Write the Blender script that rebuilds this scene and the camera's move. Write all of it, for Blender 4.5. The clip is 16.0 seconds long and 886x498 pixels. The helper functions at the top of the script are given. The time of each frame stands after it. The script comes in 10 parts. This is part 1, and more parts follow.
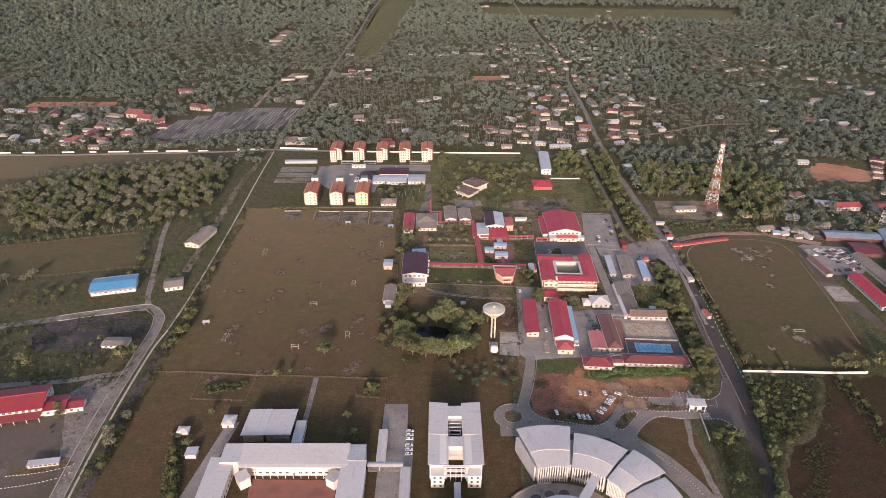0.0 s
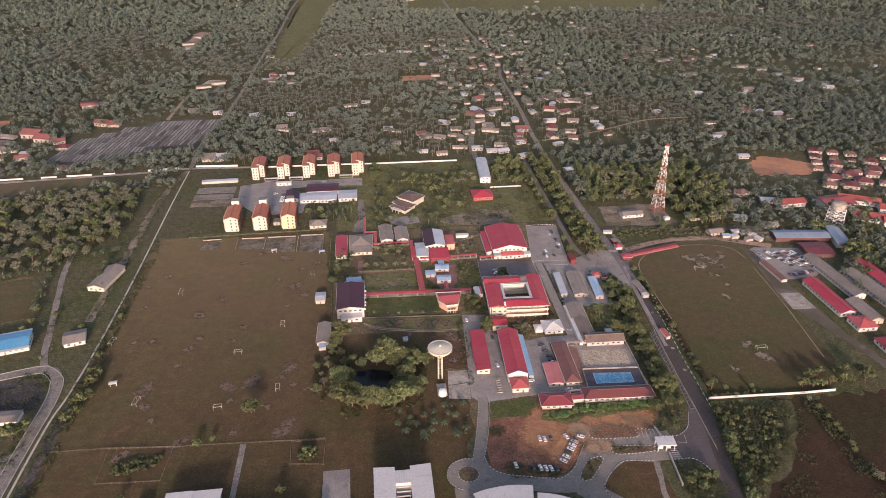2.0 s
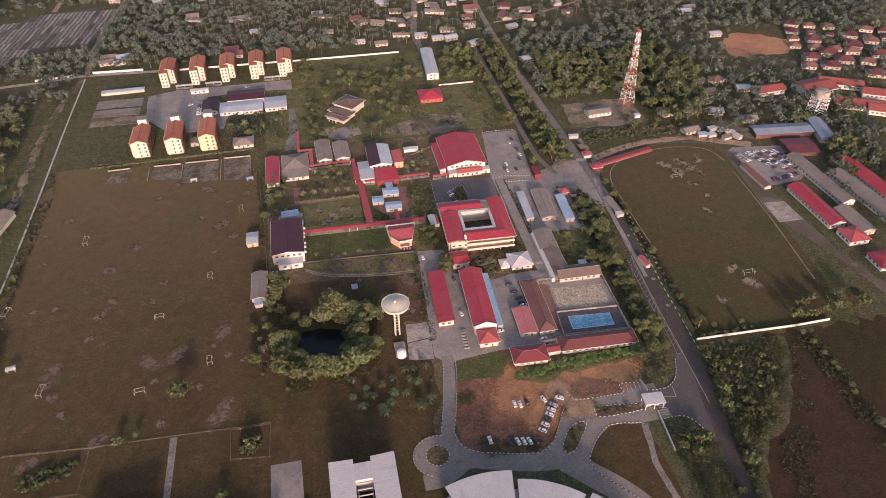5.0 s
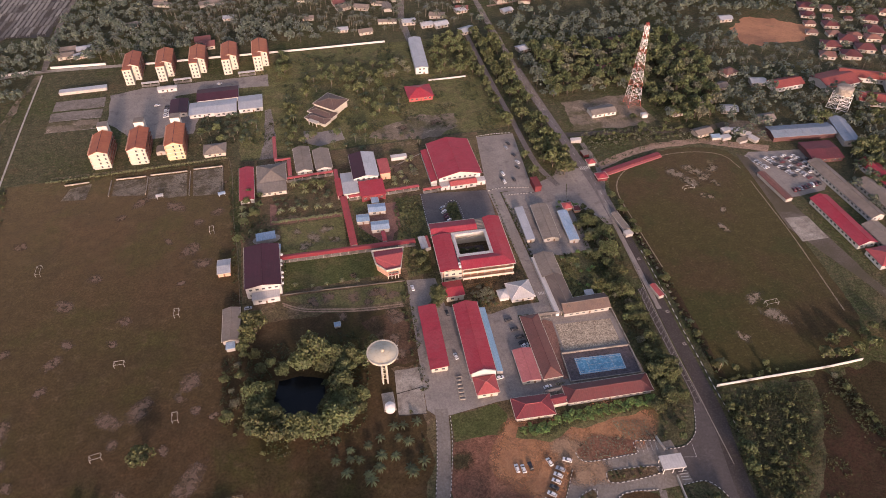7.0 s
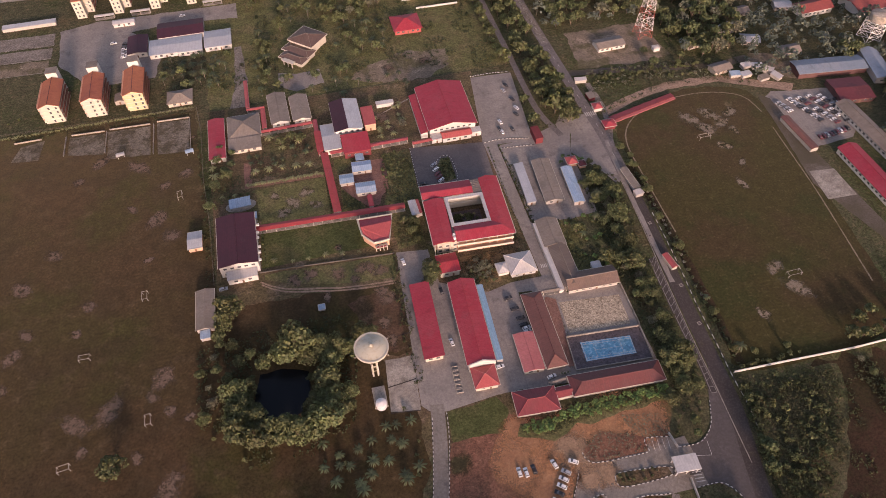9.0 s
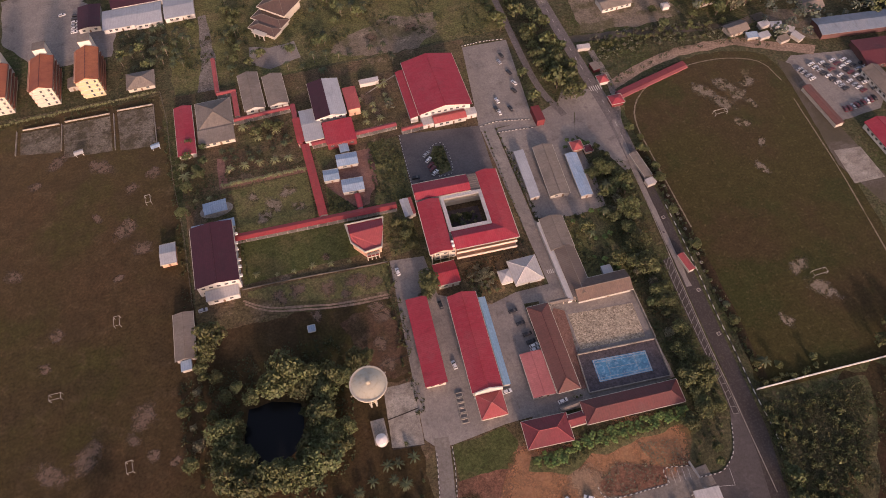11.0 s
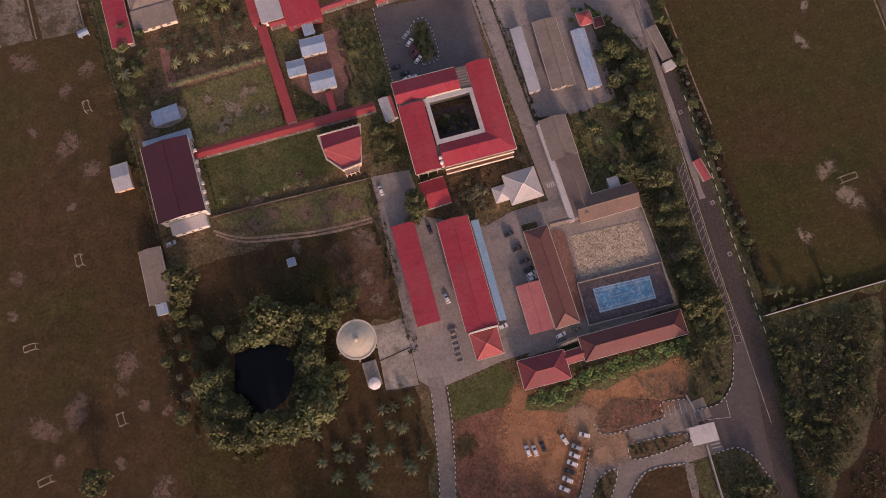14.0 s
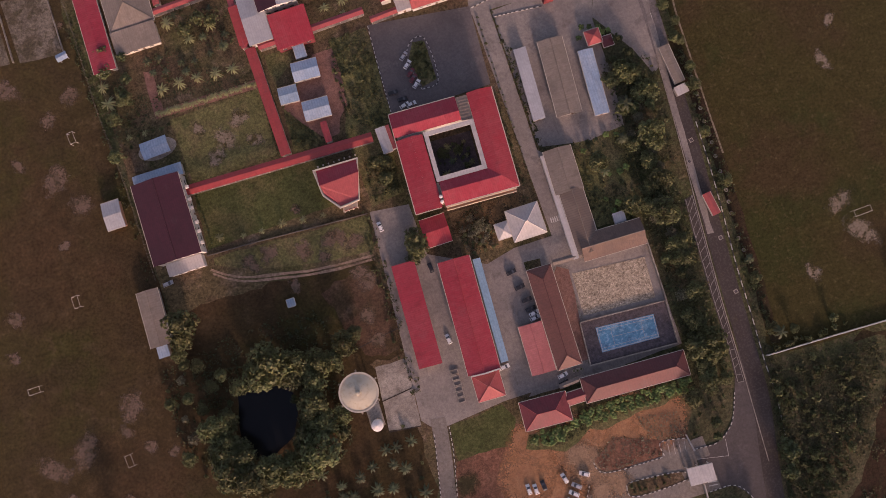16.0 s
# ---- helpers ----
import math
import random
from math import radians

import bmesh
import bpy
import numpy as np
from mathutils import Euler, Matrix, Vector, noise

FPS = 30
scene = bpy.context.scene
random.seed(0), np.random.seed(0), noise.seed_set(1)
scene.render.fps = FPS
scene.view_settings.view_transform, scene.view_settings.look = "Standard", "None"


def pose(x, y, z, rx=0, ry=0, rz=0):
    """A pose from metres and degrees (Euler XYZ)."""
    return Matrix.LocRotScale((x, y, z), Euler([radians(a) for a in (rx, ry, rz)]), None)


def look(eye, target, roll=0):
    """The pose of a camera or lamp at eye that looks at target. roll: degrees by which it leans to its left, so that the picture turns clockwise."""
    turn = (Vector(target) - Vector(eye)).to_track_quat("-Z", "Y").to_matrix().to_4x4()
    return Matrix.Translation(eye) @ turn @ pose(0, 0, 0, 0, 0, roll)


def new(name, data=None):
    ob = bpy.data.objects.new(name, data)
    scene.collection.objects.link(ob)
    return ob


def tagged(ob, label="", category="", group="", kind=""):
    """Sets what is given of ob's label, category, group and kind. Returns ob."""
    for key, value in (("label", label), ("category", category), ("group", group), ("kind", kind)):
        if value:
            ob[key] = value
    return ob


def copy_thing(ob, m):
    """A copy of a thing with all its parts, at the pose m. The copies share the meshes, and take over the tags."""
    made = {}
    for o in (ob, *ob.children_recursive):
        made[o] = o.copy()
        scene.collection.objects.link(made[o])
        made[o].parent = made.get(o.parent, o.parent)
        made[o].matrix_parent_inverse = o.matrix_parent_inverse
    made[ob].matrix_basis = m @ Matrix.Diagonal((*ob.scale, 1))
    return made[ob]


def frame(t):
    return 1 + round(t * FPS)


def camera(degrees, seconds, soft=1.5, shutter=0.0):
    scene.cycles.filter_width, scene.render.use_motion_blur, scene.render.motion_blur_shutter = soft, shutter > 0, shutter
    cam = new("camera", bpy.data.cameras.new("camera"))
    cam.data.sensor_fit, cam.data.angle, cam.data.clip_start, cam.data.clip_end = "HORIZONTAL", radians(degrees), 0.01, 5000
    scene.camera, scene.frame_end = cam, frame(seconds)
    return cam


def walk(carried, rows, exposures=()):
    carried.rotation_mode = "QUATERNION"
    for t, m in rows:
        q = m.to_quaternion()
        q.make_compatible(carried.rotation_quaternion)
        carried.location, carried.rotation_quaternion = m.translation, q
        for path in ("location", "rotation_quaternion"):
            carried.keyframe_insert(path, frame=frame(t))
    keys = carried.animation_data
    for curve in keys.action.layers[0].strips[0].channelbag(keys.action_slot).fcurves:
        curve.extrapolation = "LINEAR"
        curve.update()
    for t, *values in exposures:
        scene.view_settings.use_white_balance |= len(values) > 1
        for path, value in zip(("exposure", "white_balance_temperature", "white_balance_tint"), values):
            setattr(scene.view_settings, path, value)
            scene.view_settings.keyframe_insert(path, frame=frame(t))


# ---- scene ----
cam = camera(65.5, 16.0, soft=0.5)
PATH = [
    (0, (-1.907, 2.652, 286.882), (-1.896, 4.417, 285.943), 0.3),
    (0.5, (-1.462, 15.568, 288.035), (-1.454, 17.333, 287.095), 0.2),
    (1, (-0.121, 28.749, 288.495), (-0.091, 30.514, 287.555), 0.1),
    (1.5, (0.892, 44.032, 288.52), (0.983, 45.794, 287.579), -0.1),
    (2, (1.613, 57.646, 288.847), (1.798, 59.389, 287.884), -0.3),
    (2.5, (2.945, 70.274, 287.988), (3.141, 71.995, 286.988), -0.3),
    (3, (4.812, 84.261, 287.227), (5.025, 85.93, 286.146), -0.5),
    (3.5, (5.697, 96.651, 287.247), (5.939, 98.26, 286.085), -0.5),
    (4, (8.076, 111.51, 287.644), (8.336, 113.051, 286.396), -0.7),
    (4.2, (8.711, 116.508, 288.586), (8.978, 118.038, 287.326), -0.7),
    (6.3, (15.823, 173.767, 288.882), (16.149, 175.249, 287.58), -0.3),
    (6.5, (18.651, 179.583, 289.114), (18.968, 181.06, 287.804), -0.5),
    (7, (21.238, 193.381, 289.576), (21.546, 194.817, 288.219), -0.5),
    (7.5, (23.833, 206.334, 290.115), (24.132, 207.725, 288.71), -0.6),
    (8, (27.149, 219.174, 289.988), (27.439, 220.518, 288.535), -0.7),
    (8.5, (30.076, 232.338, 289.871), (30.367, 233.621, 288.365), -0.8),
    (9, (32.951, 245.474, 289.618), (33.231, 246.702, 288.064), -0.9),
    (11.3, (45.296, 306.394, 291.314), (45.546, 307.332, 289.565), -0.9),
    (11.5, (49.124, 311.292, 291.071), (49.33, 312.139, 289.272), -1.9),
    (12, (52.615, 325.721, 291.081), (52.773, 326.387, 289.202), -2.4),
    (12.5, (56.325, 338.287, 291.269), (56.46, 338.865, 289.359), -3.3),
    (13, (59.642, 351.919, 291.535), (59.756, 352.402, 289.597), -4.0),
    (13.5, (63.071, 365.311, 292.414), (63.164, 365.714, 290.457), -4.8),
    (14, (65.889, 378.444, 291.984), (65.987, 378.838, 290.026), -3.7),
    (14.5, (69.849, 391.736, 292.811), (69.95, 392.129, 290.853), -3.5),
    (15, (74.949, 407.261, 292.57), (74.956, 407.383, 290.574), -14.8),
    (15.5, (79.344, 419.802, 293.181), (79.351, 419.93, 291.185), -14.8),
    (16, (83.765, 431.664, 293.996), (83.774, 431.809, 292.002), -14.5),
]
walk(cam, [(t, look(eye, target, roll)) for t, eye, target, roll in PATH],
     exposures=[(0.0, 0.82, 6250, 26), (4.0, 0.71, 6450, 30), (9.0, 0.53, 6850, 36), (12.5, 0.32, 7200, 41), (16.0, 0.23, 7200, 45)])

# ---- world and sun: a low, slightly hazy sun behind the camera's start ----
SUN_UP = 14.0
world = bpy.data.worlds.new("sky")
world.use_nodes = True
scene.world = world
wn, wl = world.node_tree.nodes, world.node_tree.links
sky = wn.new("ShaderNodeTexSky")
sky.sky_type, sky.sun_disc = "NISHITA", False
sky.sun_elevation, sky.sun_rotation = radians(SUN_UP), radians(180)
sky.air_density, sky.dust_density = 1.2, 2.5
wl.new(sky.outputs["Color"], wn["Background"].inputs["Color"])
wn["Background"].inputs["Strength"].default_value = 0.152
sun_data = bpy.data.lights.new("sun", "SUN")
sun_data.energy, sun_data.angle, sun_data.color = 2.9, radians(7.0), (1.0, 0.82, 0.66)
sun = new("sun", sun_data)
sun.matrix_basis = look((0, -400, 400 * math.tan(radians(SUN_UP))), (0, 0, 0))

# ---- materials ----
def ramp_mix(nt, fac, a, b):
    n = nt.nodes.new("ShaderNodeMix")
    n.data_type = "RGBA"
    for sock, v in ((n.inputs[0], fac), (n.inputs[6], a), (n.inputs[7], b)):
        if isinstance(v, bpy.types.NodeSocket):
            nt.links.new(v, sock)
        elif isinstance(v, tuple):
            sock.default_value = (*v[:3], 1)
        else:
            sock.default_value = v
    return n.outputs[2]


def math_node(nt, op, a, b=0.5, clamp=False):
    n = nt.nodes.new("ShaderNodeMath")
    n.operation, n.use_clamp = op, clamp
    for sock, v in ((n.inputs[0], a), (n.inputs[1], b)):
        if isinstance(v, bpy.types.NodeSocket):
            nt.links.new(v, sock)
        else:
            sock.default_value = v
    return n.outputs[0]


def noise_node(nt, pos, scale, detail=4.0, rough=0.6, stretch=None):
    n = nt.nodes.new("ShaderNodeTexNoise")
    n.inputs["Scale"].default_value, n.inputs["Detail"].default_value, n.inputs["Roughness"].default_value = scale, detail, rough
    if stretch:
        m = nt.nodes.new("ShaderNodeVectorMath")
        m.operation = "MULTIPLY"
        m.inputs[1].default_value = stretch
        nt.links.new(pos, m.inputs[0])
        pos = m.outputs[0]
    nt.links.new(pos, n.inputs["Vector"])
    return n.outputs[0]


def span(nt, v, lo, hi):
    n = nt.nodes.new("ShaderNodeMapRange")
    n.interpolation_type = "SMOOTHSTEP"
    nt.links.new(v, n.inputs[0])
    n.inputs[1].default_value, n.inputs[2].default_value = lo, hi
    return n.outputs[0]


def material(name, base, rough=0.8, metal=0.0, grain=(), patches=(), rand=0.0, island=0.0, bump=0.0, bump_scale=3.0,
             stripes=None, spec=0.4, translucent=0.0, fleck=0.0, fleck_scale=0.8, sheen=0.0, sheen_tint=(.95, .85, .68)):
    """grain and patches: tuples (scale, low, high, colour, amount[, stretch]); stripes: (axis, period, colour, amount)."""
    m = bpy.data.materials.new(name)
    m.use_nodes = True
    nt = m.node_tree
    bsdf = nt.nodes["Principled BSDF"]
    geo = nt.nodes.new("ShaderNodeNewGeometry")
    pos = geo.outputs["Position"]
    col = base
    for scale, lo, hi, colour, amount, *stretch in (*patches, *grain):
        f = span(nt, noise_node(nt, pos, scale, 5.0, 0.62, stretch[0] if stretch else None), lo, hi)
        col = ramp_mix(nt, math_node(nt, "MULTIPLY", f, amount), col, colour)
    if fleck:       # uneven light and dark flecks from a few metres down to a hand
        for scale, share in ((fleck_scale, 1.0), (fleck_scale * .22, .55), (fleck_scale * 3.4, .75)):
            f = span(nt, noise_node(nt, pos, scale, 4.0, 0.72), .30, .70)
            gain = math_node(nt, "ADD", math_node(nt, "MULTIPLY", f, 2 * fleck * share), 1 - fleck * share)
            sc = nt.nodes.new("ShaderNodeVectorMath")
            sc.operation = "SCALE"
            if isinstance(col, tuple):
                sc.inputs[0].default_value = col
            else:
                nt.links.new(col, sc.inputs[0])
            nt.links.new(gain, sc.inputs["Scale"])
            col = sc.outputs[0]
    if stripes:
        axis, period, colour, amount = stripes
        sep = nt.nodes.new("ShaderNodeSeparateXYZ")
        nt.links.new(pos, sep.inputs[0])
        w = math_node(nt, "SINE", math_node(nt, "MULTIPLY", sep.outputs["XYZ".index(axis)], 2 * math.pi / period))
        f = math_node(nt, "MULTIPLY", span(nt, w, 0.35, 1.0), amount)
        col = ramp_mix(nt, f, col, colour)
    for source, amount in ((nt.nodes.new("ShaderNodeObjectInfo").outputs["Random"], rand), (geo.outputs["Random Per Island"], island)):
        if amount:
            v = math_node(nt, "ADD", math_node(nt, "MULTIPLY", source, 2 * amount), 1 - amount)
            hsv = nt.nodes.new("ShaderNodeHueSaturation")
            nt.links.new(v, hsv.inputs["Value"])
            hue = math_node(nt, "ADD", math_node(nt, "MULTIPLY", source, 0.10 * amount), 0.5 - 0.05 * amount)
            nt.links.new(hue, hsv.inputs["Hue"])
            if isinstance(col, tuple):
                hsv.inputs["Color"].default_value = (*col, 1)
            else:
                nt.links.new(col, hsv.inputs["Color"])
            col = hsv.outputs[0]
    if isinstance(col, tuple):
        bsdf.inputs["Base Color"].default_value = (*col, 1)
    else:
        nt.links.new(col, bsdf.inputs["Base Color"])
    bsdf.inputs["Roughness"].default_value, bsdf.inputs["Metallic"].default_value = rough, metal
    bsdf.inputs["Specular IOR Level"].default_value = spec
    if sheen:       # dry grass catches light at a low angle; on far leaves it imitates haze
        bsdf.inputs["Sheen Weight"].default_value, bsdf.inputs["Sheen Roughness"].default_value = sheen, .45
        bsdf.inputs["Sheen Tint"].default_value = (*sheen_tint, 1)
    if bump:
        b = nt.nodes.new("ShaderNodeBump")
        b.inputs["Strength"].default_value, b.inputs["Distance"].default_value = bump, 0.3
        nt.links.new(noise_node(nt, pos, bump_scale, 6.0, 0.65), b.inputs["Height"])
        nt.links.new(b.outputs[0], bsdf.inputs["Normal"])
    if translucent:
        tr = nt.nodes.new("ShaderNodeBsdfTranslucent")
        mix = nt.nodes.new("ShaderNodeMixShader")
        mix.inputs[0].default_value = translucent
        if isinstance(col, tuple):
            tr.inputs[0].default_value = (*col, 1)
        else:
            nt.links.new(col, tr.inputs[0])
        nt.links.new(bsdf.outputs[0], mix.inputs[1])
        nt.links.new(tr.outputs[0], mix.inputs[2])
        nt.links.new(mix.outputs[0], nt.nodes["Material Output"].inputs["Surface"])
    return m


SOIL, DRY, OLIVE, GREEN = (0.20, 0.115, 0.075), (0.135, 0.092, 0.052), (0.085, 0.078, 0.030), (0.055, 0.075, 0.022)
M_ground = material("ground_scrub", (0.088, 0.084, 0.046), 0.95, grain=((0.9, .35, .7, (0.055, 0.052, 0.026), .7), (0.35, .5, .66, (0.15, 0.115, 0.07), .6)),
                    patches=((0.012, .45, .65, GREEN, .7), (0.03, .55, .7, DRY, .7)), bump=.6, bump_scale=.8, spec=.1, fleck=.4)
M_field = material("dry_field_grass", (0.055, 0.0375, 0.0168), 0.95,
                   patches=((0.010, .42, .60, (0.066, 0.038, 0.020), .85), (0.018, .5, .64, (0.045, 0.042, 0.013), .85), (0.055, .64, .74, (0.115, 0.080, 0.050), .5),
                            (0.03, .56, .70, (0.038, 0.027, 0.015), .6), (0.006, .50, .62, (0.048, 0.043, 0.0145), .7)),
                   grain=((0.12, .54, .66, (0.082, 0.055, 0.030), .6), (0.22, .62, .72, (0.12, 0.085, 0.055), .4), (0.05, .5, .62, (0.044, 0.030, 0.016), .6), (1.6, .50, .64, (0.036, 0.028, 0.012), .5)), bump=.5, bump_scale=1.5, spec=.1, fleck=.36, sheen=.27, sheen_tint=(.95, .78, .52))
M_pitch = material("sports_pitch_grass", (0.050, 0.042, 0.014), 0.95,
                   patches=((0.014, .45, .60, (0.058, 0.037, 0.018), .8), (0.03, .5, .64, (0.036, 0.040, 0.012), .85), (0.07, .66, .74, (0.19, 0.145, 0.09), .6)),
                   grain=((0.4, .55, .7, (0.090, 0.068, 0.034), .5),), bump=.4, bump_scale=1.5, spec=.1, fleck=.27, sheen=.14)
M_lawn = material("lawn", (0.108, 0.084, 0.044), 0.95, patches=((0.05, .45, .60, (0.122, 0.080, 0.050), .85), (0.03, .5, .64, (0.076, 0.078, 0.030), .75), (0.09, .56, .66, (0.20, 0.145, 0.10), .65), (0.022, .52, .64, (0.078, 0.048, 0.032), .7)),
                  grain=((0.45, .54, .68, (0.15, 0.12, 0.07), .5), (0.25, .58, .68, (0.052, 0.048, 0.024), .6)), bump=.5, bump_scale=2, spec=.1, fleck=.45, sheen=.12)
M_green = material("fresh_grass", (0.122, 0.118, 0.050), 0.95, patches=((0.07, .45, .62, (0.158, 0.128, 0.066), .8), (0.13, .55, .66, (0.078, 0.088, 0.036), .7), (0.05, .6, .7, (0.18, 0.145, 0.09), .5)),
                   grain=((0.5, .50, .66, (0.070, 0.080, 0.034), .5),), bump=.5, bump_scale=2, spec=.1, fleck=.40)
M_turf = material("watered_turf", (0.078, 0.086, 0.032), 0.95, patches=((0.05, .46, .62, (0.110, 0.098, 0.044), .8), (0.12, .54, .66, (0.058, 0.074, 0.026), .7)), grain=((0.5, .50, .66, (0.060, 0.066, 0.026), .5),), bump=.5, bump_scale=2, spec=.1, fleck=.34)
M_earth = material("orange_earth", (0.43, 0.215, 0.110), 0.95, patches=((0.05, .45, .62, (0.34, 0.165, 0.092), .7), (0.09, .62, .74, (0.20, 0.11, 0.065), .5)),
                   grain=((0.7, .4, .7, (0.40, 0.24, 0.145), .4),), bump=.5, bump_scale=1, spec=.1, fleck=.22)
M_track = material("bare_track", (0.30, 0.205, 0.15), 0.95, patches=((0.08, .5, .68, (0.15, 0.105, 0.07), .8),), grain=((1.1, .4, .7, (0.36, 0.27, 0.2), .5),), bump=.4, spec=.1, fleck=.3)
M_gravel = material("grey_gravel", (0.20, 0.172, 0.148), 0.95, patches=((0.06, .48, .66, (0.125, 0.105, 0.085), .8),), grain=((1.2, .4, .7, (0.26, 0.23, 0.2), .5),), bump=.4, spec=.1, fleck=.35)
M_asphalt = material("worn_asphalt", (0.250, 0.219, 0.196), 0.9, patches=((0.05, .45, .65, (0.30, 0.262, 0.230), .8), (0.02, .5, .65, (0.180, 0.156, 0.148), .75), (0.11, .55, .68, (0.140, 0.118, 0.110), .6), (0.2, .62, .70, (0.10, 0.088, 0.085), .5)),
                     grain=((0.6, .58, .66, (0.14, 0.122, 0.11), .3, (1.0, 0.12, 1.0)), (0.5, .60, .68, (0.33, 0.285, 0.245), .25, (.25, 1.0, 1.0))), bump=.2, spec=.2, fleck=.13)
M_road = material("road_asphalt", (0.155, 0.134, 0.127), 0.9, patches=((0.03, .45, .65, (0.172, 0.150, 0.145), .8), (0.15, .58, .68, (0.10, 0.088, 0.084), .5)),
                  grain=((1.0, .45, .7, (0.16, 0.14, 0.13), .35, (1.0, 0.05, 1.0)),), bump=.2, spec=.2, fleck=.2)
M_palecon = material("pale_bare_concrete", (0.44, 0.40, 0.345), .9, patches=((.15, .48, .64, (0.30, 0.265, 0.22), .7),), grain=((1.2, .45, .66, (0.24, 0.21, 0.175), .5),), spec=.2)
M_burntedge = material("dark_damp_soil", (0.060, 0.048, 0.040), .95, spec=.1, fleck=.3)
M_concrete = material("stained_concrete", (0.34, 0.30, 0.255), 0.9, patches=((0.10, .42, .62, (0.22, 0.185, 0.155), .8), (0.2, .55, .65, (0.13, 0.112, 0.092), .7)),
                      grain=((0.9, .45, .68, (0.18, 0.155, 0.13), .5), (2.5, .4, .7, (0.42, 0.38, 0.33), .4)), bump=.3, spec=.2, fleck=.25)
M_court = material("blue_court_paint", (0.10, 0.32, 0.47), 0.7, patches=((0.12, .50, .60, (0.26, 0.43, 0.52), .7), (0.22, .54, .62, (0.075, 0.20, 0.32), .7)), grain=((0.8, .52, .62, (0.33, 0.46, 0.52), .55),), bump=.1, fleck=.22)
M_courtdark = material("dark_court_floor", (0.085, 0.070, 0.076), 0.85, patches=((0.15, .45, .65, (0.12, 0.096, 0.096), .8), (0.3, .6, .7, (0.16, 0.125, 0.12), .4)), bump=.1, fleck=.3)
M_sand = material("pale_gravel_yard", (0.42, 0.345, 0.255), 0.95, patches=((0.06, .45, .62, (0.36, 0.30, 0.225), .7),), grain=((0.75, .48, .58, (0.20, 0.155, 0.11), .6), (1.1, .54, .62, (0.62, 0.52, 0.40), .7), (2.0, .56, .62, (0.13, 0.10, 0.07), .7)), bump=.6, bump_scale=1.2, spec=.1, fleck=.3, fleck_scale=1.2)
M_water = material("dark_pond_water", (0.006, 0.007, 0.008), 0.25, spec=.22)


def roof_mat(name, base, worn, period=0.9, axis="X", rough=.6, amount=.7, metal=0.0):
    dark = tuple(c * .72 for c in base)
    return material(name, base, rough, metal, patches=((0.07, .42, .66, worn, amount), (0.16, .56, .72, tuple(c * .6 + .03 for c in worn), .45)),
                    grain=((1.1, .48, .66, dark, .45), (0.6, .48, .66, worn, .5, (1.0, .12, 1.0) if axis == "X" else (.12, 1.0, 1.0)), (0.35, .58, .70, tuple(c * .55 for c in base), .4, (1.0, .2, 1.0) if axis == "X" else (.2, 1.0, 1.0))),
                    stripes=(axis, period, dark, .32), rand=.07, fleck=.085 if base[0] < .4 or base[0] > base[1] * 2 else .05, fleck_scale=.6)


M_red_x = roof_mat("red_metal_roof", (0.35, 0.034, 0.050), (0.36, 0.060, 0.072), axis="X")
M_red_y = roof_mat("red_metal_roof_crosswise", (0.35, 0.034, 0.050), (0.36, 0.060, 0.072), axis="Y")
M_crimson = roof_mat("crimson_walkway_roof", (0.36, 0.052, 0.058), (0.26, 0.050, 0.050), period=1.2, axis="Y")
M_pink = roof_mat("faded_sunlit_red_roof", (0.40, 0.088, 0.085), (0.34, 0.065, 0.068))
M_salmon = roof_mat("sun_bleached_red_roof", (0.44, 0.145, 0.142), (0.38, 0.115, 0.115), axis="Y")
M_dullred = roof_mat("dull_red_tile_roof", (0.215, 0.040, 0.046), (0.165, 0.044, 0.046), period=1.1)
M_lightblue = roof_mat("light_blue_metal_strip", (0.20, 0.35, 0.47), (0.28, 0.40, 0.49), period=1.1, rough=.45)
M_maroon = roof_mat("maroon_roof", (0.062, 0.017, 0.027), (0.050, 0.017, 0.024), rough=.6)
M_tile = roof_mat("brown_red_tile_roof", (0.130, 0.037, 0.038), (0.108, 0.040, 0.039), period=1.1)
M_tile_y = roof_mat("brown_red_tile_roof_crosswise", (0.180, 0.078, 0.063), (0.145, 0.066, 0.056), period=1.1, axis="Y")
M_orange = roof_mat("orange_tile_roof", (0.40, 0.130, 0.060), (0.30, 0.090, 0.05), period=.8, axis="Y")
M_asbestos = roof_mat("weathered_grey_sheet_roof", (0.235, 0.195, 0.165), (0.16, 0.135, 0.115), period=1.0, axis="Y", rough=.9)
M_asbestos_x = roof_mat("weathered_grey_sheet_roof_crosswise", (0.235, 0.195, 0.165), (0.16, 0.135, 0.115), period=1.0, axis="X", rough=.9)
M_greymetal = roof_mat("pale_grey_metal_roof", (0.42, 0.43, 0.45), (0.33, 0.34, 0.36), period=1.0, rough=.5)
M_bluegrey = roof_mat("blue_grey_metal_roof", (0.26, 0.37, 0.49), (0.37, 0.44, 0.52), period=1.1, rough=.45)
M_blue = roof_mat("bright_blue_roof", (0.07, 0.25, 0.41), (0.11, 0.30, 0.45), period=1.5, rough=.45)
M_whiteroof = roof_mat("white_metal_roof", (0.490, 0.465, 0.450), (0.45, 0.428, 0.412), period=1.3, rough=.45, amount=.4)
M_whiteroof_y = roof_mat("white_metal_roof_crosswise", (0.490, 0.465, 0.450), (0.45, 0.428, 0.412), period=1.3, axis="Y", rough=.45, amount=.4)
M_rust = roof_mat("rusty_house_roof", (0.205, 0.090, 0.070), (0.155, 0.11, 0.095))
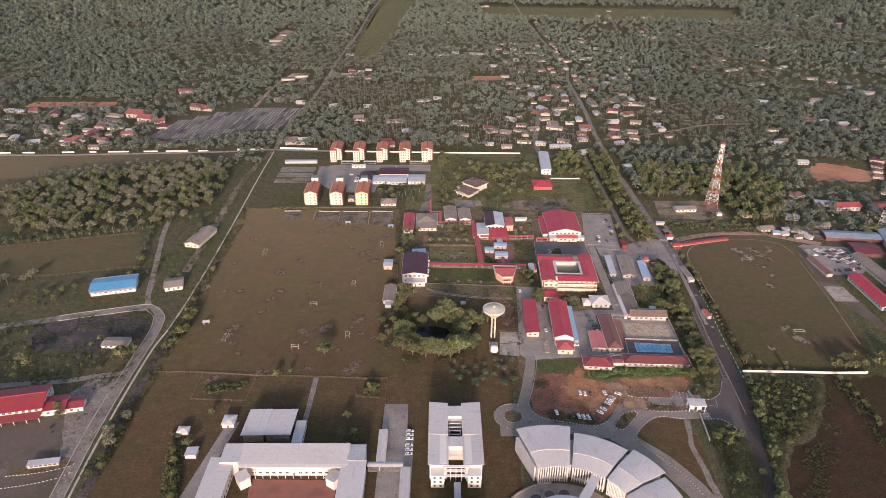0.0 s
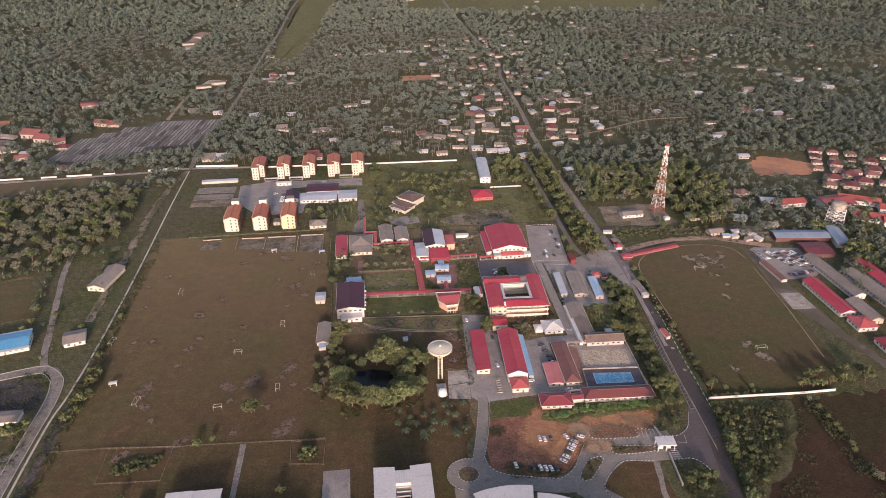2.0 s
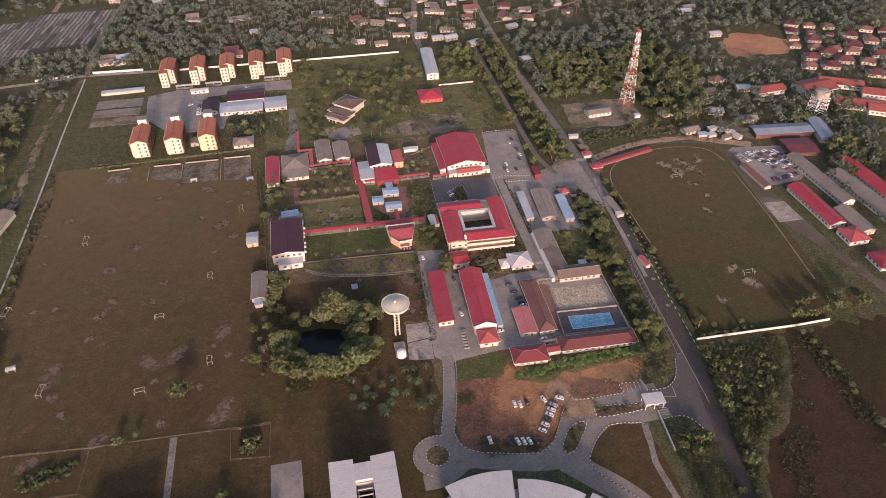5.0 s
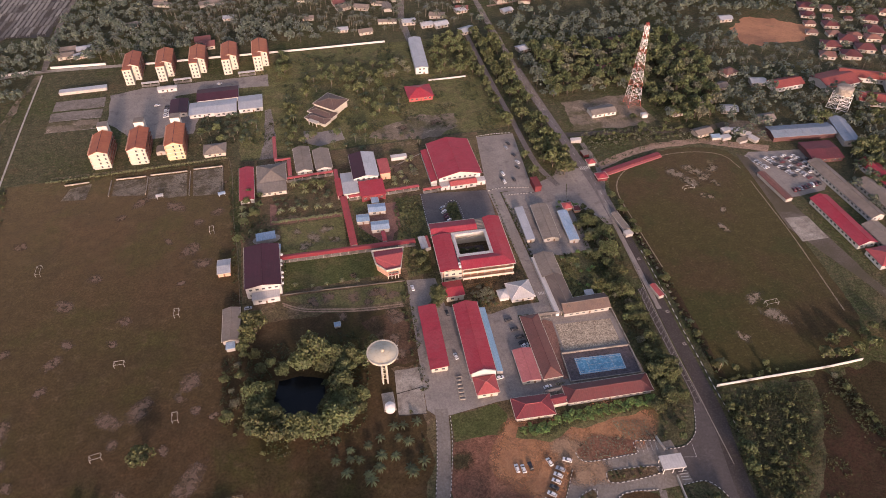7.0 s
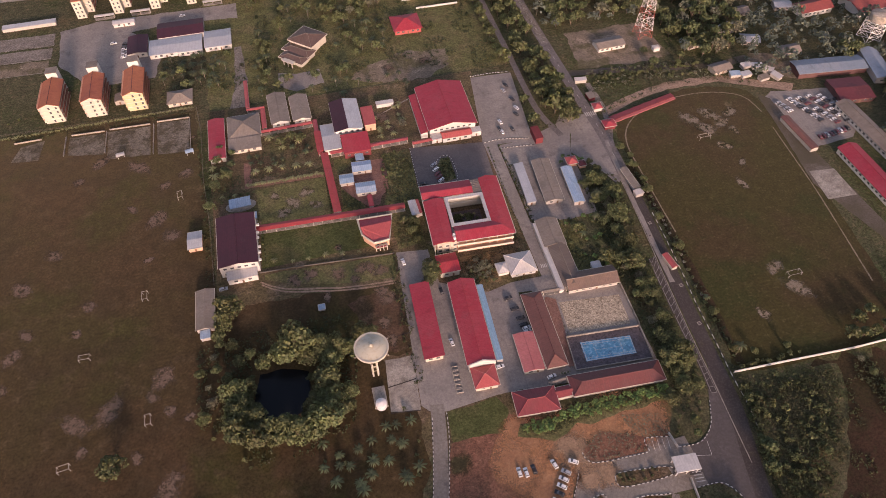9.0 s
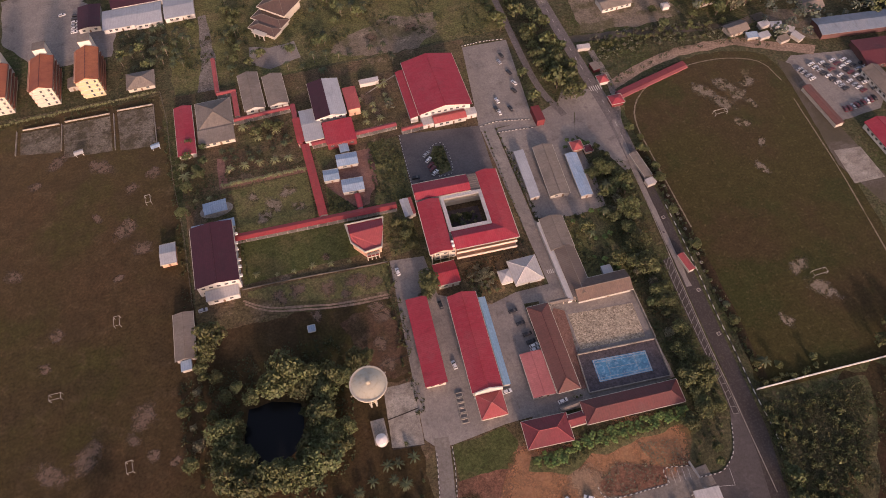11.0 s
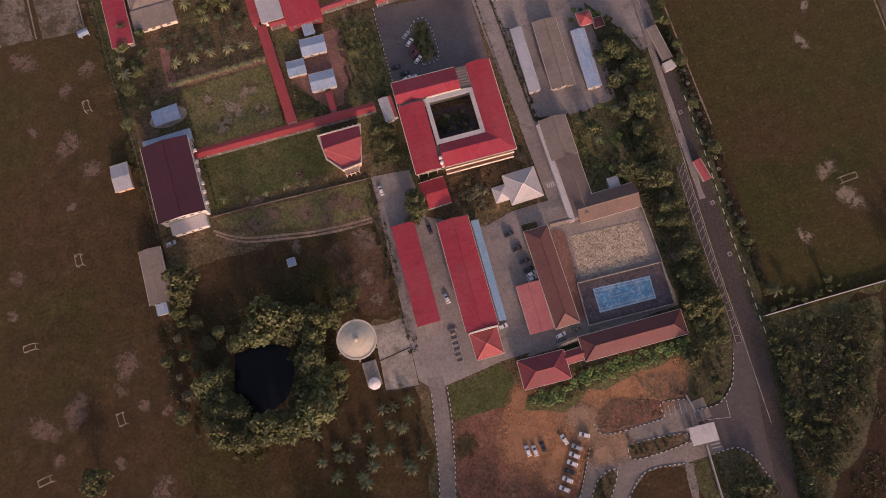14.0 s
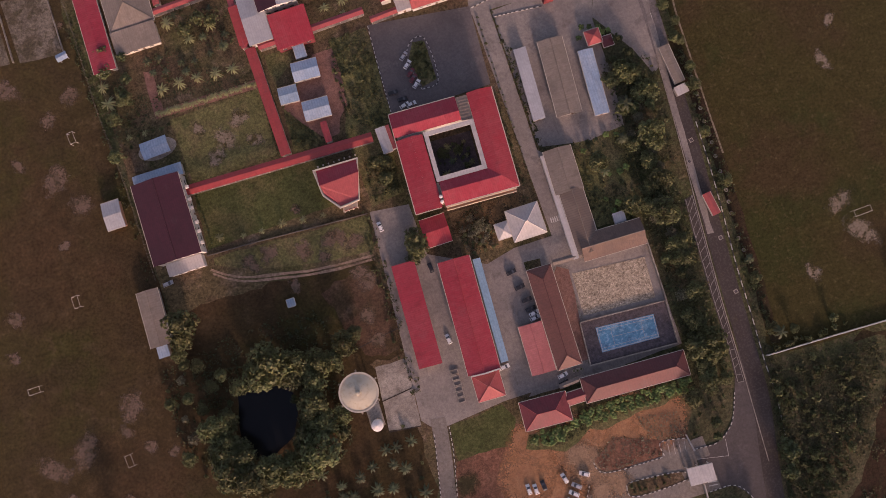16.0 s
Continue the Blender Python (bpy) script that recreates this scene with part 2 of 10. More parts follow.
M_cream = material("cream_wall_paint", (0.51, 0.465, 0.39), 0.85, grain=((0.5, .45, .7, (0.50, 0.43, 0.34), .5), (0.4, .55, .72, (0.36, 0.30, 0.24), .4, (1, 1, .2))))
M_yellow = material("yellow_wall_paint", (0.52, 0.44, 0.285), 0.85, grain=((0.5, .45, .7, (0.52, 0.40, 0.23), .5),))
M_peach = material("peach_wall_paint", (0.62, 0.36, 0.25), 0.85, grain=((0.5, .45, .7, (0.52, 0.29, 0.20), .5),))
M_white = material("white_wall_paint", (0.56, 0.53, 0.495), 0.85, grain=((0.4, .45, .7, (0.60, 0.57, 0.52), .5), (0.4, .55, .72, (0.45, 0.42, 0.38), .4, (1, 1, .2))), rand=.06)
M_wallgrey = material("grey_rendered_wall", (0.38, 0.35, 0.32), 0.9, grain=((0.5, .45, .7, (0.26, 0.24, 0.21), .6),), rand=.12)
M_maroon_dull = material("faded_maroon_sheet", (0.135, 0.030, 0.034), .6, patches=((.08, .48, .62, (0.10, 0.028, 0.030), .8),), grain=((.5, .5, .66, (0.17, 0.052, 0.052), .5),))
M_brickdull = material("dusty_maroon_wall", (0.125, 0.060, 0.055), .9, patches=((.2, .46, .62, (0.09, 0.05, 0.045), .7),))
M_redwall = material("red_wall_paint", (0.17, 0.032, 0.035), 0.8, grain=((0.5, .45, .7, (0.12, 0.028, 0.03), .5),))
M_fence = material("weathered_fence_concrete", (0.17, 0.145, 0.110), .9, grain=((1.2, .45, .65, (0.10, 0.088, 0.066), .6),))
M_glass = material("dark_window_glass", (0.095, 0.095, 0.10), 0.2, spec=.6)
M_frame = material("pale_window_frame", (0.60, 0.57, 0.52), 0.6)
M_steelwhite = material("white_painted_steel", (0.74, 0.71, 0.68), 0.5, grain=((2.0, .5, .7, (0.5, 0.45, 0.4), .5),))
M_steelred = material("red_painted_steel", (0.42, 0.085, 0.06), 0.5, grain=((2.0, .5, .7, (0.36, 0.09, 0.06), .5),))
M_kerbwhite = material("white_kerb_paint", (0.56, 0.53, 0.48), 0.8, grain=((1.5, .5, .7, (0.45, 0.42, 0.38), .6),))
M_kerbblack = material("black_kerb_paint", (0.055, 0.050, 0.048), 0.8)
M_paint = material("white_line_paint", (0.55, 0.52, 0.48), 0.8, grain=((1.5, .45, .7, (0.3, 0.27, 0.25), .7),))
M_tower = material("cream_tower_concrete", (0.47, 0.44, 0.35), 0.85, patches=((0.3, .48, .66, (0.42, 0.36, 0.27), .7),), grain=((0.6, .5, .7, (0.34, 0.29, 0.22), .5, (1, 1, .15)),))
M_bark = material("bark", (0.16, 0.125, 0.095), 0.95, grain=((3.0, .4, .7, (0.09, 0.07, 0.055), .6),), rand=.15)
M_palmbark = material("palm_bark", (0.21, 0.175, 0.14), 0.95, grain=((4.0, .4, .7, (0.12, 0.10, 0.08), .6),), rand=.15)
LEAF = dict(rough=.6, spec=.3, translucent=.18)
M_leaf = material("broad_leaves", (0.112, 0.126, 0.054), rand=.28, island=.44, **LEAF)
M_leaf_dark = material("dark_leaves", (0.082, 0.100, 0.044), rand=.28, island=.44, **LEAF)
M_leaf_yellow = material("yellowish_leaves", (0.108, 0.118, 0.050), rand=.22, island=.46, **LEAF)
M_leaf_grey = material("grey_olive_leaves", (0.150, 0.148, 0.098), rand=.3, island=.44, **LEAF)
M_palmleaf = material("palm_fronds", (0.072, 0.086, 0.043), rand=.28, island=.3, **LEAF)
M_gardenpalm = material("pale_palm_fronds", (0.200, 0.200, 0.092), rand=.2, island=.25, **LEAF)
M_banana = material("banana_leaves", (0.096, 0.140, 0.040), rand=.24, island=.4, **LEAF)
M_shrub = material("shrub_leaves", (0.052, 0.064, 0.025), island=.42, grain=((0.06, .45, .65, (0.088, 0.075, 0.035), .6),), **LEAF)
M_scrubleaf = material("grassy_scrub_leaves", (0.045, 0.056, 0.019), island=.42, grain=((0.05, .45, .65, (0.076, 0.070, 0.032), .7), (0.11, .52, .66, (0.036, 0.046, 0.016), .7)), **LEAF)
# bluish sheen and tint put distance haze into the far leaves
M_wood_far = material("haze_tinted_forest_leaves", (0.080, 0.102, 0.075), island=.24, sheen=.40, sheen_tint=(.80, .87, .86), grain=((0.008, .42, .62, (0.098, 0.116, 0.084), .7), (0.02, .5, .7, (0.060, 0.074, 0.050), .6)), **LEAF)
M_wood_trunk = material("pale_far_trunks", (0.16, 0.14, 0.115), 0.95, island=.3)

# ---- mesh helpers ----
def part(name, bm, mats, parent=None, label="", smooth=False):
    me = bpy.data.meshes.new(name)
    bm.to_mesh(me)
    bm.free()
    for m in (mats if isinstance(mats, (list, tuple)) else [mats]):
        me.materials.append(m)
    if smooth:
        me.polygons.foreach_set("use_smooth", [True] * len(me.polygons))
    ob = new(name, me)
    ob.parent = parent
    if label:
        ob["label"] = label
    return ob


def shared(name, me, parent, m):
    ob = new(name, me)
    ob.parent = parent
    ob.matrix_basis = m
    return ob


def thing(name, label, category, x, y, z=0.0, rz=0.0, group="", kind=""):
    ob = new(name)
    ob.empty_display_size = 1.0
    ob.matrix_basis = pose(x, y, z, 0, 0, rz)
    return tagged(ob, label, category, group, kind)


def box(bm, x0, y0, z0, x1, y1, z1, mi=0):
    v = [bm.verts.new((x, y, z)) for z in (z0, z1) for x, y in ((x0, y0), (x1, y0), (x1, y1), (x0, y1))]
    for f in ((3, 2, 1, 0), (4, 5, 6, 7), (0, 1, 5, 4), (1, 2, 6, 5), (2, 3, 7, 6), (3, 0, 4, 7)):
        bm.faces.new([v[i] for i in f]).material_index = mi


def prism(bm, poly, z0, z1, mi=0):
    n = len(poly)
    lo = [bm.verts.new((x, y, z0)) for x, y in poly]
    hi = [bm.verts.new((x, y, z1)) for x, y in poly]
    bm.faces.new(lo[::-1]).material_index = mi
    bm.faces.new(hi).material_index = mi
    for i in range(n):
        bm.faces.new((lo[i], lo[(i + 1) % n], hi[(i + 1) % n], hi[i])).material_index = mi


def slab(bm, quad, thick, mi=0):
    """A plate under four corners given anticlockwise from above."""
    hi = [bm.verts.new(p) for p in quad]
    lo = [bm.verts.new((p[0], p[1], p[2] - thick)) for p in quad]
    n = len(quad)
    bm.faces.new(hi).material_index = mi
    bm.faces.new(lo[::-1]).material_index = mi
    for i in range(n):
        bm.faces.new((lo[i], lo[(i + 1) % n], hi[(i + 1) % n], hi[i])).material_index = mi


def rod(bm, a, b, r, r2=None, sides=6, mi=0):
    a, b = Vector(a), Vector(b)
    q = (b - a).to_track_quat("Z", "Y").to_matrix()
    r2 = r if r2 is None else r2
    ra = [bm.verts.new(a + q @ Vector((math.cos(t) * r, math.sin(t) * r, 0))) for t in (2 * math.pi * i / sides for i in range(sides))]
    rb = [bm.verts.new(b + q @ Vector((math.cos(t) * r2, math.sin(t) * r2, 0))) for t in (2 * math.pi * i / sides for i in range(sides))]
    for i in range(sides):
        bm.faces.new((ra[i], ra[(i + 1) % sides], rb[(i + 1) % sides], rb[i])).material_index = mi
    bm.faces.new(ra[::-1]).material_index = mi
    bm.faces.new(rb).material_index = mi


def lathe(bm, profile, sides=32, mi=0):
    rings = []
    for r, z in profile:
        rings.append([bm.verts.new((r * math.cos(2 * math.pi * i / sides), r * math.sin(2 * math.pi * i / sides), z)) for i in range(sides)])
    for a, b in zip(rings, rings[1:]):
        for i in range(sides):
            bm.faces.new((a[i], a[(i + 1) % sides], b[(i + 1) % sides], b[i])).material_index = mi
    bm.faces.new(rings[0][::-1]).material_index = mi
    bm.faces.new(rings[-1]).material_index = mi


def smooth_line(pts, step=4.0, closed=False):
    """A Catmull-Rom line through the points."""
    p = [Vector((*q, 0)) for q in pts]
    n, out = len(p), []
    for i in range(n if closed else n - 1):
        a, b = p[i], p[(i + 1) % n]
        z = p[i - 1] if closed or i else a + (a - b)
        c = p[(i + 2) % n] if closed or i + 2 < n else b + (b - a)
        k = max(1, int((b - a).length / step))
        for j in range(k):
            t = j / k
            q = 0.5 * ((2 * a) + (b - z) * t + (2 * z - 5 * a + 4 * b - c) * t * t + (3 * a - z - 3 * b + c) * t ** 3)
            out.append((q.x, q.y))
    if not closed:
        out.append(tuple(pts[-1]))
    return out


def ribbon(name, pts, width, z, mat, label, category="road", wobble=0.0):
    line = smooth_line(pts, 5.0)
    z += .05
    bm = bmesh.new()
    last = None
    for i, (x, y) in enumerate(line):
        a, b = Vector(line[max(0, i - 1)]), Vector(line[min(len(line) - 1, i + 1)])
        d = (b - a).normalized()
        w = width / 2
        j, k = (noise.noise((x * .15, y * .15, s)) * wobble for s in (0.0, 9.0))
        l = bm.verts.new((x - d.y * (w + j), y + d.x * (w + j), z))
        r = bm.verts.new((x + d.y * (w + k), y - d.x * (w + k), z))
        if last:
            bm.faces.new((last[1], r, l, last[0]))
        last = (l, r)
    return tagged(part(name, bm, mat), label, category, kind="structure")


LAYER = [0.0]


def sheet(name, poly, z, mat, label, category="ground", soft=0.0, curve=False):
    LAYER[0] += .0004
    z += LAYER[0]
    pts = smooth_line(poly, 6.0, True) if curve else list(poly)
    if soft:
        fine = []
        for i, a in enumerate(pts):
            b = pts[(i + 1) % len(pts)]
            k = max(1, int(math.dist(a, b) / 3))
            for j in range(k):
                x, y = a[0] + (b[0] - a[0]) * j / k, a[1] + (b[1] - a[1]) * j / k
                fine.append((x + soft * noise.noise((x * .13, y * .13, 3)) * 1.6 + soft * .6 * noise.noise((x * .6, y * .6, 5)),
                             y + soft * noise.noise((x * .13, y * .13, 7)) * 1.6 + soft * .6 * noise.noise((x * .6, y * .6, 8))))
        pts = fine
    bm = bmesh.new()
    bm.faces.new([bm.verts.new((x, y, z)) for x, y in pts])
    bmesh.ops.recalc_face_normals(bm, faces=bm.faces)
    if bm.faces[:][0].normal.z < 0:
        bmesh.ops.reverse_faces(bm, faces=bm.faces)
    bmesh.ops.triangulate(bm, faces=bm.faces[:])
    return tagged(part(name, bm, mat), label, category, kind="structure")


def inside(x, y, poly):
    hit, n = False, len(poly)
    for i in range(n):
        (x0, y0), (x1, y1) = poly[i], poly[i - 1]
        if (y0 > y) != (y1 > y) and x < (x1 - x0) * (y - y0) / (y1 - y0) + x0:
            hit = not hit
    return hit


def kerb(name, pts, label, closed=False, stone=0.9):
    """Stones painted black and white by turns along a line."""
    line = smooth_line(pts, 0.45, closed)
    if closed:
        line.append(line[0])
    run, marks = 0.0, [line[0]]
    for a, b in zip(line, line[1:]):
        run += math.dist(a, b)
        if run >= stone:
            marks.append(b)
            run = 0.0
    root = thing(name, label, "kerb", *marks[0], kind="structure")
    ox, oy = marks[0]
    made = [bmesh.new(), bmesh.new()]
    for i, (a, b) in enumerate(zip(marks, marks[1:])):
        d = (Vector(b) - Vector(a))
        n = Vector((-d.y, d.x)).normalized() * .16
        q = [Vector(a) + n, Vector(a) - n, Vector(b) - n, Vector(b) + n]
        prism(made[i % 2], [(p.x - ox, p.y - oy) for p in q], 0.0, 0.32)
    for bm, m, s in zip(made, (M_kerbwhite, M_kerbblack), ("white_stones", "black_stones")):
        tagged(part(s, bm, m, root), kind="stuff")
    return root


TAKEN = []      # rectangles in which no wild tree grows


def window_mesh(w, h, bars=1):
    """A framed window of one shell: the panes are set into the frame."""
    bm = bmesh.new()
    n = bars + 1
    back = [[bm.verts.new((-w / 2 + w * i / n, .02, z)) for i in range(n + 1)] for z in (0, h)]
    front = [[bm.verts.new((-w / 2 + w * i / n, -.08, z)) for i in range(n + 1)] for z in (0, h)]
    panes = [bm.faces.new((front[0][i], front[0][i + 1], front[1][i + 1], front[1][i])) for i in range(n)]
    for i in range(n):
        bm.faces.new((back[0][i], back[0][i + 1], front[0][i + 1], front[0][i]))
        bm.faces.new((front[1][i], front[1][i + 1], back[1][i + 1], back[1][i]))
    bm.faces.new((back[0][0], front[0][0], front[1][0], back[1][0]))
    bm.faces.new((front[0][n], back[0][n], back[1][n], front[1][n]))
    bmesh.ops.inset_individual(bm, faces=panes, thickness=.1, depth=-.05)
    for f in panes:
        f.material_index = 1
    me = bpy.data.meshes.new("window")
    bm.to_mesh(me)
    bm.free()
    me.materials.append(M_frame)
    me.materials.append(M_glass)
    return me


WIN = window_mesh(1.8, 1.3)
WIN_TALL = window_mesh(1.2, 1.6, 0)
bm_door = bmesh.new()
box(bm_door, -.5, -.07, 0, .5, .02, 2.05)
DOOR = bpy.data.meshes.new("door")
bm_door.to_mesh(DOOR)
bm_door.free()
DOOR.materials.append(material("brown_door_paint", (0.16, 0.09, 0.055), .6))


def side_pose(side, w, d, u, z):
    """Where something sits on a wall: u along it from its middle."""
    return {"S": pose(u, -d / 2, z), "N": pose(-u, d / 2, z, 0, 0, 180), "E": pose(w / 2, u, z, 0, 0, 90), "W": pose(-w / 2, -u, z, 0, 0, -90)}[side]


def roof_bm(kind, w, d, h, rise, over, thick=.22):
    """Roofs over a w x d plan with eaves at height h. gx, gy: gables with the ridge along x or y."""
    bm = bmesh.new()
    a, b = w / 2 + over, d / 2 + over
    if kind in ("gx", "gy"):
        L, s = (a, b) if kind == "gx" else (b, a)
        def f(u, v, z):
            return (u, v, z) if kind == "gx" else (-v, u, z)
        slab(bm, [f(-L, -s, h), f(L, -s, h), f(L, 0, h + rise), f(-L, 0, h + rise)], thick)
        slab(bm, [f(-L, 0.004, h + rise), f(L, 0.004, h + rise), f(L, s, h), f(-L, s, h)], thick)
    elif kind == "hip":
        m = min(a, b)
        if a >= b:
            r0, r1 = (-(a - m), 0), (a - m + .01, 0)
        else:
            r0, r1 = (0, -(b - m)), (0, b - m + .01)
        e = [(-a, -b), (a, -b), (a, b), (-a, b)]
        lo = [bm.verts.new((x, y, h - thick)) for x, y in e]
        ev = [bm.verts.new((x, y, h)) for x, y in e]
        p, q = bm.verts.new((*r0, h + rise)), bm.verts.new((*r1, h + rise))
        bm.faces.new(lo[::-1])
        for i in range(4):
            bm.faces.new((lo[i], lo[(i + 1) % 4], ev[(i + 1) % 4], ev[i]))
        if a >= b:
            for f in ((ev[0], ev[1], q, p), (ev[1], ev[2], q), (ev[2], ev[3], p, q), (ev[3], ev[0], p)):
                bm.faces.new(f)
        else:
            for f in ((ev[0], ev[1], p), (ev[1], ev[2], q, p), (ev[2], ev[3], q), (ev[3], ev[0], p, q)):
                bm.faces.new(f)
    elif kind == "flat":
        box(bm, -a, -b, h, a, b, h + max(rise, .2))
    elif kind in ("sx", "sy"):      # one slope, rising along x or y
        z = [h, h, h + rise, h + rise] if kind == "sy" else [h, h + rise, h + rise, h]
        slab(bm, [(x, y, zz) for (x, y), zz in zip(((-a, -b), (a, -b), (a, b), (-a, b)), z)], thick)
    return bm


def ridge_bm(kind, w, d, h, rise, over):
    bm = bmesh.new()
    a, b = w / 2 + over, d / 2 + over
    if kind == "gx":
        rod(bm, (-a, 0, h + rise), (a, 0, h + rise), .2)
    elif kind == "gy":
        rod(bm, (0, -b, h + rise), (0, b, h + rise), .2)
    elif kind == "hip":
        m = min(a, b)
        r0, r1 = ((-(a - m), 0), (a - m, 0)) if a >= b else ((0, -(b - m)), (0, b - m))
        if math.dist(r0, r1) > .1:
            rod(bm, (*r0, h + rise), (*r1, h + rise), .16)
        for x, y in ((-a, -b), (a, -b), (a, b), (-a, b)):
            r = min((r0, r1), key=lambda q: math.dist(q, (x, y)))
            rod(bm, (x, y, h), (*r, h + rise), .13)
    return bm


def tri_pair(bm, q):
    """A triangular gable of some thickness from its outer and inner corners."""
    bm.faces.new(q[:3]), bm.faces.new(q[3:])
    for i in range(3):
        bm.faces.new((q[i], q[(i + 1) % 3], q[3 + (i + 1) % 3], q[3 + i]))
    bmesh.ops.recalc_face_normals(bm, faces=bm.faces)


def building(name, label, x0, y0, x1, y1, h, roof, rise, roof_m, wall_m, over=.8, rz=0.0, storeys=1, windows="SN", doors="S",
             category="building", group="", ridge=None, verandah="", pitch_w=3.6, gable_m=None):
    w, d = x1 - x0, y1 - y0
    TAKEN.append((x0 - 1.5, y0 - 1.5, x1 + 1.5, y1 + 1.5))
    root = thing(name, label, category, (x0 + x1) / 2, (y0 + y1) / 2, 0, rz, group)
    bm = bmesh.new()
    box(bm, -w / 2, -d / 2, 0, w / 2, d / 2, h + (min(rise, 0) * 1.15 - .05 if roof in ("sx", "sy") else 0))
    part("wall", bm, wall_m, root)
    if roof in ("gx", "gy"):
        if roof == "gy":
            for s in (-1, 1):
                bm = bmesh.new()
                q = [bm.verts.new((x, s * (d / 2 - .03 * k), z)) for k in (0, 8) for x, z in ((-w / 2, h - .2), (w / 2, h - .2), (0, h + rise * (w / 2) / (w / 2 + over) - .1))]
                tri_pair(bm, q)
                part("gable", bm, gable_m or wall_m, root)
        else:
            for s in (-1, 1):
                bm = bmesh.new()
                q = [bm.verts.new((s * (w / 2 - .03 * k), y, z)) for k in (0, 8) for y, z in ((-d / 2, h - .2), (d / 2, h - .2), (0, h + rise * (d / 2) / (d / 2 + over) - .1))]
                tri_pair(bm, q)
                part("gable", bm, gable_m or wall_m, root)
    part("roof", roof_bm(roof, w, d, h, rise, over), roof_m, root)
    if roof in ("gx", "gy", "hip") and y0 < 640 and -60 < x0 < 220:
        a, b = w / 2 + over, d / 2 + over
        runs = {"gx": "SN", "gy": "EW", "hip": "SNEW"}[roof]
        for side in runs:
            bm = bmesh.new()
            L = a if side in "SN" else b
            box(bm, -L, -.2, h - .26, L, .0, h + .03)
            part("eaves_board", bm, M_cream, root, "pale painted eaves board").matrix_basis = side_pose(side, 2 * a, 2 * b, 0, 0)
    if ridge:
        part("ridge_cap", ridge_bm(roof, w, d, h + .05, rise, over), ridge, root)
    sh = h / storeys
    for side in windows:
        length = w if side in "SN" else d
        n = max(1, int((length - 1) / pitch_w))
        for s in range(storeys):
            for i in range(n):
                if s == 0 and side in doors and i == n // 2:
                    shared("door", DOOR, root, side_pose(side, w, d, (i - (n - 1) / 2) * pitch_w, 0.0))
                else:
                    shared("window", WIN, root, side_pose(side, w, d, (i - (n - 1) / 2) * pitch_w, s * sh + sh * .36))
    for side in verandah:
        length = w if side in "SN" else d
        bm = bmesh.new()
        n = max(2, int(length / 4))
        for i in range(n + 1):
            u = -length / 2 + .15 + (length - .3) * i / n
            box(bm, u - .12, -2.2, 0, u + .12, -1.96, h - .05)
        part("verandah_posts", bm, M_white, root).matrix_basis = side_pose(side, w, d, 0, 0)
        bm = bmesh.new()
        slab(bm, [(-length / 2, -2.6, h - .35), (length / 2, -2.6, h - .35), (length / 2, -.02, h + .1), (-length / 2, -.02, h + .1)], .12)
        part("verandah_roof", bm, roof_m, root).matrix_basis = side_pose(side, w, d, 0, 0)
    return root

# ---- ground, fields, roads ----
bm = bmesh.new()
bmesh.ops.create_grid(bm, x_segments=40, y_segments=40, size=4800)
tagged(part("ground", bm, M_ground), "dry tropical scrub ground reaching to the horizon", "ground", kind="structure")

MAIN = [(150, 120), (160, 200), (174, 258), (180, 285), (184, 312), (188.5, 335), (192, 352), (193.5, 369), (195, 394), (196.5, 416), (198, 436), (199.6, 456), (200.8, 475), (202.2, 500), (203.5, 540),
        (201.5, 580), (199.5, 640), (198, 710), (198, 790), (199.5, 860), (203.5, 928), (207, 1000), (208, 1075), (210, 1140), (219, 1195), (224, 1280), (214, 1376), (208, 1514), (200, 1800), (196, 2300)]
WEST = [(-199, 150), (-203, 262), (-207, 320), (-207.5, 380), (-207, 410), (-211, 434), (-223, 446), (-255, 439), (-290, 429), (-322, 420), (-420, 395)]
LANE = [(-223, 447), (-229, 460), (-240, 505), (-249, 541), (-258, 581), (-262, 620)]
NORTH = [(-700, 770), (-521, 775), (-455, 776), (-330, 784), (-246, 791), (-206, 797), (-150, 794), (-123, 792)]
FARW = [(-201, 797), (-204, 860), (-203, 926), (-193, 1000), (-189, 1101), (-186, 1322), (-177, 1528), (-175, 1792), (-166, 2024), (-160, 2500)]
FARW2 = [(-268, 976), (-266, 1058), (-260, 1120), (-254, 1150)]
AVENUE = [(178, 545), (171, 575), (171, 640), (171, 700), (172, 790)]
ROADS = [(MAIN, 9), (WEST, 8), (LANE, 6), (NORTH, 7), (FARW, 9), (FARW2, 7), (AVENUE, 6)]

BIGFIELD = [(-194, 628), (-44, 626), (-40, 560), (-36, 480), (-33, 366), (-190, 367), (-194, 430)]
PITCH = [(208, 388), (210.5, 410), (211, 445), (212, 475), (210.5, 506), (213, 541), (228, 555), (256, 566), (284, 568), (306, 561), (314, 548), (313, 506), (308, 454), (303, 409), (298, 388), (276, 369), (206, 368)]
sheet("playing_field", BIGFIELD, .02, M_field, "dry brown playing field with bare patches", "field", soft=1.2)
sheet("campus_ground", [(-192, 366), (-30, 366), (46, 362), (40, 200), (-190, 200)], .015, M_field, "brown grass round the white campus buildings", "field", soft=1.2)
sheet("sports_pitch", PITCH, .03, M_pitch, "olive-brown sports pitch with worn goal mouths", "pitch", soft=.7, curve=True)
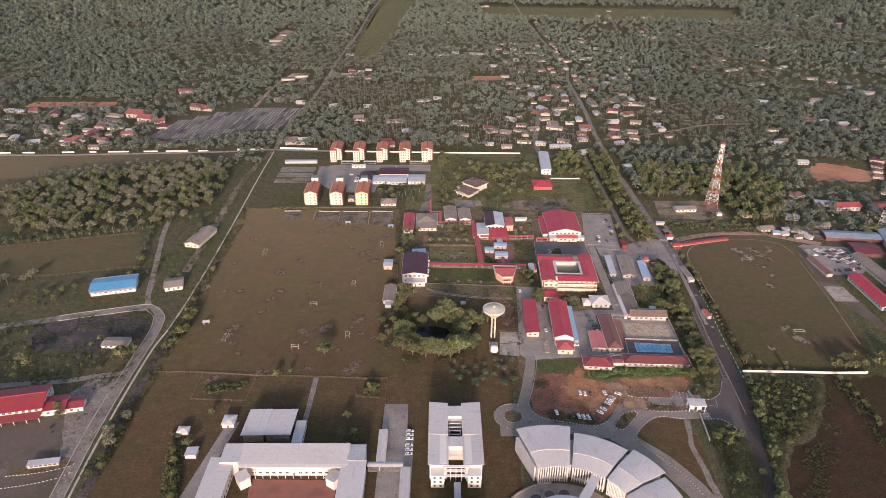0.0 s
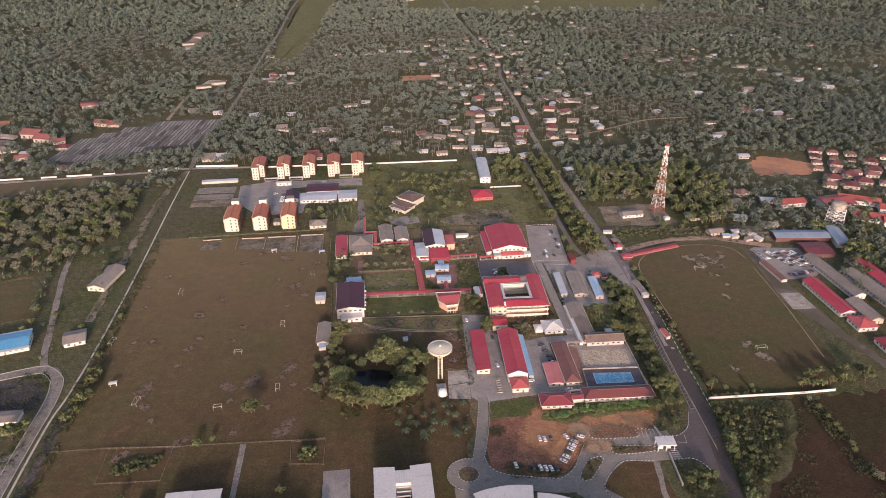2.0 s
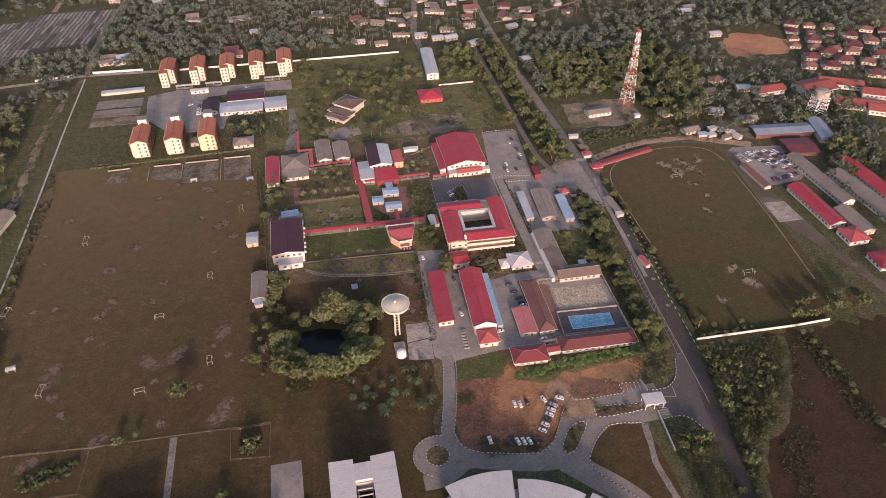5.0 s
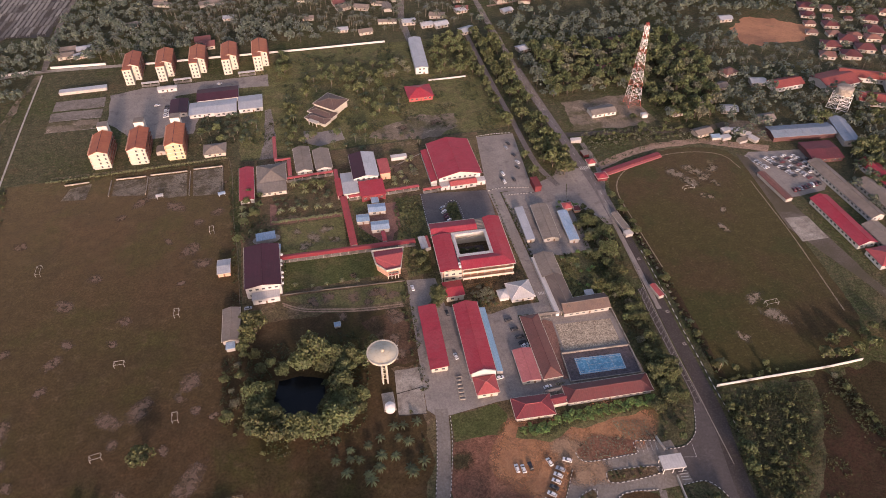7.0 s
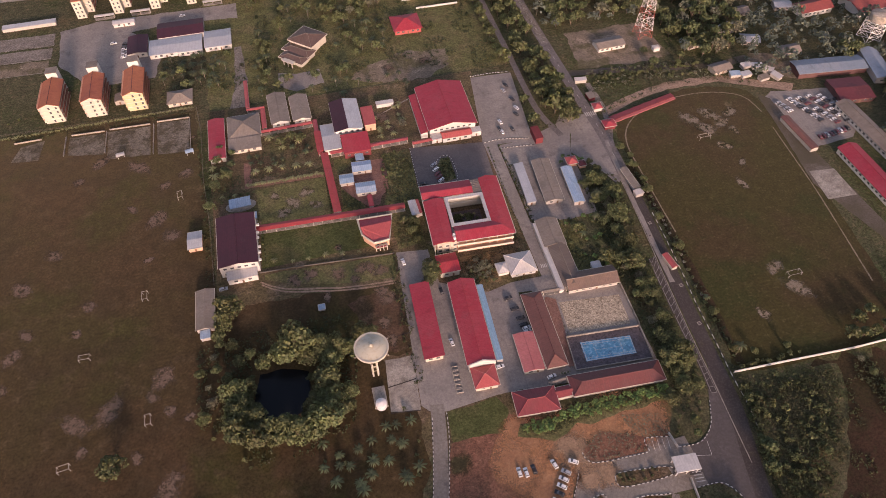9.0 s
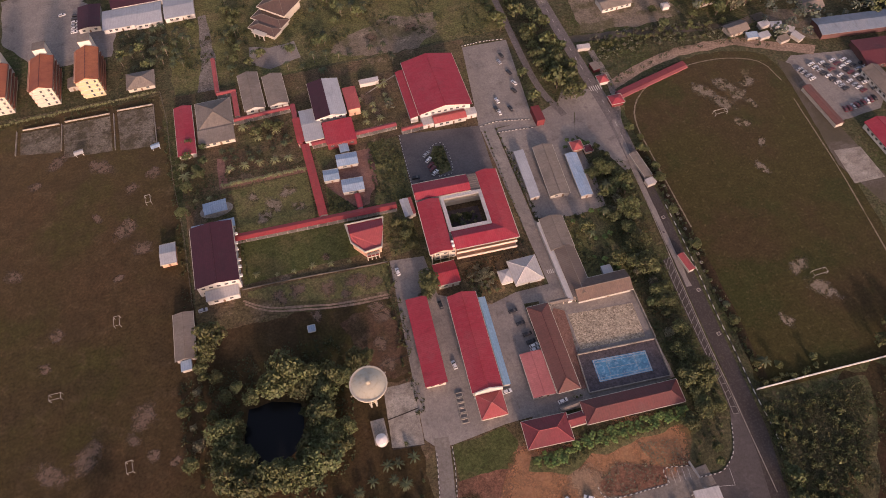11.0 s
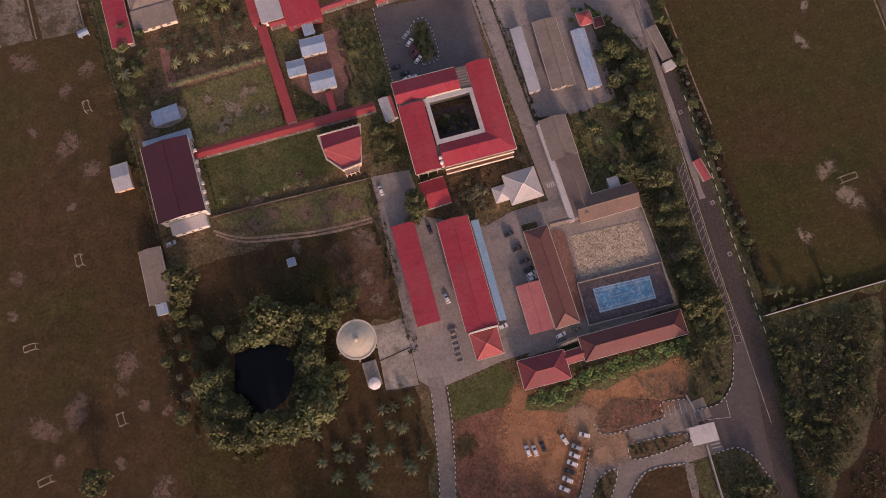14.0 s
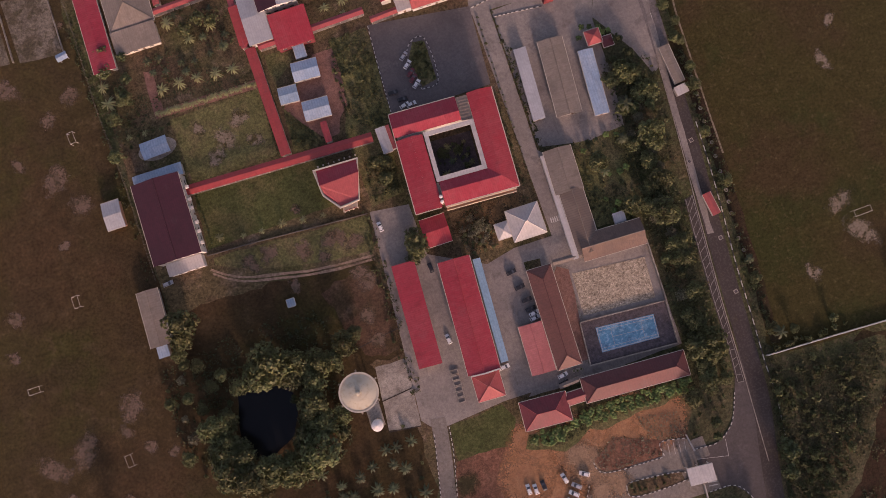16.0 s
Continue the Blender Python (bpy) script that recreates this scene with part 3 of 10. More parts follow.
M_brownfield = material("ploughed_brown_soil", (0.044, 0.027, 0.0165), .95, patches=((.012, .46, .60, (0.040, 0.034, 0.015), .85), (.03, .52, .66, (0.062, 0.033, 0.021), .8), (.08, .60, .7, (0.078, 0.050, 0.032), .5), (.05, .56, .68, (0.036, 0.034, 0.016), .8)), grain=((.35, .50, .64, (0.042, 0.036, 0.018), .7), (1.0, .42, .62, (0.05, 0.032, 0.02), .6)), bump=.4, spec=.1, fleck=.3)
sheet("brown_field", [(238, 364), (330, 362), (330, 200), (166, 200), (176, 258), (188, 286), (204, 300), (215, 310), (230, 336)], .02, M_brownfield, "bare brown field beyond the white wall", "field", soft=5)
sheet("scrub_strip", [(200, 364), (250, 362), (245, 345), (232, 323), (220, 308), (203, 299), (192, 282), (184, 262), (170, 210), (166, 215), (180, 285), (190, 325)], .025, M_ground, "green scrub strip beside the road", "ground", soft=1.5)
sheet("west_field", [(-420, 500), (-330, 494), (-258, 509), (-266, 545), (-282, 570), (-376, 547), (-430, 532)], .02, M_pitch, "brown fenced field beside the lane", "field", soft=1.0)
sheet("northwest_field", [(-620, 690), (-470, 702), (-420, 716), (-365, 734), (-300, 752), (-240, 758), (-235, 785), (-330, 779), (-620, 768)], .02, M_pitch, "brown open field before the pale road", "field", soft=2)
sheet("school_ground", [(-35, 480), (-36, 622), (140, 622), (138, 480), (110, 366), (46, 362), (-33, 366)], .012, M_lawn, "patchy grass of the school grounds", "ground", soft=.5)
sheet("meadow", [(-35, 624), (170, 624), (168, 782), (-38, 785)], .013, M_green, "patchy grass between the houses", "ground", soft=1.0)
sheet("tall_lawn", [(-11, 484), (52, 486), (48, 507), (-10, 509)], .03, M_turf, "short watered green lawn", "lawn", soft=.3)
sheet("yard_lawn", [(-9, 514), (29.5, 514), (30, 545), (-11, 544)], .03, M_green, "worn yard lawn with bare earth", "lawn", soft=.3)
sheet("garden_lawn", [(62, 480), (77, 482), (78, 513), (82, 514), (83, 556), (66, 556), (63, 521), (60, 513)], .029, M_green, "lush garden lawn beside the school", "lawn", soft=.5)
sheet("garden_lawn", [(37, 512.5), (50, 513), (46, 524), (38, 534), (36.5, 558), (48, 558), (48, 552), (38, 545)], .0285, M_green, "lush garden lawn round the stalls", "lawn", soft=.4)
sheet("garden_lawn", [(151, 441), (173, 441), (176, 481), (151, 480)], .029, M_green, "overgrown lush lawn behind the old wings", "lawn", soft=.5)
sheet("olive_strip", [(-10, 480), (58, 477), (57, 462), (40, 463), (20, 466), (0, 472), (-10, 477)], .0295, M_green, "patchy olive grass strip below the low wall", "lawn", soft=.5)
sheet("pavilion_garden", [(92, 446.5), (110, 446), (110.5, 460), (128, 460.5), (128, 466.6), (92, 467)], .03, material("ochre_garden_soil", (0.190, 0.130, 0.070), .95, patches=((.08, .45, .62, (0.12, 0.095, 0.046), .8), (.2, .56, .66, (0.26, 0.19, 0.115), .6)), spec=.1, fleck=.35), "ochre bare garden soil before the school", "garden", soft=.3)
sheet("yard_margin", [(124, 440), (140, 431), (168.5, 429.5), (168.5, 384), (124, 382), (100, 382.5), (104, 386), (115, 392)], .031, M_asphalt, "worn asphalt margin of the old yard", "yard", soft=.2)
sheet("far_meadow", [(-168, 1250), (-122, 1250), (-64, 2000), (-166, 2000)], .03, M_green, "open green strip in the far wood", "ground", soft=6)
sheet("far_meadow", [(104, 1700), (700, 1655), (756, 1850), (104, 1900)], .03, M_green, "open far meadow beyond the village", "ground", soft=8)
sheet("corner_lawn", [(64.5, 381), (88, 383), (92, 376), (88, 363), (76, 365), (63, 362)], .03, M_turf, "green lawn at the drive corner", "lawn", soft=.5)
M_brownlot = material("red_brown_earth", (0.200, 0.094, 0.062), .95, patches=((.05, .45, .60, (0.150, 0.078, 0.052), .85), (.03, .52, .64, (0.26, 0.130, 0.080), .7), (.13, .56, .66, (0.11, 0.070, 0.045), .6)),
                      grain=((.5, .55, .66, (0.28, 0.155, 0.10), .5),), spec=.1, fleck=.38)
sheet("earth_lot", [(62.5, 366), (76, 367), (88, 365), (91, 374), (96, 372), (112, 366), (157, 362), (158, 346), (131, 357), (118, 350), (112, 340), (100, 322.5), (92, 317.6), (76, 320), (62, 324), (56, 330), (56, 345)], .035,
      M_brownlot, "reddish brown bare earth parking lot", "lot", soft=1.0)
M_earthbank = material("bare_orange_clay", (0.40, 0.19, 0.10), .95, patches=((.03, .45, .62, (0.28, 0.13, 0.075), .8), (.08, .58, .7, (0.16, 0.12, 0.06), .6)), fleck=.2)
sheet("red_earth_clearing", [(412, 704), (416, 736), (442, 760), (468, 748), (496, 722), (468, 700)], .03, M_earthbank, "red earth clearing among trees", "ground", soft=3)
sheet("green_meadow", [(112, 641), (124.6, 702), (155, 699), (158, 640), (147, 622)], .03, M_green, "mown green meadow behind the hall", "lawn", soft=1.5)
M_dirt = material("mottled_sandy_dirt", (0.20, 0.158, 0.118), .95, patches=((.06, .46, .60, (0.10, 0.090, 0.048), .85), (.1, .56, .68, (0.33, 0.26, 0.195), .7)), spec=.1, fleck=.3)
sheet("barren_patch", [(58, 634), (74, 646), (96, 655), (130, 652), (128, 634), (108, 622), (80, 624)], .03, M_dirt, "bare sandy earth patch", "ground", soft=2)
sheet("shrub_grove_floor", [(-46, 440), (28, 446), (52, 386), (50, 352), (46, 349), (-46, 352), (-46, 396)], .02, M_field, "dark leaf-littered grove floor", "ground", soft=2)
sheet("tank_field", [(-30, 462), (-8, 462), (20, 461), (42, 459), (57, 458), (56.5, 440), (55.5, 416), (40, 416), (36, 420), (28, 440), (-34, 440)], .0165, M_field, "dark brown rough grass round the small tank", "field", soft=1.5)
sheet("worn_soil", [(30, 452), (44, 455), (57, 452), (56.5, 432), (55.5, 418), (42, 419), (34, 432)], .024, material("reddish_worn_soil", (0.098, 0.058, 0.038), .95, patches=((.06, .46, .60, (0.062, 0.044, 0.024), .9), (.14, .54, .66, (0.13, 0.085, 0.058), .6)), grain=((.5, .5, .64, (0.07, 0.046, 0.028), .6),), spec=.1, fleck=.36), "reddish trodden soil beside the red-roofed blocks", "ground", soft=2.5)

M_dirtyard = material("dull_dirt_yard", (0.135, 0.112, 0.092), .95, patches=((.03, .45, .62, (0.09, 0.078, 0.05), .8), (.08, .55, .68, (0.19, 0.16, 0.135), .7)), grain=((1.0, .42, .62, (0.085, 0.07, 0.052), .6),), bump=.4, spec=.1)
sheet("lane_scrub_ground", [(-335, 415), (-290, 426), (-222, 444), (-209, 428), (-207, 345), (-300, 345), (-340, 350)], .018, M_ground, "burnt brown scrub ground between the lanes", "ground", soft=2)
# paved yards of the school
sheet("school_yard", [(54, 387), (60, 478), (77, 476), (78, 453), (101, 441), (114, 444), (131, 444), (129, 548), (137, 548), (137, 481), (148, 470), (138, 430), (128, 436), (116, 437),
                      (115, 391), (104, 384), (89.5, 384), (64.5, 381.5), (57, 383.5)], .05, M_asphalt, "worn asphalt yard between the school buildings", "yard")
sheet("shed_yard", [(138, 482), (160, 478), (176, 480), (178, 500), (178, 528), (184, 546), (160, 547), (137.5, 546)], .046, M_asphalt, "stained asphalt yard round the sheds", "yard", soft=.3)
M_apron2 = material("smooth_grey_asphalt", (0.150, 0.130, 0.126), .9, patches=((.05, .45, .65, (0.12, 0.104, 0.102), .8), (.1, .56, .68, (0.19, 0.165, 0.155), .5)), bump=.2, spec=.2, fleck=.12)
sheet("front_parking", [(82, 515), (127, 515), (129, 551), (84, 557)], .052, M_apron2, "asphalt car park before the school", "yard")
sheet("hall_parking", [(129, 552), (160, 548), (166, 614), (138, 615)], .048, M_asphalt, "asphalt car park beside the hall", "yard")
sheet("road_corner", [(185.5, 518), (191, 509), (195.5, 497), (199.4, 500), (200.6, 545.2), (184.4, 545.6), (178.4, 529)], .0455, M_asphalt, "asphalt corner between the kiosk and the main road", "yard", soft=.3)
sheet("road_apron", [(128, 547), (200, 545), (200, 560), (185, 566), (178, 556), (160, 549), (129, 553)], .047, M_asphalt, "asphalt apron joining the road", "yard")
sheet("tower_yard", [(40, 387), (53.4, 385), (56, 414), (42, 414)], .04, M_concrete, "stained concrete slab beside the water tower", "yard", soft=.3)
for pts in ([(41, 399.6), (54.6, 401.2)], [(39.8, 386.6), (53.4, 385)], [(24, 421.6), (40, 424.4), (57.2, 427)]):
    ribbon("slab_joint", pts, .5, .06, M_burntedge, "dark joint line of the old slab", "track", wobble=.15)
sheet("hostel_yard", [(-136, 698), (-112, 668), (-70, 668), (-66, 700), (-88, 728), (-60, 732), (-12, 728), (-12, 748), (-115, 748), (-139, 741)], .04, M_asphalt, "worn asphalt hostel parking yard", "yard", soft=.6)
sheet("right_parking", [(316, 546), (326, 552), (375, 545), (362, 508), (352, 500), (322, 497), (314, 520)], .045, M_asphalt, "asphalt car park beside the pitch", "yard", soft=.4)
sheet("mast_yard", [(213, 606), (217, 648), (276, 648), (280, 606), (250, 603)], .04, M_dirt, "bare earth yard below the mast", "yard", soft=1.5)
sheet("south_track", [(147, 323), (150, 322), (146, 300), (147.5, 278), (150, 240), (146, 240), (144, 278), (143, 300)], .1, M_gravel, "bare trodden foot track", "track", soft=.4)
M_oldcourt = material("stained_court_slab", (0.165, 0.138, 0.106), .9, patches=((.12, .46, .58, (0.075, 0.060, 0.036), .85), (.05, .5, .65, (0.24, 0.205, 0.165), .7), (.3, .54, .62, (0.060, 0.054, 0.028), .7)), grain=((1.4, .45, .65, (0.10, 0.080, 0.060), .6),), spec=.2, fleck=.3)
for poly in ([(-154, 603), (-138, 601), (-136, 619), (-150, 616)], [(-121, 601), (-99, 597), (-100, 617), (-121, 618)],
             [(-97, 592), (-71, 590), (-72, 617), (-98, 618)], [(-67, 589), (-48, 587), (-48, 618), (-68, 619)]):
    sheet("hard_court", poly, .05, M_oldcourt, "cracked grey concrete game court", "court", soft=.2)
for i, (y0, y1) in enumerate(((726, 741), (710, 723), (694, 708))):
    sheet("garden_bed", [(-181, y0), (-142, y0 - 1), (-143, y1 - 1), (-181, y1)], .04, (M_gravel, M_gravel, M_dirt)[i], "pale gravel garden plot", "plot", soft=.8)
    wall_bed = [(-181, y0 - .6), (-142, y0 - 1.6)]
    ribbon("plot_edge", wall_bed, .5, .2, M_concrete, "pale concrete edge of a garden plot", "kerb", wobble=.1)
sheet("pitch_pad", [(307, 456.5), (325, 456), (324.5, 478), (309, 479.5)], .13, M_concrete, "pale concrete court beside the pitch", "court")
sheet("campus_yard", [(-103, 275), (-58, 274), (-55, 230), (-104, 230)], .05, material("red_brown_clay", (0.24, 0.105, 0.075), .95, patches=((.08, .45, .65, (0.17, 0.08, 0.06), .8),)), "bare red clay courtyard", "yard", soft=.5)
sheet("campus_parking", [(-35.5, 336), (-21, 336), (-20.5, 311), (-16.5, 310.5), (-17.5, 200), (-36, 200)], .05, M_asphalt, "campus car park strip", "yard")
sheet("campus_path", [(-129, 318), (-121.5, 320), (-127, 283), (-140, 200), (-149, 200), (-135, 283)], .05, M_asphalt, "straight asphalt campus path", "path")
sheet("campus_walk", [(-84, 362), (-80.5, 362), (-81, 318), (-84, 318)], .05, M_gravel, "narrow paved garden walk", "path")

M_loop = material("warm_grey_asphalt", (0.205, 0.178, 0.153), .9, patches=((.05, .45, .65, (0.24, 0.207, 0.176), .8), (.02, .5, .65, (0.16, 0.138, 0.122), .75), (.11, .55, .68, (0.125, 0.107, 0.096), .6)), grain=((.6, .58, .66, (0.13, 0.113, 0.10), .3),), bump=.2, spec=.2, fleck=.16)
M_apron = material("grey_apron_asphalt", (0.100, 0.085, 0.080), .9, patches=((.05, .45, .65, (0.095, 0.081, 0.078), .8), (.1, .56, .68, (0.15, 0.128, 0.12), .5)), bump=.2, spec=.2, fleck=.12)
# dark asphalt whose tone also carries the shade of the roadside trees
M_darkroad = material("tree_shaded_dark_asphalt", (0.060, 0.048, 0.043), .9, patches=((.04, .45, .65, (0.082, 0.067, 0.059), .8), (.02, .5, .65, (0.060, 0.050, 0.050), .7), (.12, .58, .70, (0.075, 0.062, 0.040), .6)), grain=((1.2, .45, .68, (0.15, 0.13, 0.12), .35),), bump=.2, spec=.2)
ribbon("main_road", MAIN[13:18], 7.2, .09, M_road, "two-lane asphalt main road")
ribbon("main_road", MAIN[16:], 5.2, .092, M_gravel, "pale worn village main road", wobble=1.2)
ribbon("main_road", MAIN[:14], 7.4, .088, M_darkroad, "dark two-lane asphalt main road")
ribbon("worn_lane", [(203.2, 534), (201.2, 512), (199.4, 488), (198.2, 470), (196.6, 446), (195.4, 424)], 2.6, .096, M_asphalt, "pale worn edge lane of the main road", wobble=.5)
ribbon("road_shoulder", [(203.5, 505), (205, 530), (210, 545), (213, 565), (212, 590)], 4, .07, M_gravel, "pale dusty road shoulder", wobble=1)
ribbon("west_lane", WEST, 7, .08, M_gravel, "curving grey gravel lane", wobble=.8)
ribbon("north_lane", LANE, 4.5, .07, M_gravel, "narrow pale gravel lane", wobble=.8)
ribbon("pale_road", NORTH, 5, .08, M_concrete, "pale concrete village road", wobble=.5)
ribbon("far_road", FARW, 5, .08, M_gravel, "pale road through the plantation", wobble=1.2)
ribbon("plantation_track", FARW2, 5, .08, M_track, "winding pale earth track", wobble=1.5)
ribbon("avenue", AVENUE, 4, .08, M_road, "narrow tree-lined asphalt avenue")
ribbon("dirt_track", [(-213, 500), (-214, 590), (-215, 680), (-212, 740), (-203, 790)], 6, .06, M_dirt, "brown dirt track beside the drain", "track", wobble=3)
ribbon("field_track", [(-12.6, 475.5), (-1, 468.4), (21, 463.2), (40, 460.6), (56, 459.8)], 1.1, .06, M_track, "worn foot track over the grass", "track", wobble=.6)
ribbon("field_track", [(-12, 473.6), (-1, 466.6), (21, 461.4), (40, 458.8), (56, 458.2)], 1.0, .064, M_track, "worn wheel track over the grass", "track", wobble=.5)
ribbon("drive", [(61, 386), (59, 372), (55, 352), (50.5, 335), (47, 326)], 6.4, .07, M_loop, "straight grey asphalt drive")
ribbon("loop_road", [(34.5, 312), (44, 312), (56, 319), (66, 317), (80, 313), (94, 310.5), (104, 312), (113, 322), (123, 338), (136, 339), (150, 340), (164, 341)], 8.5, .072, M_loop, "kerbed asphalt campus loop road")
ribbon("loop_road_branch", [(103, 310), (111.5, 301), (123, 289), (131.5, 276), (138.5, 261), (142, 235)], 13, .071, M_loop, "curved grey campus road")
ribbon("gate_road", [(121, 326), (134, 327.5), (152, 325.5), (164, 325.5)], 5.5, .073, M_loop, "exit road at the gate")
sheet("gate_apron", [(158.5, 341), (169, 340.7), (175.5, 344.8), (179.5, 350), (184, 362), (190, 374), (195, 374), (192, 345), (186, 318), (178, 292), (177.6, 307.7), (174, 317.6), (169.2, 322.3), (158.5, 322.7)], .068, M_apron, "wide dark asphalt gate apron", "yard")
sheet("lane_mid", [(-22, 622), (-12, 622), (-9, 645), (-11, 690), (-16, 690), (-18, 645)], .05, M_gravel, "gravel lane between gardens", "path", soft=.6)
sheet("right_lane", [(316, 552), (312, 520), (310, 499), (306, 470), (314, 443), (322, 417), (330, 380), (338, 380), (328, 420), (326, 455), (322, 497), (322, 546)], .05, M_dirtyard, "lane beside the pitch", "road", soft=.4)
sheet("curved_lane", [(210, 562), (232, 571), (262, 578), (300, 577), (322, 566), (345, 556), (340, 549), (318, 560), (298, 570), (262, 571), (236, 565), (214, 556)], .05, M_track, "earth lane round the pitch", "road", soft=.6)

sheet("junction_paving", [(54, 337), (56, 329), (62, 323.5), (76, 319.5), (92.5, 316.8), (101, 322), (107, 331), (113, 341), (117, 348.6), (119.5, 343.6), (126, 342.6), (146, 342.2), (146.4, 348), (158, 346.5), (158.5, 323), (145.5, 322.6),
                            (131, 324.4), (121.6, 318), (114.6, 308.6), (108, 305), (100, 308), (80, 310), (66, 314), (50, 318)], .069, M_loop, "asphalt junction between lot and gate", "road")
sheet("road_verge", [(203.6, 372), (205, 400), (206.2, 430), (207.4, 460), (206.6, 486), (206.4, 512), (210.5, 512), (212.5, 480), (211.5, 440), (210.4, 405), (208, 372)], .05, M_brownfield, "dark reddish soil verge between road and pitch", "verge", soft=.6)
# roundabout and planted islands
ring = [(43.5 + 11.5 * math.cos(a), 325 + 11 * math.sin(a)) for a in (2 * math.pi * i / 40 for i in range(40))]
sheet("roundabout", ring, .074, M_loop, "small kerbed asphalt roundabout", "road")
sheet("roundabout_island", [(43.5 + 5.5 * math.cos(a), 325 + 5.5 * math.sin(a)) for a in (2 * math.pi * i / 24 for i in range(24))], .2, M_lawn, "small round grass island", "island")
ISLE = [(118.4, 329.5), (119.3, 326.5), (109.5, 314.6), (105.2, 313.6), (104, 317.2), (111, 327)]
BED_N = [(117.8, 349.4), (128.7, 355.8), (147.5, 348.5), (145.0, 342.6), (125.8, 342.7), (119.5, 344.5)]
BED_S = [(127.0, 334.5), (130.1, 336.3), (150.5, 334), (151, 330.3), (133.7, 329.7), (127.4, 331)]
GRASS_SE = [(131.2, 324), (145.3, 321.5), (150, 300), (147, 262), (138.5, 268), (124.4, 290), (116.5, 299.6), (114.6, 308.4), (121.6, 317.8)]
for poly in (ISLE, BED_S):
    sheet("planted_island", poly, .18, M_lawn, "planted island with painted kerb", "island", curve=True)
    kerb("kerb", poly, "black and white painted kerb round a planted island", True)
sheet("scrub_bed", BED_N, .16, M_brownlot, "reddish weedy bed beside the gate road", "bed", soft=.5)
kerb("kerb", [(117.2, 348.6), (117.8, 345.4), (120.4, 343.2), (127, 342.3), (136, 342.1), (145.4, 341.9)], "black and white painted kerb of the weedy bed")
sheet("verge_lawn", GRASS_SE, .08, M_field, "dry brown grass verge", "lawn", curve=True)
kerb("kerb", [(147, 323), (131.2, 324.5), (121.6, 317.8), (114.6, 308.4), (116.5, 299.6), (124.4, 290), (133, 278), (139, 264)], "black and white painted kerb along the verge")
kerb("kerb", [(54, 337), (56, 329), (62, 323.5), (76, 319.5), (92.5, 316.8), (101, 322), (107, 331), (113, 341)], "black and white painted kerb round the earth lot")
kerb("kerb", [(43.5 + 11.8 * math.cos(a), 325 + 11.3 * math.sin(a)) for a in (radians(d) for d in range(70, 262, 12))], "black and white painted kerb round the roundabout")
kerb("kerb", [(43.5 + 5.6 * math.cos(a), 325 + 5.6 * math.sin(a)) for a in (radians(d) for d in range(0, 360, 24))], "black and white painted kerb of a round island", True)
kerb("kerb", [(129.5, 550), (140, 551), (158, 547.5)], "black and white painted kerb of the car park")
kerb("kerb", [(138, 543), (150, 542), (159, 541)], "black and white painted kerb of the car park")
kerb("kerb", [(138, 616), (152, 616.5), (165, 615)], "black and white painted kerb of the car park")
kerb("kerb", [(196.5, 335), (198.6, 352), (198.8, 366), (200.2, 388), (201.2, 408), (203.2, 430), (204.8, 452), (205.6, 472)], "black and white painted kerb of the main road", stone=2.4)
kerb("kerb", [(82, 515), (83, 540), (84, 557)], "painted kerb of the front car park")
kerb("kerb", [(98, 522), (96, 537), (100, 544), (106, 543), (106, 524), (98, 522)], "painted kerb round the car park island")
sheet("parking_island", [(98.5, 523), (96.6, 537), (100.4, 543.5), (105.5, 542.5), (105.5, 524.5)], .15, M_green, "planted island in the car park", "island")

kerb("kerb", [(159.3, 340.9), (168.9, 340.7), (175.5, 344.8), (178.8, 349.3), (182.5, 358)], "black and white painted kerb of the gate corner")
kerb("kerb", [(159.2, 322.7), (169.2, 322.3), (174, 317.6), (177.6, 307.7)], "black and white painted kerb of the gate corner")
kerb("kerb", [(64.4, 381), (62.8, 370), (58.6, 352), (54.3, 337)], "black and white painted kerb along the drive")
kerb("kerb", [(57.4, 380), (55.8, 372), (51.8, 353), (47.6, 337)], "black and white painted kerb along the drive")
kerb("kerb", [(146, 342.4), (146.4, 348), (157.3, 346.4)], "black and white painted kerb of the parking box")
# painted parking bays along the road
BAY_W = smooth_line([(185.2, 361.4), (186.5, 375), (187.4, 399), (188.8, 424), (190.2, 441)], 1.7)
BAY_E = smooth_line([(187.8, 361), (188.3, 369), (189.6, 394), (191.3, 416), (192.9, 436), (193.4, 442)], 1.7)
sheet("bay_paving", [(p[0] - .6, p[1]) for p in BAY_W] + [(p[0] + .6, p[1]) for p in BAY_E[::-1]], .1, M_darkroad, "dark asphalt parking strip beside the road", "road")
bm = bmesh.new()
def stripe(bm, a, b, w, z):
    d = (Vector(b) - Vector(a)).normalized()
    n = Vector((-d.y, d.x)) * w / 2
    bm.faces.new([bm.verts.new((p.x, p.y, z)) for p in (Vector(a) - n, Vector(b) - n, Vector(b) + n, Vector(a) + n)])


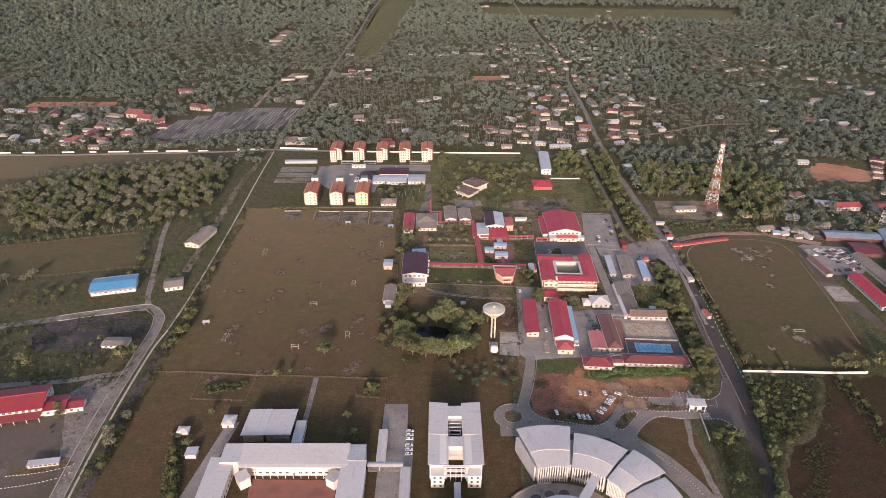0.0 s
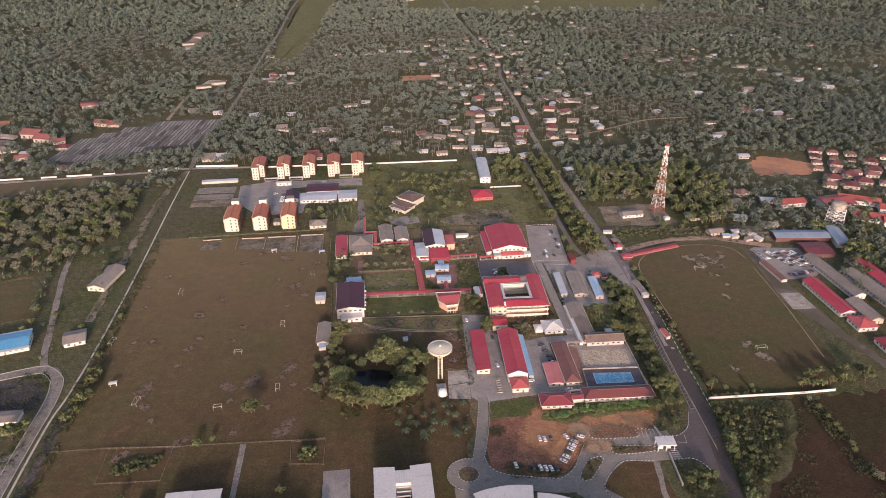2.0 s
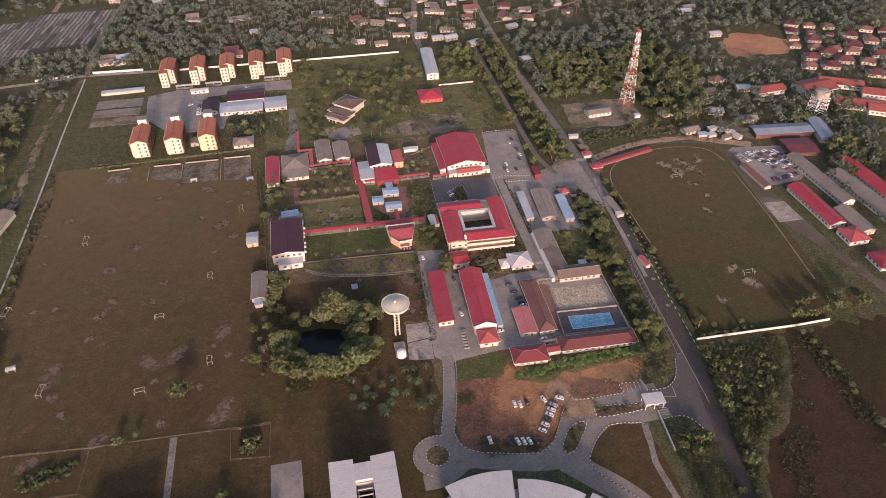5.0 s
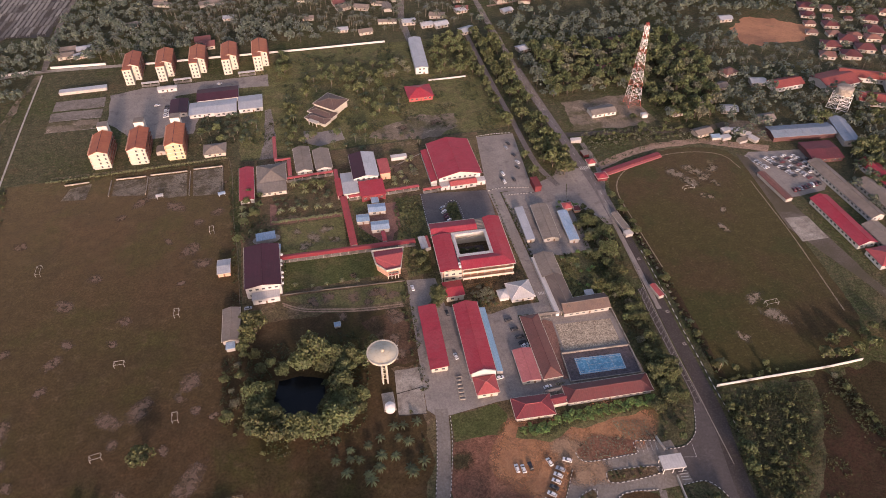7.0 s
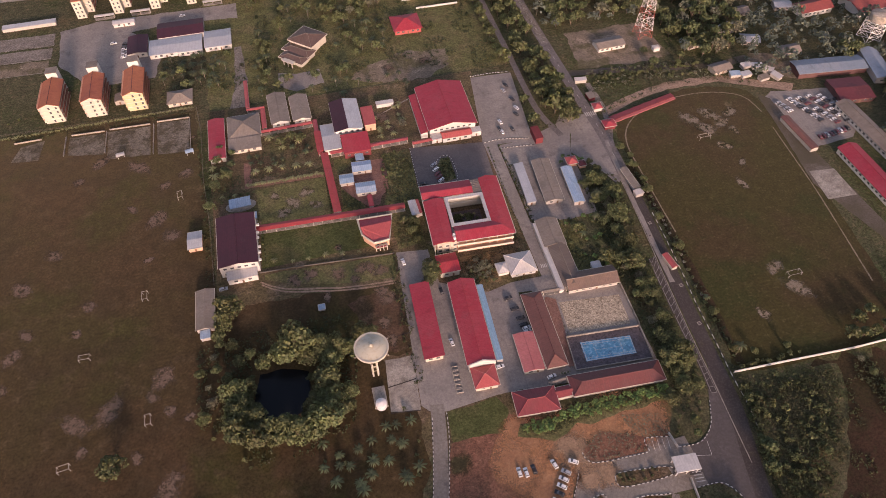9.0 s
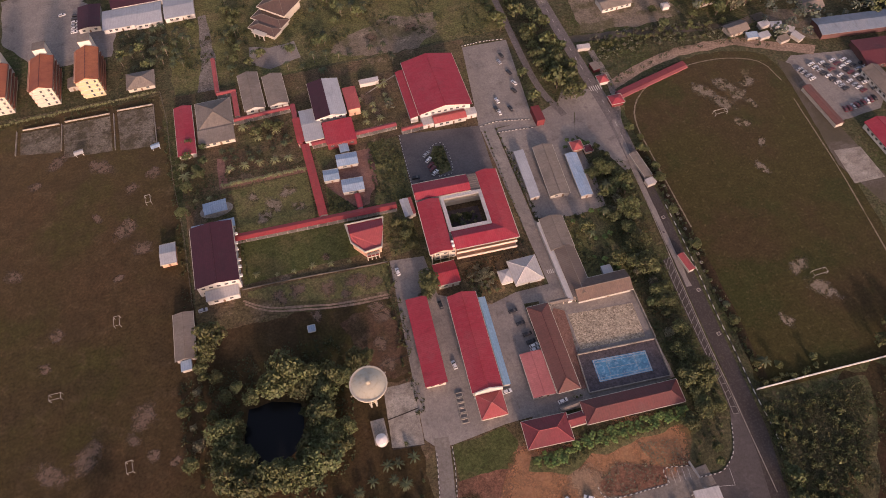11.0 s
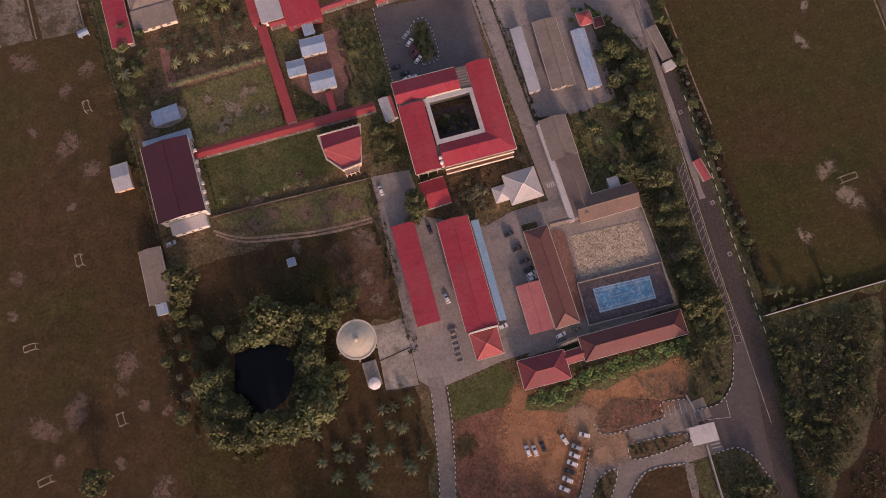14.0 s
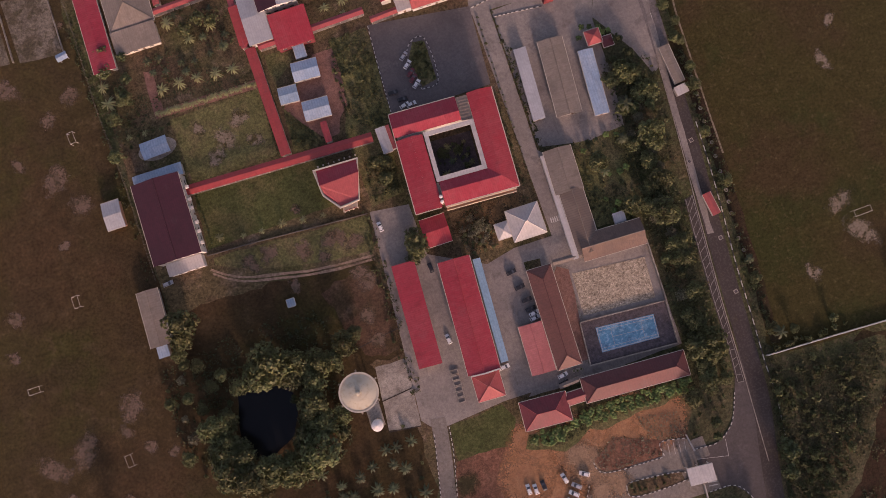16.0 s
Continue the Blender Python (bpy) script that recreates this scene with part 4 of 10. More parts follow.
for ln in (BAY_W, BAY_E):
    for a, b in zip(ln, ln[1:]):
        stripe(bm, a, b, .3, .165)
k = min(len(BAY_W), len(BAY_E))
for i in range(0, k, 2):
    stripe(bm, BAY_W[i], BAY_E[i], .3, .167)
tagged(part("bay_lines", bm, material("worn_bay_paint", (0.27, 0.25, 0.225), .85, grain=((1.2, .42, .62, (0.11, 0.096, 0.088), .8),))), "white painted parking bay lines", "marking", kind="structure")
bm = bmesh.new()
for i in range(4):
    stripe(bm, (148.4 + i * 2.3, 341.8 - i * .2), (149.0 + i * 2.3, 346.6 - i * .3), .16, .17)
stripe(bm, (158.6, 336.8), (171.4, 334.2), .16, .17), stripe(bm, (171.4, 334.2), (172.4, 341), .16, .17)
for i in range(5):
    stripe(bm, (159.6, 330.6 - i * 1.4), (163.4, 330.2 - i * 1.4), .4, .17)
tagged(part("gate_lines", bm, M_paint), "white painted lines before the gate", "marking", kind="structure")
bm = bmesh.new()
ln = smooth_line([(186.4, 327), (187.4, 343.6), (189.0, 369), (190.3, 394), (192.0, 416), (193.6, 436), (195.4, 456), (197.2, 479), (199.0, 505)], 3)
for a, b in zip(ln, ln[1:]):
    d = (Vector(b) - Vector(a)).normalized()
    n = Vector((-d.y, d.x)) * .16
    prism(bm, [(p.x, p.y) for p in (Vector(a) - n, Vector(b) - n, Vector(b) + n, Vector(a) + n)], .1, .3)
tagged(part("road_edge", bm, M_concrete), "pale concrete road edge strip", "kerb", kind="structure")

# white concrete drain along the western edge of the field
def drain_line(name, pts, width, label):
    bm = bmesh.new()
    ox, oy = pts[0]
    ln = smooth_line(pts, 6.0)
    for a, b in zip(ln, ln[1:]):
        d = (Vector(b) - Vector(a)).normalized()
        n = Vector((-d.y, d.x)) * width / 2
        q = [Vector(a) - n, Vector(b) - n, Vector(b) + n, Vector(a) + n]
        prism(bm, [(p.x, p.y) for p in q][::1], .02, .35)
    return tagged(part(name, bm, M_palecon), label, "drain", kind="structure")


drain_line("field_drain", [(-195, 240), (-198.5, 290), (-200.5, 342), (-200.5, 393), (-198, 418), (-196.5, 470), (-197, 568), (-200, 700), (-201, 790)], 1.2, "pale concrete drain beside the field")

# pond
POND = [(-16.5, 420.5), (-6, 421.8), (6, 417.5), (5, 406), (1, 397), (-9.5, 392), (-19, 393), (-20, 406)]
TAKEN.append((-21, 391, 7, 422))
sheet("pond", POND, .06, M_water, "still dark pond under trees", "water", soft=.6, curve=True)

# worn patches, trodden lines and small ground marks
def fading(m, lo=.50, hi=.64):
    """Lets a ground patch fade out in ragged flecks towards its rim."""
    nt = m.node_tree
    tc = nt.nodes.new("ShaderNodeTexCoord")
    ln = nt.nodes.new("ShaderNodeVectorMath")
    ln.operation = "LENGTH"
    nt.links.new(tc.outputs["Object"], ln.inputs[0])
    geo = nt.nodes.new("ShaderNodeNewGeometry")
    fleck = math_node(nt, "ADD", math_node(nt, "MULTIPLY", noise_node(nt, geo.outputs["Position"], .30, 5.0, .72), .55), math_node(nt, "MULTIPLY", noise_node(nt, geo.outputs["Position"], 1.7, 3.0, .7), .45))
    v = math_node(nt, "SUBTRACT", math_node(nt, "ADD", fleck, .28), math_node(nt, "MULTIPLY", ln.outputs["Value"], .42))
    alpha = math_node(nt, "MULTIPLY", span(nt, v, lo, hi), .78)
    nt.links.new(alpha, nt.nodes["Principled BSDF"].inputs["Alpha"])
    return m


def patch(x, y, r, mat, label, seed=0, sx=1.0):
    bm = bmesh.new()
    bm.faces.new([bm.verts.new(p) for p in ((-1, -1, 0), (1, -1, 0), (1, 1, 0), (-1, 1, 0))])
    LAYER[0] += .0004
    ob = tagged(part("bare_patch", bm, mat), label, "ground", kind="structure")
    ob.matrix_basis = Matrix.LocRotScale((x, y, .07 + LAYER[0]), Euler((0, 0, seed * 1.7)), (r * sx * 1.5, r * 1.5, 1))
    return ob


M_bare = material("bare_dusty_soil", (0.205, 0.140, 0.108), .95, patches=((.25, .45, .6, (0.095, 0.066, 0.042), .9), (.6, .5, .62, (0.21, 0.155, 0.115), .5)), grain=((1.5, .45, .62, (0.11, 0.085, 0.05), .6),), spec=.1)
M_bare_pale = material("pale_trodden_soil", (0.30, 0.24, 0.185), .95, patches=((.2, .48, .58, (0.085, 0.070, 0.032), .95),), grain=((1.2, .45, .6, (0.10, 0.08, 0.04), .6),), spec=.1)
for m in (M_bare, M_bare_pale):
    fading(m)
for x, y, r in ((268, 529, 5), (280, 532, 4), (262, 540, 5), (276, 541, 5), (290, 540, 4), (284, 524, 3), (272, 512, 3.5), (252, 420, 4), (256, 406, 5), (231, 395, 3), (266, 480, 3), (275, 496, 2.5)):
    patch(x, y, r * 1.05, M_bare_pale, "pale trodden bare patch on the pitch", r, 1.7)
for x, y, r in ((-152, 415, 9), (-147, 400, 7), (-85, 418, 6), (-58, 412, 5), (-49, 407, 4), (-66, 421, 5), (-96, 400, 5), (-72, 392, 5), (-90, 372, 5), (-160, 470, 6), (-120, 520, 7), (-62, 560, 6), (-80, 545, 5), (-104, 465, 5),
                (-70, 505, 4), (-136, 440, 6), (-170, 560, 7), (-112, 575, 6), (-46, 600, 4), (-140, 388, 5)):
    patch(x, y, r * .6, M_bare, "dusty bare patch on the field", r, 1.3)
for x, y, r, sx in ((-61, 430, 8, 1.4), (-85, 418, 8, 1.7), (-100, 415, 7, 1.8), (-99, 481, 5, 1.5), (-133, 458, 6, 1.5), (-150, 421, 9, .9), (-152, 409, 7, .8), (-172, 470, 5, .8), (-120, 366, 6, 2.2), (-60, 372, 8, 2.4), (-134, 500, 7, 1.4), (-58, 520, 7, 1.2), (-66, 534, 8, 1.5),
                    (-50, 568, 6, 1.2), (-78, 580, 7, 1.8), (-100, 590, 6, 2.0), (-182, 545, 6, .6), (-176, 515, 6, .5), (-128, 470, 5, 1.4), (-150, 360, 6, 2.0)):
    patch(x, y, r * .72, M_bare, "pinkish trodden bare soil on the field", r, sx)
for x, y, r in ((4, 474, 4), (12, 476, 3), (44, 472, 5), (50, 450, 6), (46, 436, 5), (36, 466, 4), (72, 590, 7), (76, 578, 5), (112, 642, 6), (86, 640, 5), (47, 425, 5), (30, 489, 3)):
    patch(x, y, r * .8, M_bare, "worn bare earth patch in the grass", r, 1.2)
M_brownlot2 = fading(material("ochre_bare_earth", (0.19, 0.125, 0.066), .95, patches=((.2, .5, .62, (0.13, 0.09, 0.05), .6),), spec=.1, fleck=.3), .34, .60)
fading(M_earth, .24, .56)
for x, y, r in ((97, 350, 11), (105, 354, 9), (99, 340, 8), (92, 356, 8), (93, 367, 4), (114, 357, 8), (126, 359, 7), (138, 361, 8), (150, 358, 8), (112, 348, 6), (88, 350, 7)):
    patch(x, y, r, M_earth, "orange trodden earth of the lot", r, 1.15)
M_sandtrack = fading(material("pale_orange_sand", (0.36, 0.235, 0.15), .95, patches=((.3, .5, .62, (0.29, 0.18, 0.115), .6),), spec=.1, fleck=.2), .36, .62)
for x, y, r in ((118, 345, 7), (121, 340, 6), (115, 350, 6), (112, 353, 5), (125, 337, 5), (117, 336, 4)):
    patch(x, y, r, M_sandtrack, "sandy earth carried onto the road", r, 1.2)
M_lotweeds = fading(material("lot_weeds", (0.075, 0.066, 0.034), .95, spec=.1, fleck=.4), .36, .62)
for x, y, r in ((70, 325, 5), (80, 323, 4), (90, 322, 4), (64, 356, 4)):
    patch(x, y, r, M_lotweeds, "dark weedy patch in the lot", r, 1.2)
for x, y, r in ((14, 474, 4), (28, 471, 4.5), (40, 472, 4), (6, 471, 3), (50, 468, 4), (20, 458, 3), (48, 455, 3.5)):
    patch(x, y, r, M_bare, "worn earth patch beside the trodden track", r, 1.3)
for x, y, r in ((10, 528, 5), (18, 535, 4), (4, 522, 4), (22, 524, 3.5), (0, 536, 3)):
    patch(x, y, r, M_bare_pale, "pale worn patch of the yard lawn", r, 1.3)
for x, y, r in ((98, 460, 4), (106, 462, 4), (113, 461, 4), (120, 463, 3.5), (104, 454, 4)):
    patch(x, y, r, M_brownlot2, "ochre bare earth beside the pavilion", r, 1.2)
M_line = material("trodden_line", (0.22, 0.175, 0.13), .95, grain=((.5, .45, .6, (0.10, 0.08, 0.04), .8),))
ribbon("pitch_path", [(212, 455), (213, 500), (215, 530), (226, 548), (250, 560), (282, 562), (305, 553), (310, 535)], .75, .03, M_line, "trodden line round the pitch", "track", wobble=.25)
ribbon("pitch_path", [(309, 520), (305, 470), (300, 430), (296, 400)], .75, .03, M_line, "trodden line along the pitch", "track", wobble=.25)
bm = bmesh.new()
for i in range(5):
    x = 132.6 + i * .9
    bm.faces.new([bm.verts.new(p) for p in ((x, 449.2, .11), (x + .5, 449.1, .11), (x + .6, 451.4, .11), (x + .1, 451.5, .11))])
tagged(part("crossing_stripes", bm, M_paint), "white painted crossing stripes", "marking", kind="structure")
bm = bmesh.new()
line = smooth_line([(202.8, 520), (203.5, 540), (201.5, 580), (199.5, 640), (198, 710)], 3.0)
for a, b in list(zip(line, line[1:]))[::3]:
    d = (Vector(b) - Vector(a)).normalized()
    n = Vector((-d.y, d.x)) * .1
    bm.faces.new([bm.verts.new((p.x, p.y, .155)) for p in (Vector(a) - n, Vector(a) + n, Vector(b) + n, Vector(b) - n)])
tagged(part("road_line", bm, M_paint), "broken white road centre line", "marking", kind="structure")
bm = bmesh.new()
for i in range(6):
    x = 199.5 + i * 1.3
    bm.faces.new([bm.verts.new(p) for p in ((x, 558, .156), (x + .6, 558, .156), (x + .6, 562, .156), (x, 562, .156))])
tagged(part("crossing_stripes", bm, M_paint), "white painted zebra crossing stripes", "marking", kind="structure")
root = thing("planter_rack", "row of concrete planting frames in the yard", "planter", 73.2, 396.0, 0, -3)
for i in range(6):
    bm = bmesh.new()
    for a, b, c, d in ((-1.7, -1.1, 1.7, -.75), (-1.7, .75, 1.7, 1.1), (-1.7, -.74, -1.3, .74), (1.3, -.74, 1.7, .74)):
        box(bm, a, b, 0, c, d, .7)
    part("planter_frame", bm, M_concrete, root).matrix_basis = pose(0, -6 + i * 2.4, 0)
sheet("banana_bed", [(95, 368), (113, 367), (122, 370.5), (167, 370), (168, 363.5), (150, 362.5), (125, 360.5), (120, 361.5), (108, 357), (92, 362.5)], .12, M_green, "green planted bed below the tiled blocks", "bed", soft=.8)

# ---- the school ----
def school():
    x0, y0, x1, y1, h = 79.3, 467.8, 123.4, 510.6, 10.6
    cx, cy = (x0 + x1) / 2, (y0 + y1) / 2
    TAKEN.append((x0 - 2, y0 - 2, x1 + 2, y1 + 2))
    root = thing("school_building", "three-storey courtyard school with red metal roofs and cream galleries", "school", cx, cy)
    root.matrix_basis = Matrix.LocRotScale((cx + .7, cy + 1.0, 0), Euler((0, 0, radians(-2.4))), (.97, .975, 1))
    W, D = (x1 - x0) / 2, (y1 - y0) / 2
    ix0, iy0, ix1, iy1 = 91.1 - cx, 478.2 - cy, 112.6 - cx, 499.3 - cy
    wings = {"S": (-W, -D, W, iy0 - 2), "N": (-W, iy1 + 2, W, D), "W": (-W, iy0 - 1.99, ix0 - 2, iy1 + 1.99), "E": (ix1 + 2, iy0 - 1.99, W, iy1 + 1.99)}
    for a, b, c, d in wings.values():
        bm = bmesh.new()
        box(bm, a + (1.8 if a == -W else 0), b + (1.8 if b == -D else 0), 0, c - (1.8 if c == W else 0), d - (1.8 if d == D else 0), h)
        part("wall", bm, M_cream, root)
    # galleries: floor slabs with parapets round the outside
    for s in range(3):
        z = 3.5 * (s + 1) - .25
        jut = (2.2, 1.3, 0.0)[s]       # the southern galleries step out towards the ground
        for a, b, c, d in ((-W + (12.6 if jut else 0), -D - jut, W, -D + 1.78), (-W, D - 1.78, W, D), (-W, -D + 1.79, -W + 1.78, D - 1.79), (W - 1.78, -D + 1.79, W, D - 1.79)):
            bm = bmesh.new()
            box(bm, a, b, z, c, d, z + .25)
            part("gallery_slab", bm, M_peach, root)
        if s < 2:
            for a, b, c, d in ((-W + 12.6, -D - jut, W, -D - jut + .16), (-W, D - .16, W, D), (-W, -D + .17, -W + .16, D - .17), (W - .16, -D + .17, W, D - .17)):
                bm = bmesh.new()
                box(bm, a, b, z + .25, c, d, z + 1.6)
                part("parapet", bm, M_cream, root)
    post = bmesh.new()
    box(post, -.2, -.2, 0, .2, .2, 10.2)
    me = bpy.data.meshes.new("column")
    post.to_mesh(me)
    me.materials.append(M_cream)
    for i in range(11):
        u = -W + .25 + (2 * W - .5) * i / 10
        shared("column", me, root, pose(u, -D + .4, 0))
        shared("column", me, root, pose(u, D - .4, 0))
        if 0 < i < 10:
            v = -D + .25 + (2 * D - .5) * i / 10
            shared("column", me, root, pose(-W + .4, v, 0))
            shared("column", me, root, pose(W - .4, v, 0))
    for s in range(3):
        for i in range(10):
            shared("window", WIN, root, pose(-W + 3.4 + i * 4.1, -D + 1.79, s * 3.5 + 1.1))
            shared("window", WIN, root, pose(W - 1.79, -D + 3.4 + i * 4.0, s * 3.5 + 1.1, 0, 0, 90))
    # four roof wings sloping to the eaves, each with its own sheets
    r, e = h + 1.7, h + .1
    oS = [(-W - .9, -D - .9, e), (W + .9, -D - .9, e), (W - 5.5, iy0 - 4.7, r), (-W + 11, iy0 - 4.7, r), (-W + 11, -D - .9, e)]
    def wing(name, faces, m):
        bm = bmesh.new()
        for q in faces:
            slab(bm, q, .25)
        return part(name, bm, m, root)
    ms, mn, mw, me_ = iy0 - 5.2, iy1 + 5.4, ix0 - 5.9, ix1 + 5.4
    wing("south_roof", [[(-W + 12.2, -D - .9, e), (W + .9, -D - .9, e), (me_, ms, r), (-W + 12.2, ms, r)],
                        [(-W + 12.2, ms + .01, r), (me_ - .0, ms + .01, r), (ix1 + .6, iy0 - .6, h + .4), (-W + 12.2, iy0 - .6, h + .4)]], M_red_x)
    wing("east_roof", [[(W + .9, -D - .88, e), (W + .9, D + .9, e), (me_ + .01, D + .9, r), (me_ + .01, ms, r)],
                       [(me_, ms + .02, r), (me_, D + .9, r), (ix1 + .6, D + .9, h + .4), (ix1 + .6, iy0 - .58, h + .4)]], M_red_y)
    wing("west_roof", [[(-W - .9, -D - .9, e), (mw, -D - .9, r), (mw, iy1 + .2, r), (-W - .9, iy1 + .2, e)],
                       [(mw + .01, -D - .9, r), (ix0 - .9, -D - .9, h + .4), (ix0 - .9, iy1 + .2, h + .4), (mw + .01, iy1 + .2, r)]], M_red_y)
    wing("north_roof", [[(-W - .9, iy1 + 1.6, h + .4), (ix1 - 4.6, iy1 + 1.6, h + .4), (ix1 - 4.6, mn, r), (-W - .9, mn, r)],
                        [(-W - .9, mn + .01, r), (ix1 - 4.6, mn + .01, r), (ix1 - 4.6, D + .9, e), (-W - .9, D + .9, e)]], M_red_x)
    for a, b, c, d in ((ix1 - 4.4, iy1 + 1.2, ix1 + .4, D + .3), (-W, iy1 + .4, ix0 - .5, iy1 + 1.4), (-W + 10.6, -D + .2, -W + 12.0, iy0 - .7)):
        bm = bmesh.new()
        box(bm, a, b, h - .2, c, d, h + .15)
        part("flat_roof", bm, M_asbestos, root, "grey ribbed flat roof strip")
        for i in range(int((d - b) / 1.4)):
            bm = bmesh.new()
            box(bm, a, b + i * 1.4, h + .15, c, b + i * 1.4 + .5, h + .3)
            part("roof_rib", bm, M_asbestos, root)
    for dy in (1.2, 3.4):
        bm = bmesh.new()
        lathe(bm, [(.75, 0), (.8, .2), (.8, 1.3), (.5, 1.6)], 14)
        part("water_tank", bm, M_steelwhite, root, "white rooftop water tank").matrix_basis = pose(-W + 11.3, -D + dy, h + .15)
    for a, b, c, d in ((-W - 1.25, -D - .9, -W - .92, D + .9), (W + .92, -D - .9, W + 1.25, D + .9), (-W + 12.2, -D - 1.25, W + .9, -D - .92), (-W - .9, -D - 1.25, -W + 10.4, -D - .92), (-W - .9, D + .92, ix1 - 4.6, D + 1.25)):
        bm = bmesh.new()
        box(bm, a, b, h - .2, c, d, h + .08)
        part("gutter", bm, M_cream, root, "pale eaves gutter")
    # white gutter ring round the open court
    for a, b, c, d in ((ix0 - .4, iy0 - .5, ix1 + .5, iy0 + 1.5), (ix0 - .4, iy1 - 1.4, ix1 + .5, iy1 + .6), (ix0 - .4, iy0 + 1.51, ix0 + 1.5, iy1 - 1.41), (ix1 - 1.4, iy0 + 1.51, ix1 + .5, iy1 - 1.41)):
        bm = bmesh.new()
        box(bm, a, b, h + .1, c, d, h + .62)
        part("court_canopy", bm, M_whiteroof, root, "white flat canopy round the court")
    bm = bmesh.new()
    box(bm, ix0 + 1.5, iy0 + 1.5, .02, ix1 - 1.4, iy1 - 1.4, .08)
    part("court_floor", bm, M_courtdark, root)
    for a, b, c, d in ((ix0 - 2, iy0 - 2.0, ix1 + 2, iy0 - 1.7), (ix0 - 2, iy1 + 1.7, ix1 + 2, iy1 + 2.0)):
        for z in (3.2, 6.7):
            bm = bmesh.new()
            box(bm, a, b, z, c, d, z + 1.2)
            part("court_parapet", bm, M_white, root)
    return root


school()
rnd0 = random.Random(3)
R = building
# red-roofed blocks south of the school
R("link_block", "low block with red metal roof joining the school", 79.5, 455.5, 89.5, 466.6, 4.6, "gx", 1.2, M_red_x, M_cream, windows="S", over=.6)
R("workshop_block", "long low block with red metal roof", 61.8, 408.5, 70.3, 451.5, 3.9, "sx", 1.0, M_red_y, M_cream, windows="SE", doors="E", rz=-2.4)
R("classroom_block", "long classroom block with red gabled roof", 80.6, 399.5, 92.8, 446.5, 6.0, "gy", 2.4, M_red_y, M_white, storeys=2, windows="SEW", doors="E", rz=-2.7, ridge=M_red_x)
for y in (398.4,):
    root = thing("gable_wall", "white parapet wall between the two red roofs", "wall", 85.9, y, 0, -2)
    bm = bmesh.new()
    prism(bm, [(-6.3, -.28), (6.3, -.28), (6.3, .28), (-6.3, .28)], 0, 6.5)
    part("wall", bm, M_white, root)
    bm = bmesh.new()
    q = [bm.verts.new((x, s_ * .28, z)) for s_ in (-1, 1) for x, z in ((-6.3, 6.5), (6.3, 6.5), (0, 9.0))]
    tri_pair(bm, q)
    part("gable", bm, M_white, root)
R("classroom_annex", "lower annex with faded red hipped roof", 80.4, 387.8, 90.6, 397.6, 4.0, "hip", 2.4, M_pink, M_cream, windows="SE", doors="S", rz=-2.0, ridge=M_salmon)
R("lean_to", "narrow light blue metal lean-to beside the classrooms", 94.6, 400.0, 97.6, 444.5, 3.3, "sx", -.5, M_lightblue, M_wallgrey, windows="", over=.15, rz=-2.7)
R("car_port", "open parking shelter with faded red roof", 104.9, 390.8, 114.3, 411.2, 3.0, "gy", .9, M_salmon, M_wallgrey, windows="S", over=.4, rz=-2.0, ridge=M_salmon)
R("old_block", "long old block with brown-red tile hip roof", 116.2, 390.5, 124.8, 432.0, 3.6, "hip", 2.6, M_tile_y, M_cream, windows="SW", doors="W", rz=-1.0, ridge=M_tile, over=1.0)
R("south_block", "long block with brown-red tile roof below the court", 123.0, 373.0, 166.0, 382.0, 3.6, "hip", 2.5, M_tile, M_wallgrey, windows="SE", over=.8, rz=-2.5, ridge=M_tile)
R("south_wing", "tile-roofed wing on the corner of the old block", 95.6, 370.2, 113.8, 380.6, 3.6, "hip", 2.5, M_dullred, M_cream, windows="SE", over=.9, rz=-3.5, ridge=M_pink)
R("porch_link", "small tiled porch linking two wings", 114.6, 374.5, 122.4, 379.5, 3.0, "gx", 1.2, M_dullred, M_cream, windows="", over=.2)
M_brownsheet = roof_mat("brown_weathered_sheet_roof", (0.185, 0.125, 0.100), (0.135, 0.100, 0.085), rough=.9)
R("old_wing", "grey sheet-roofed old wing", 138.6, 460.0, 149.4, 478.0, 3.5, "gy", 2.0, M_asbestos, M_white, windows="W", doors="W", over=.7, rz=-2.0, ridge=M_asbestos)
R("old_wing", "long dark-roofed old wing", 139.6, 433.0, 148.6, 459.4, 3.4, "gy", 2.2, material("dark_weathered_roof", (0.150, 0.115, 0.098), .9, patches=((.1, .45, .65, (0.20, 0.16, 0.135), .8),), stripes=("Y", 1.0, (0.1, 0.08, 0.07), .4)), M_white, windows="W", doors="W", over=.7, rz=-1.0, ridge=M_asbestos)
R("wing_gallery", "narrow white-roofed gallery along the old wings", 136.6, 431.5, 138.6, 477.5, 2.9, "sx", .3, M_whiteroof, M_white, windows="", doors="", over=.15, rz=-.6)
R("old_cross_wing", "grey-brown roofed cross wing beside the gravel yard", 141.0, 429.6, 167.0, 439.2, 3.6, "gx", 2.4, M_brownsheet, M_wallgrey, windows="SN", over=.8, rz=-1.5, ridge=M_asbestos)
R("shed", "narrow pale metal-roofed shed", 140.0, 493.2, 144.8, 525.0, 2.8, "sx", .6, M_greymetal, M_wallgrey, windows="S", over=.3, rz=-3.0, category="shed")
R("shed", "wide grey-brown sheet-roofed shed", 150.8, 491.5, 160.6, 524.5, 3.0, "gy", 1.3, M_asbestos, M_wallgrey, windows="S", over=.6, rz=-4.0, category="shed", ridge=M_asbestos)
R("shed", "narrow blue-grey ribbed metal shed", 166.0, 487.0, 171.8, 515.5, 2.9, "gy", .8, M_bluegrey, M_wallgrey, windows="S", over=.3, rz=-4.0, category="shed")
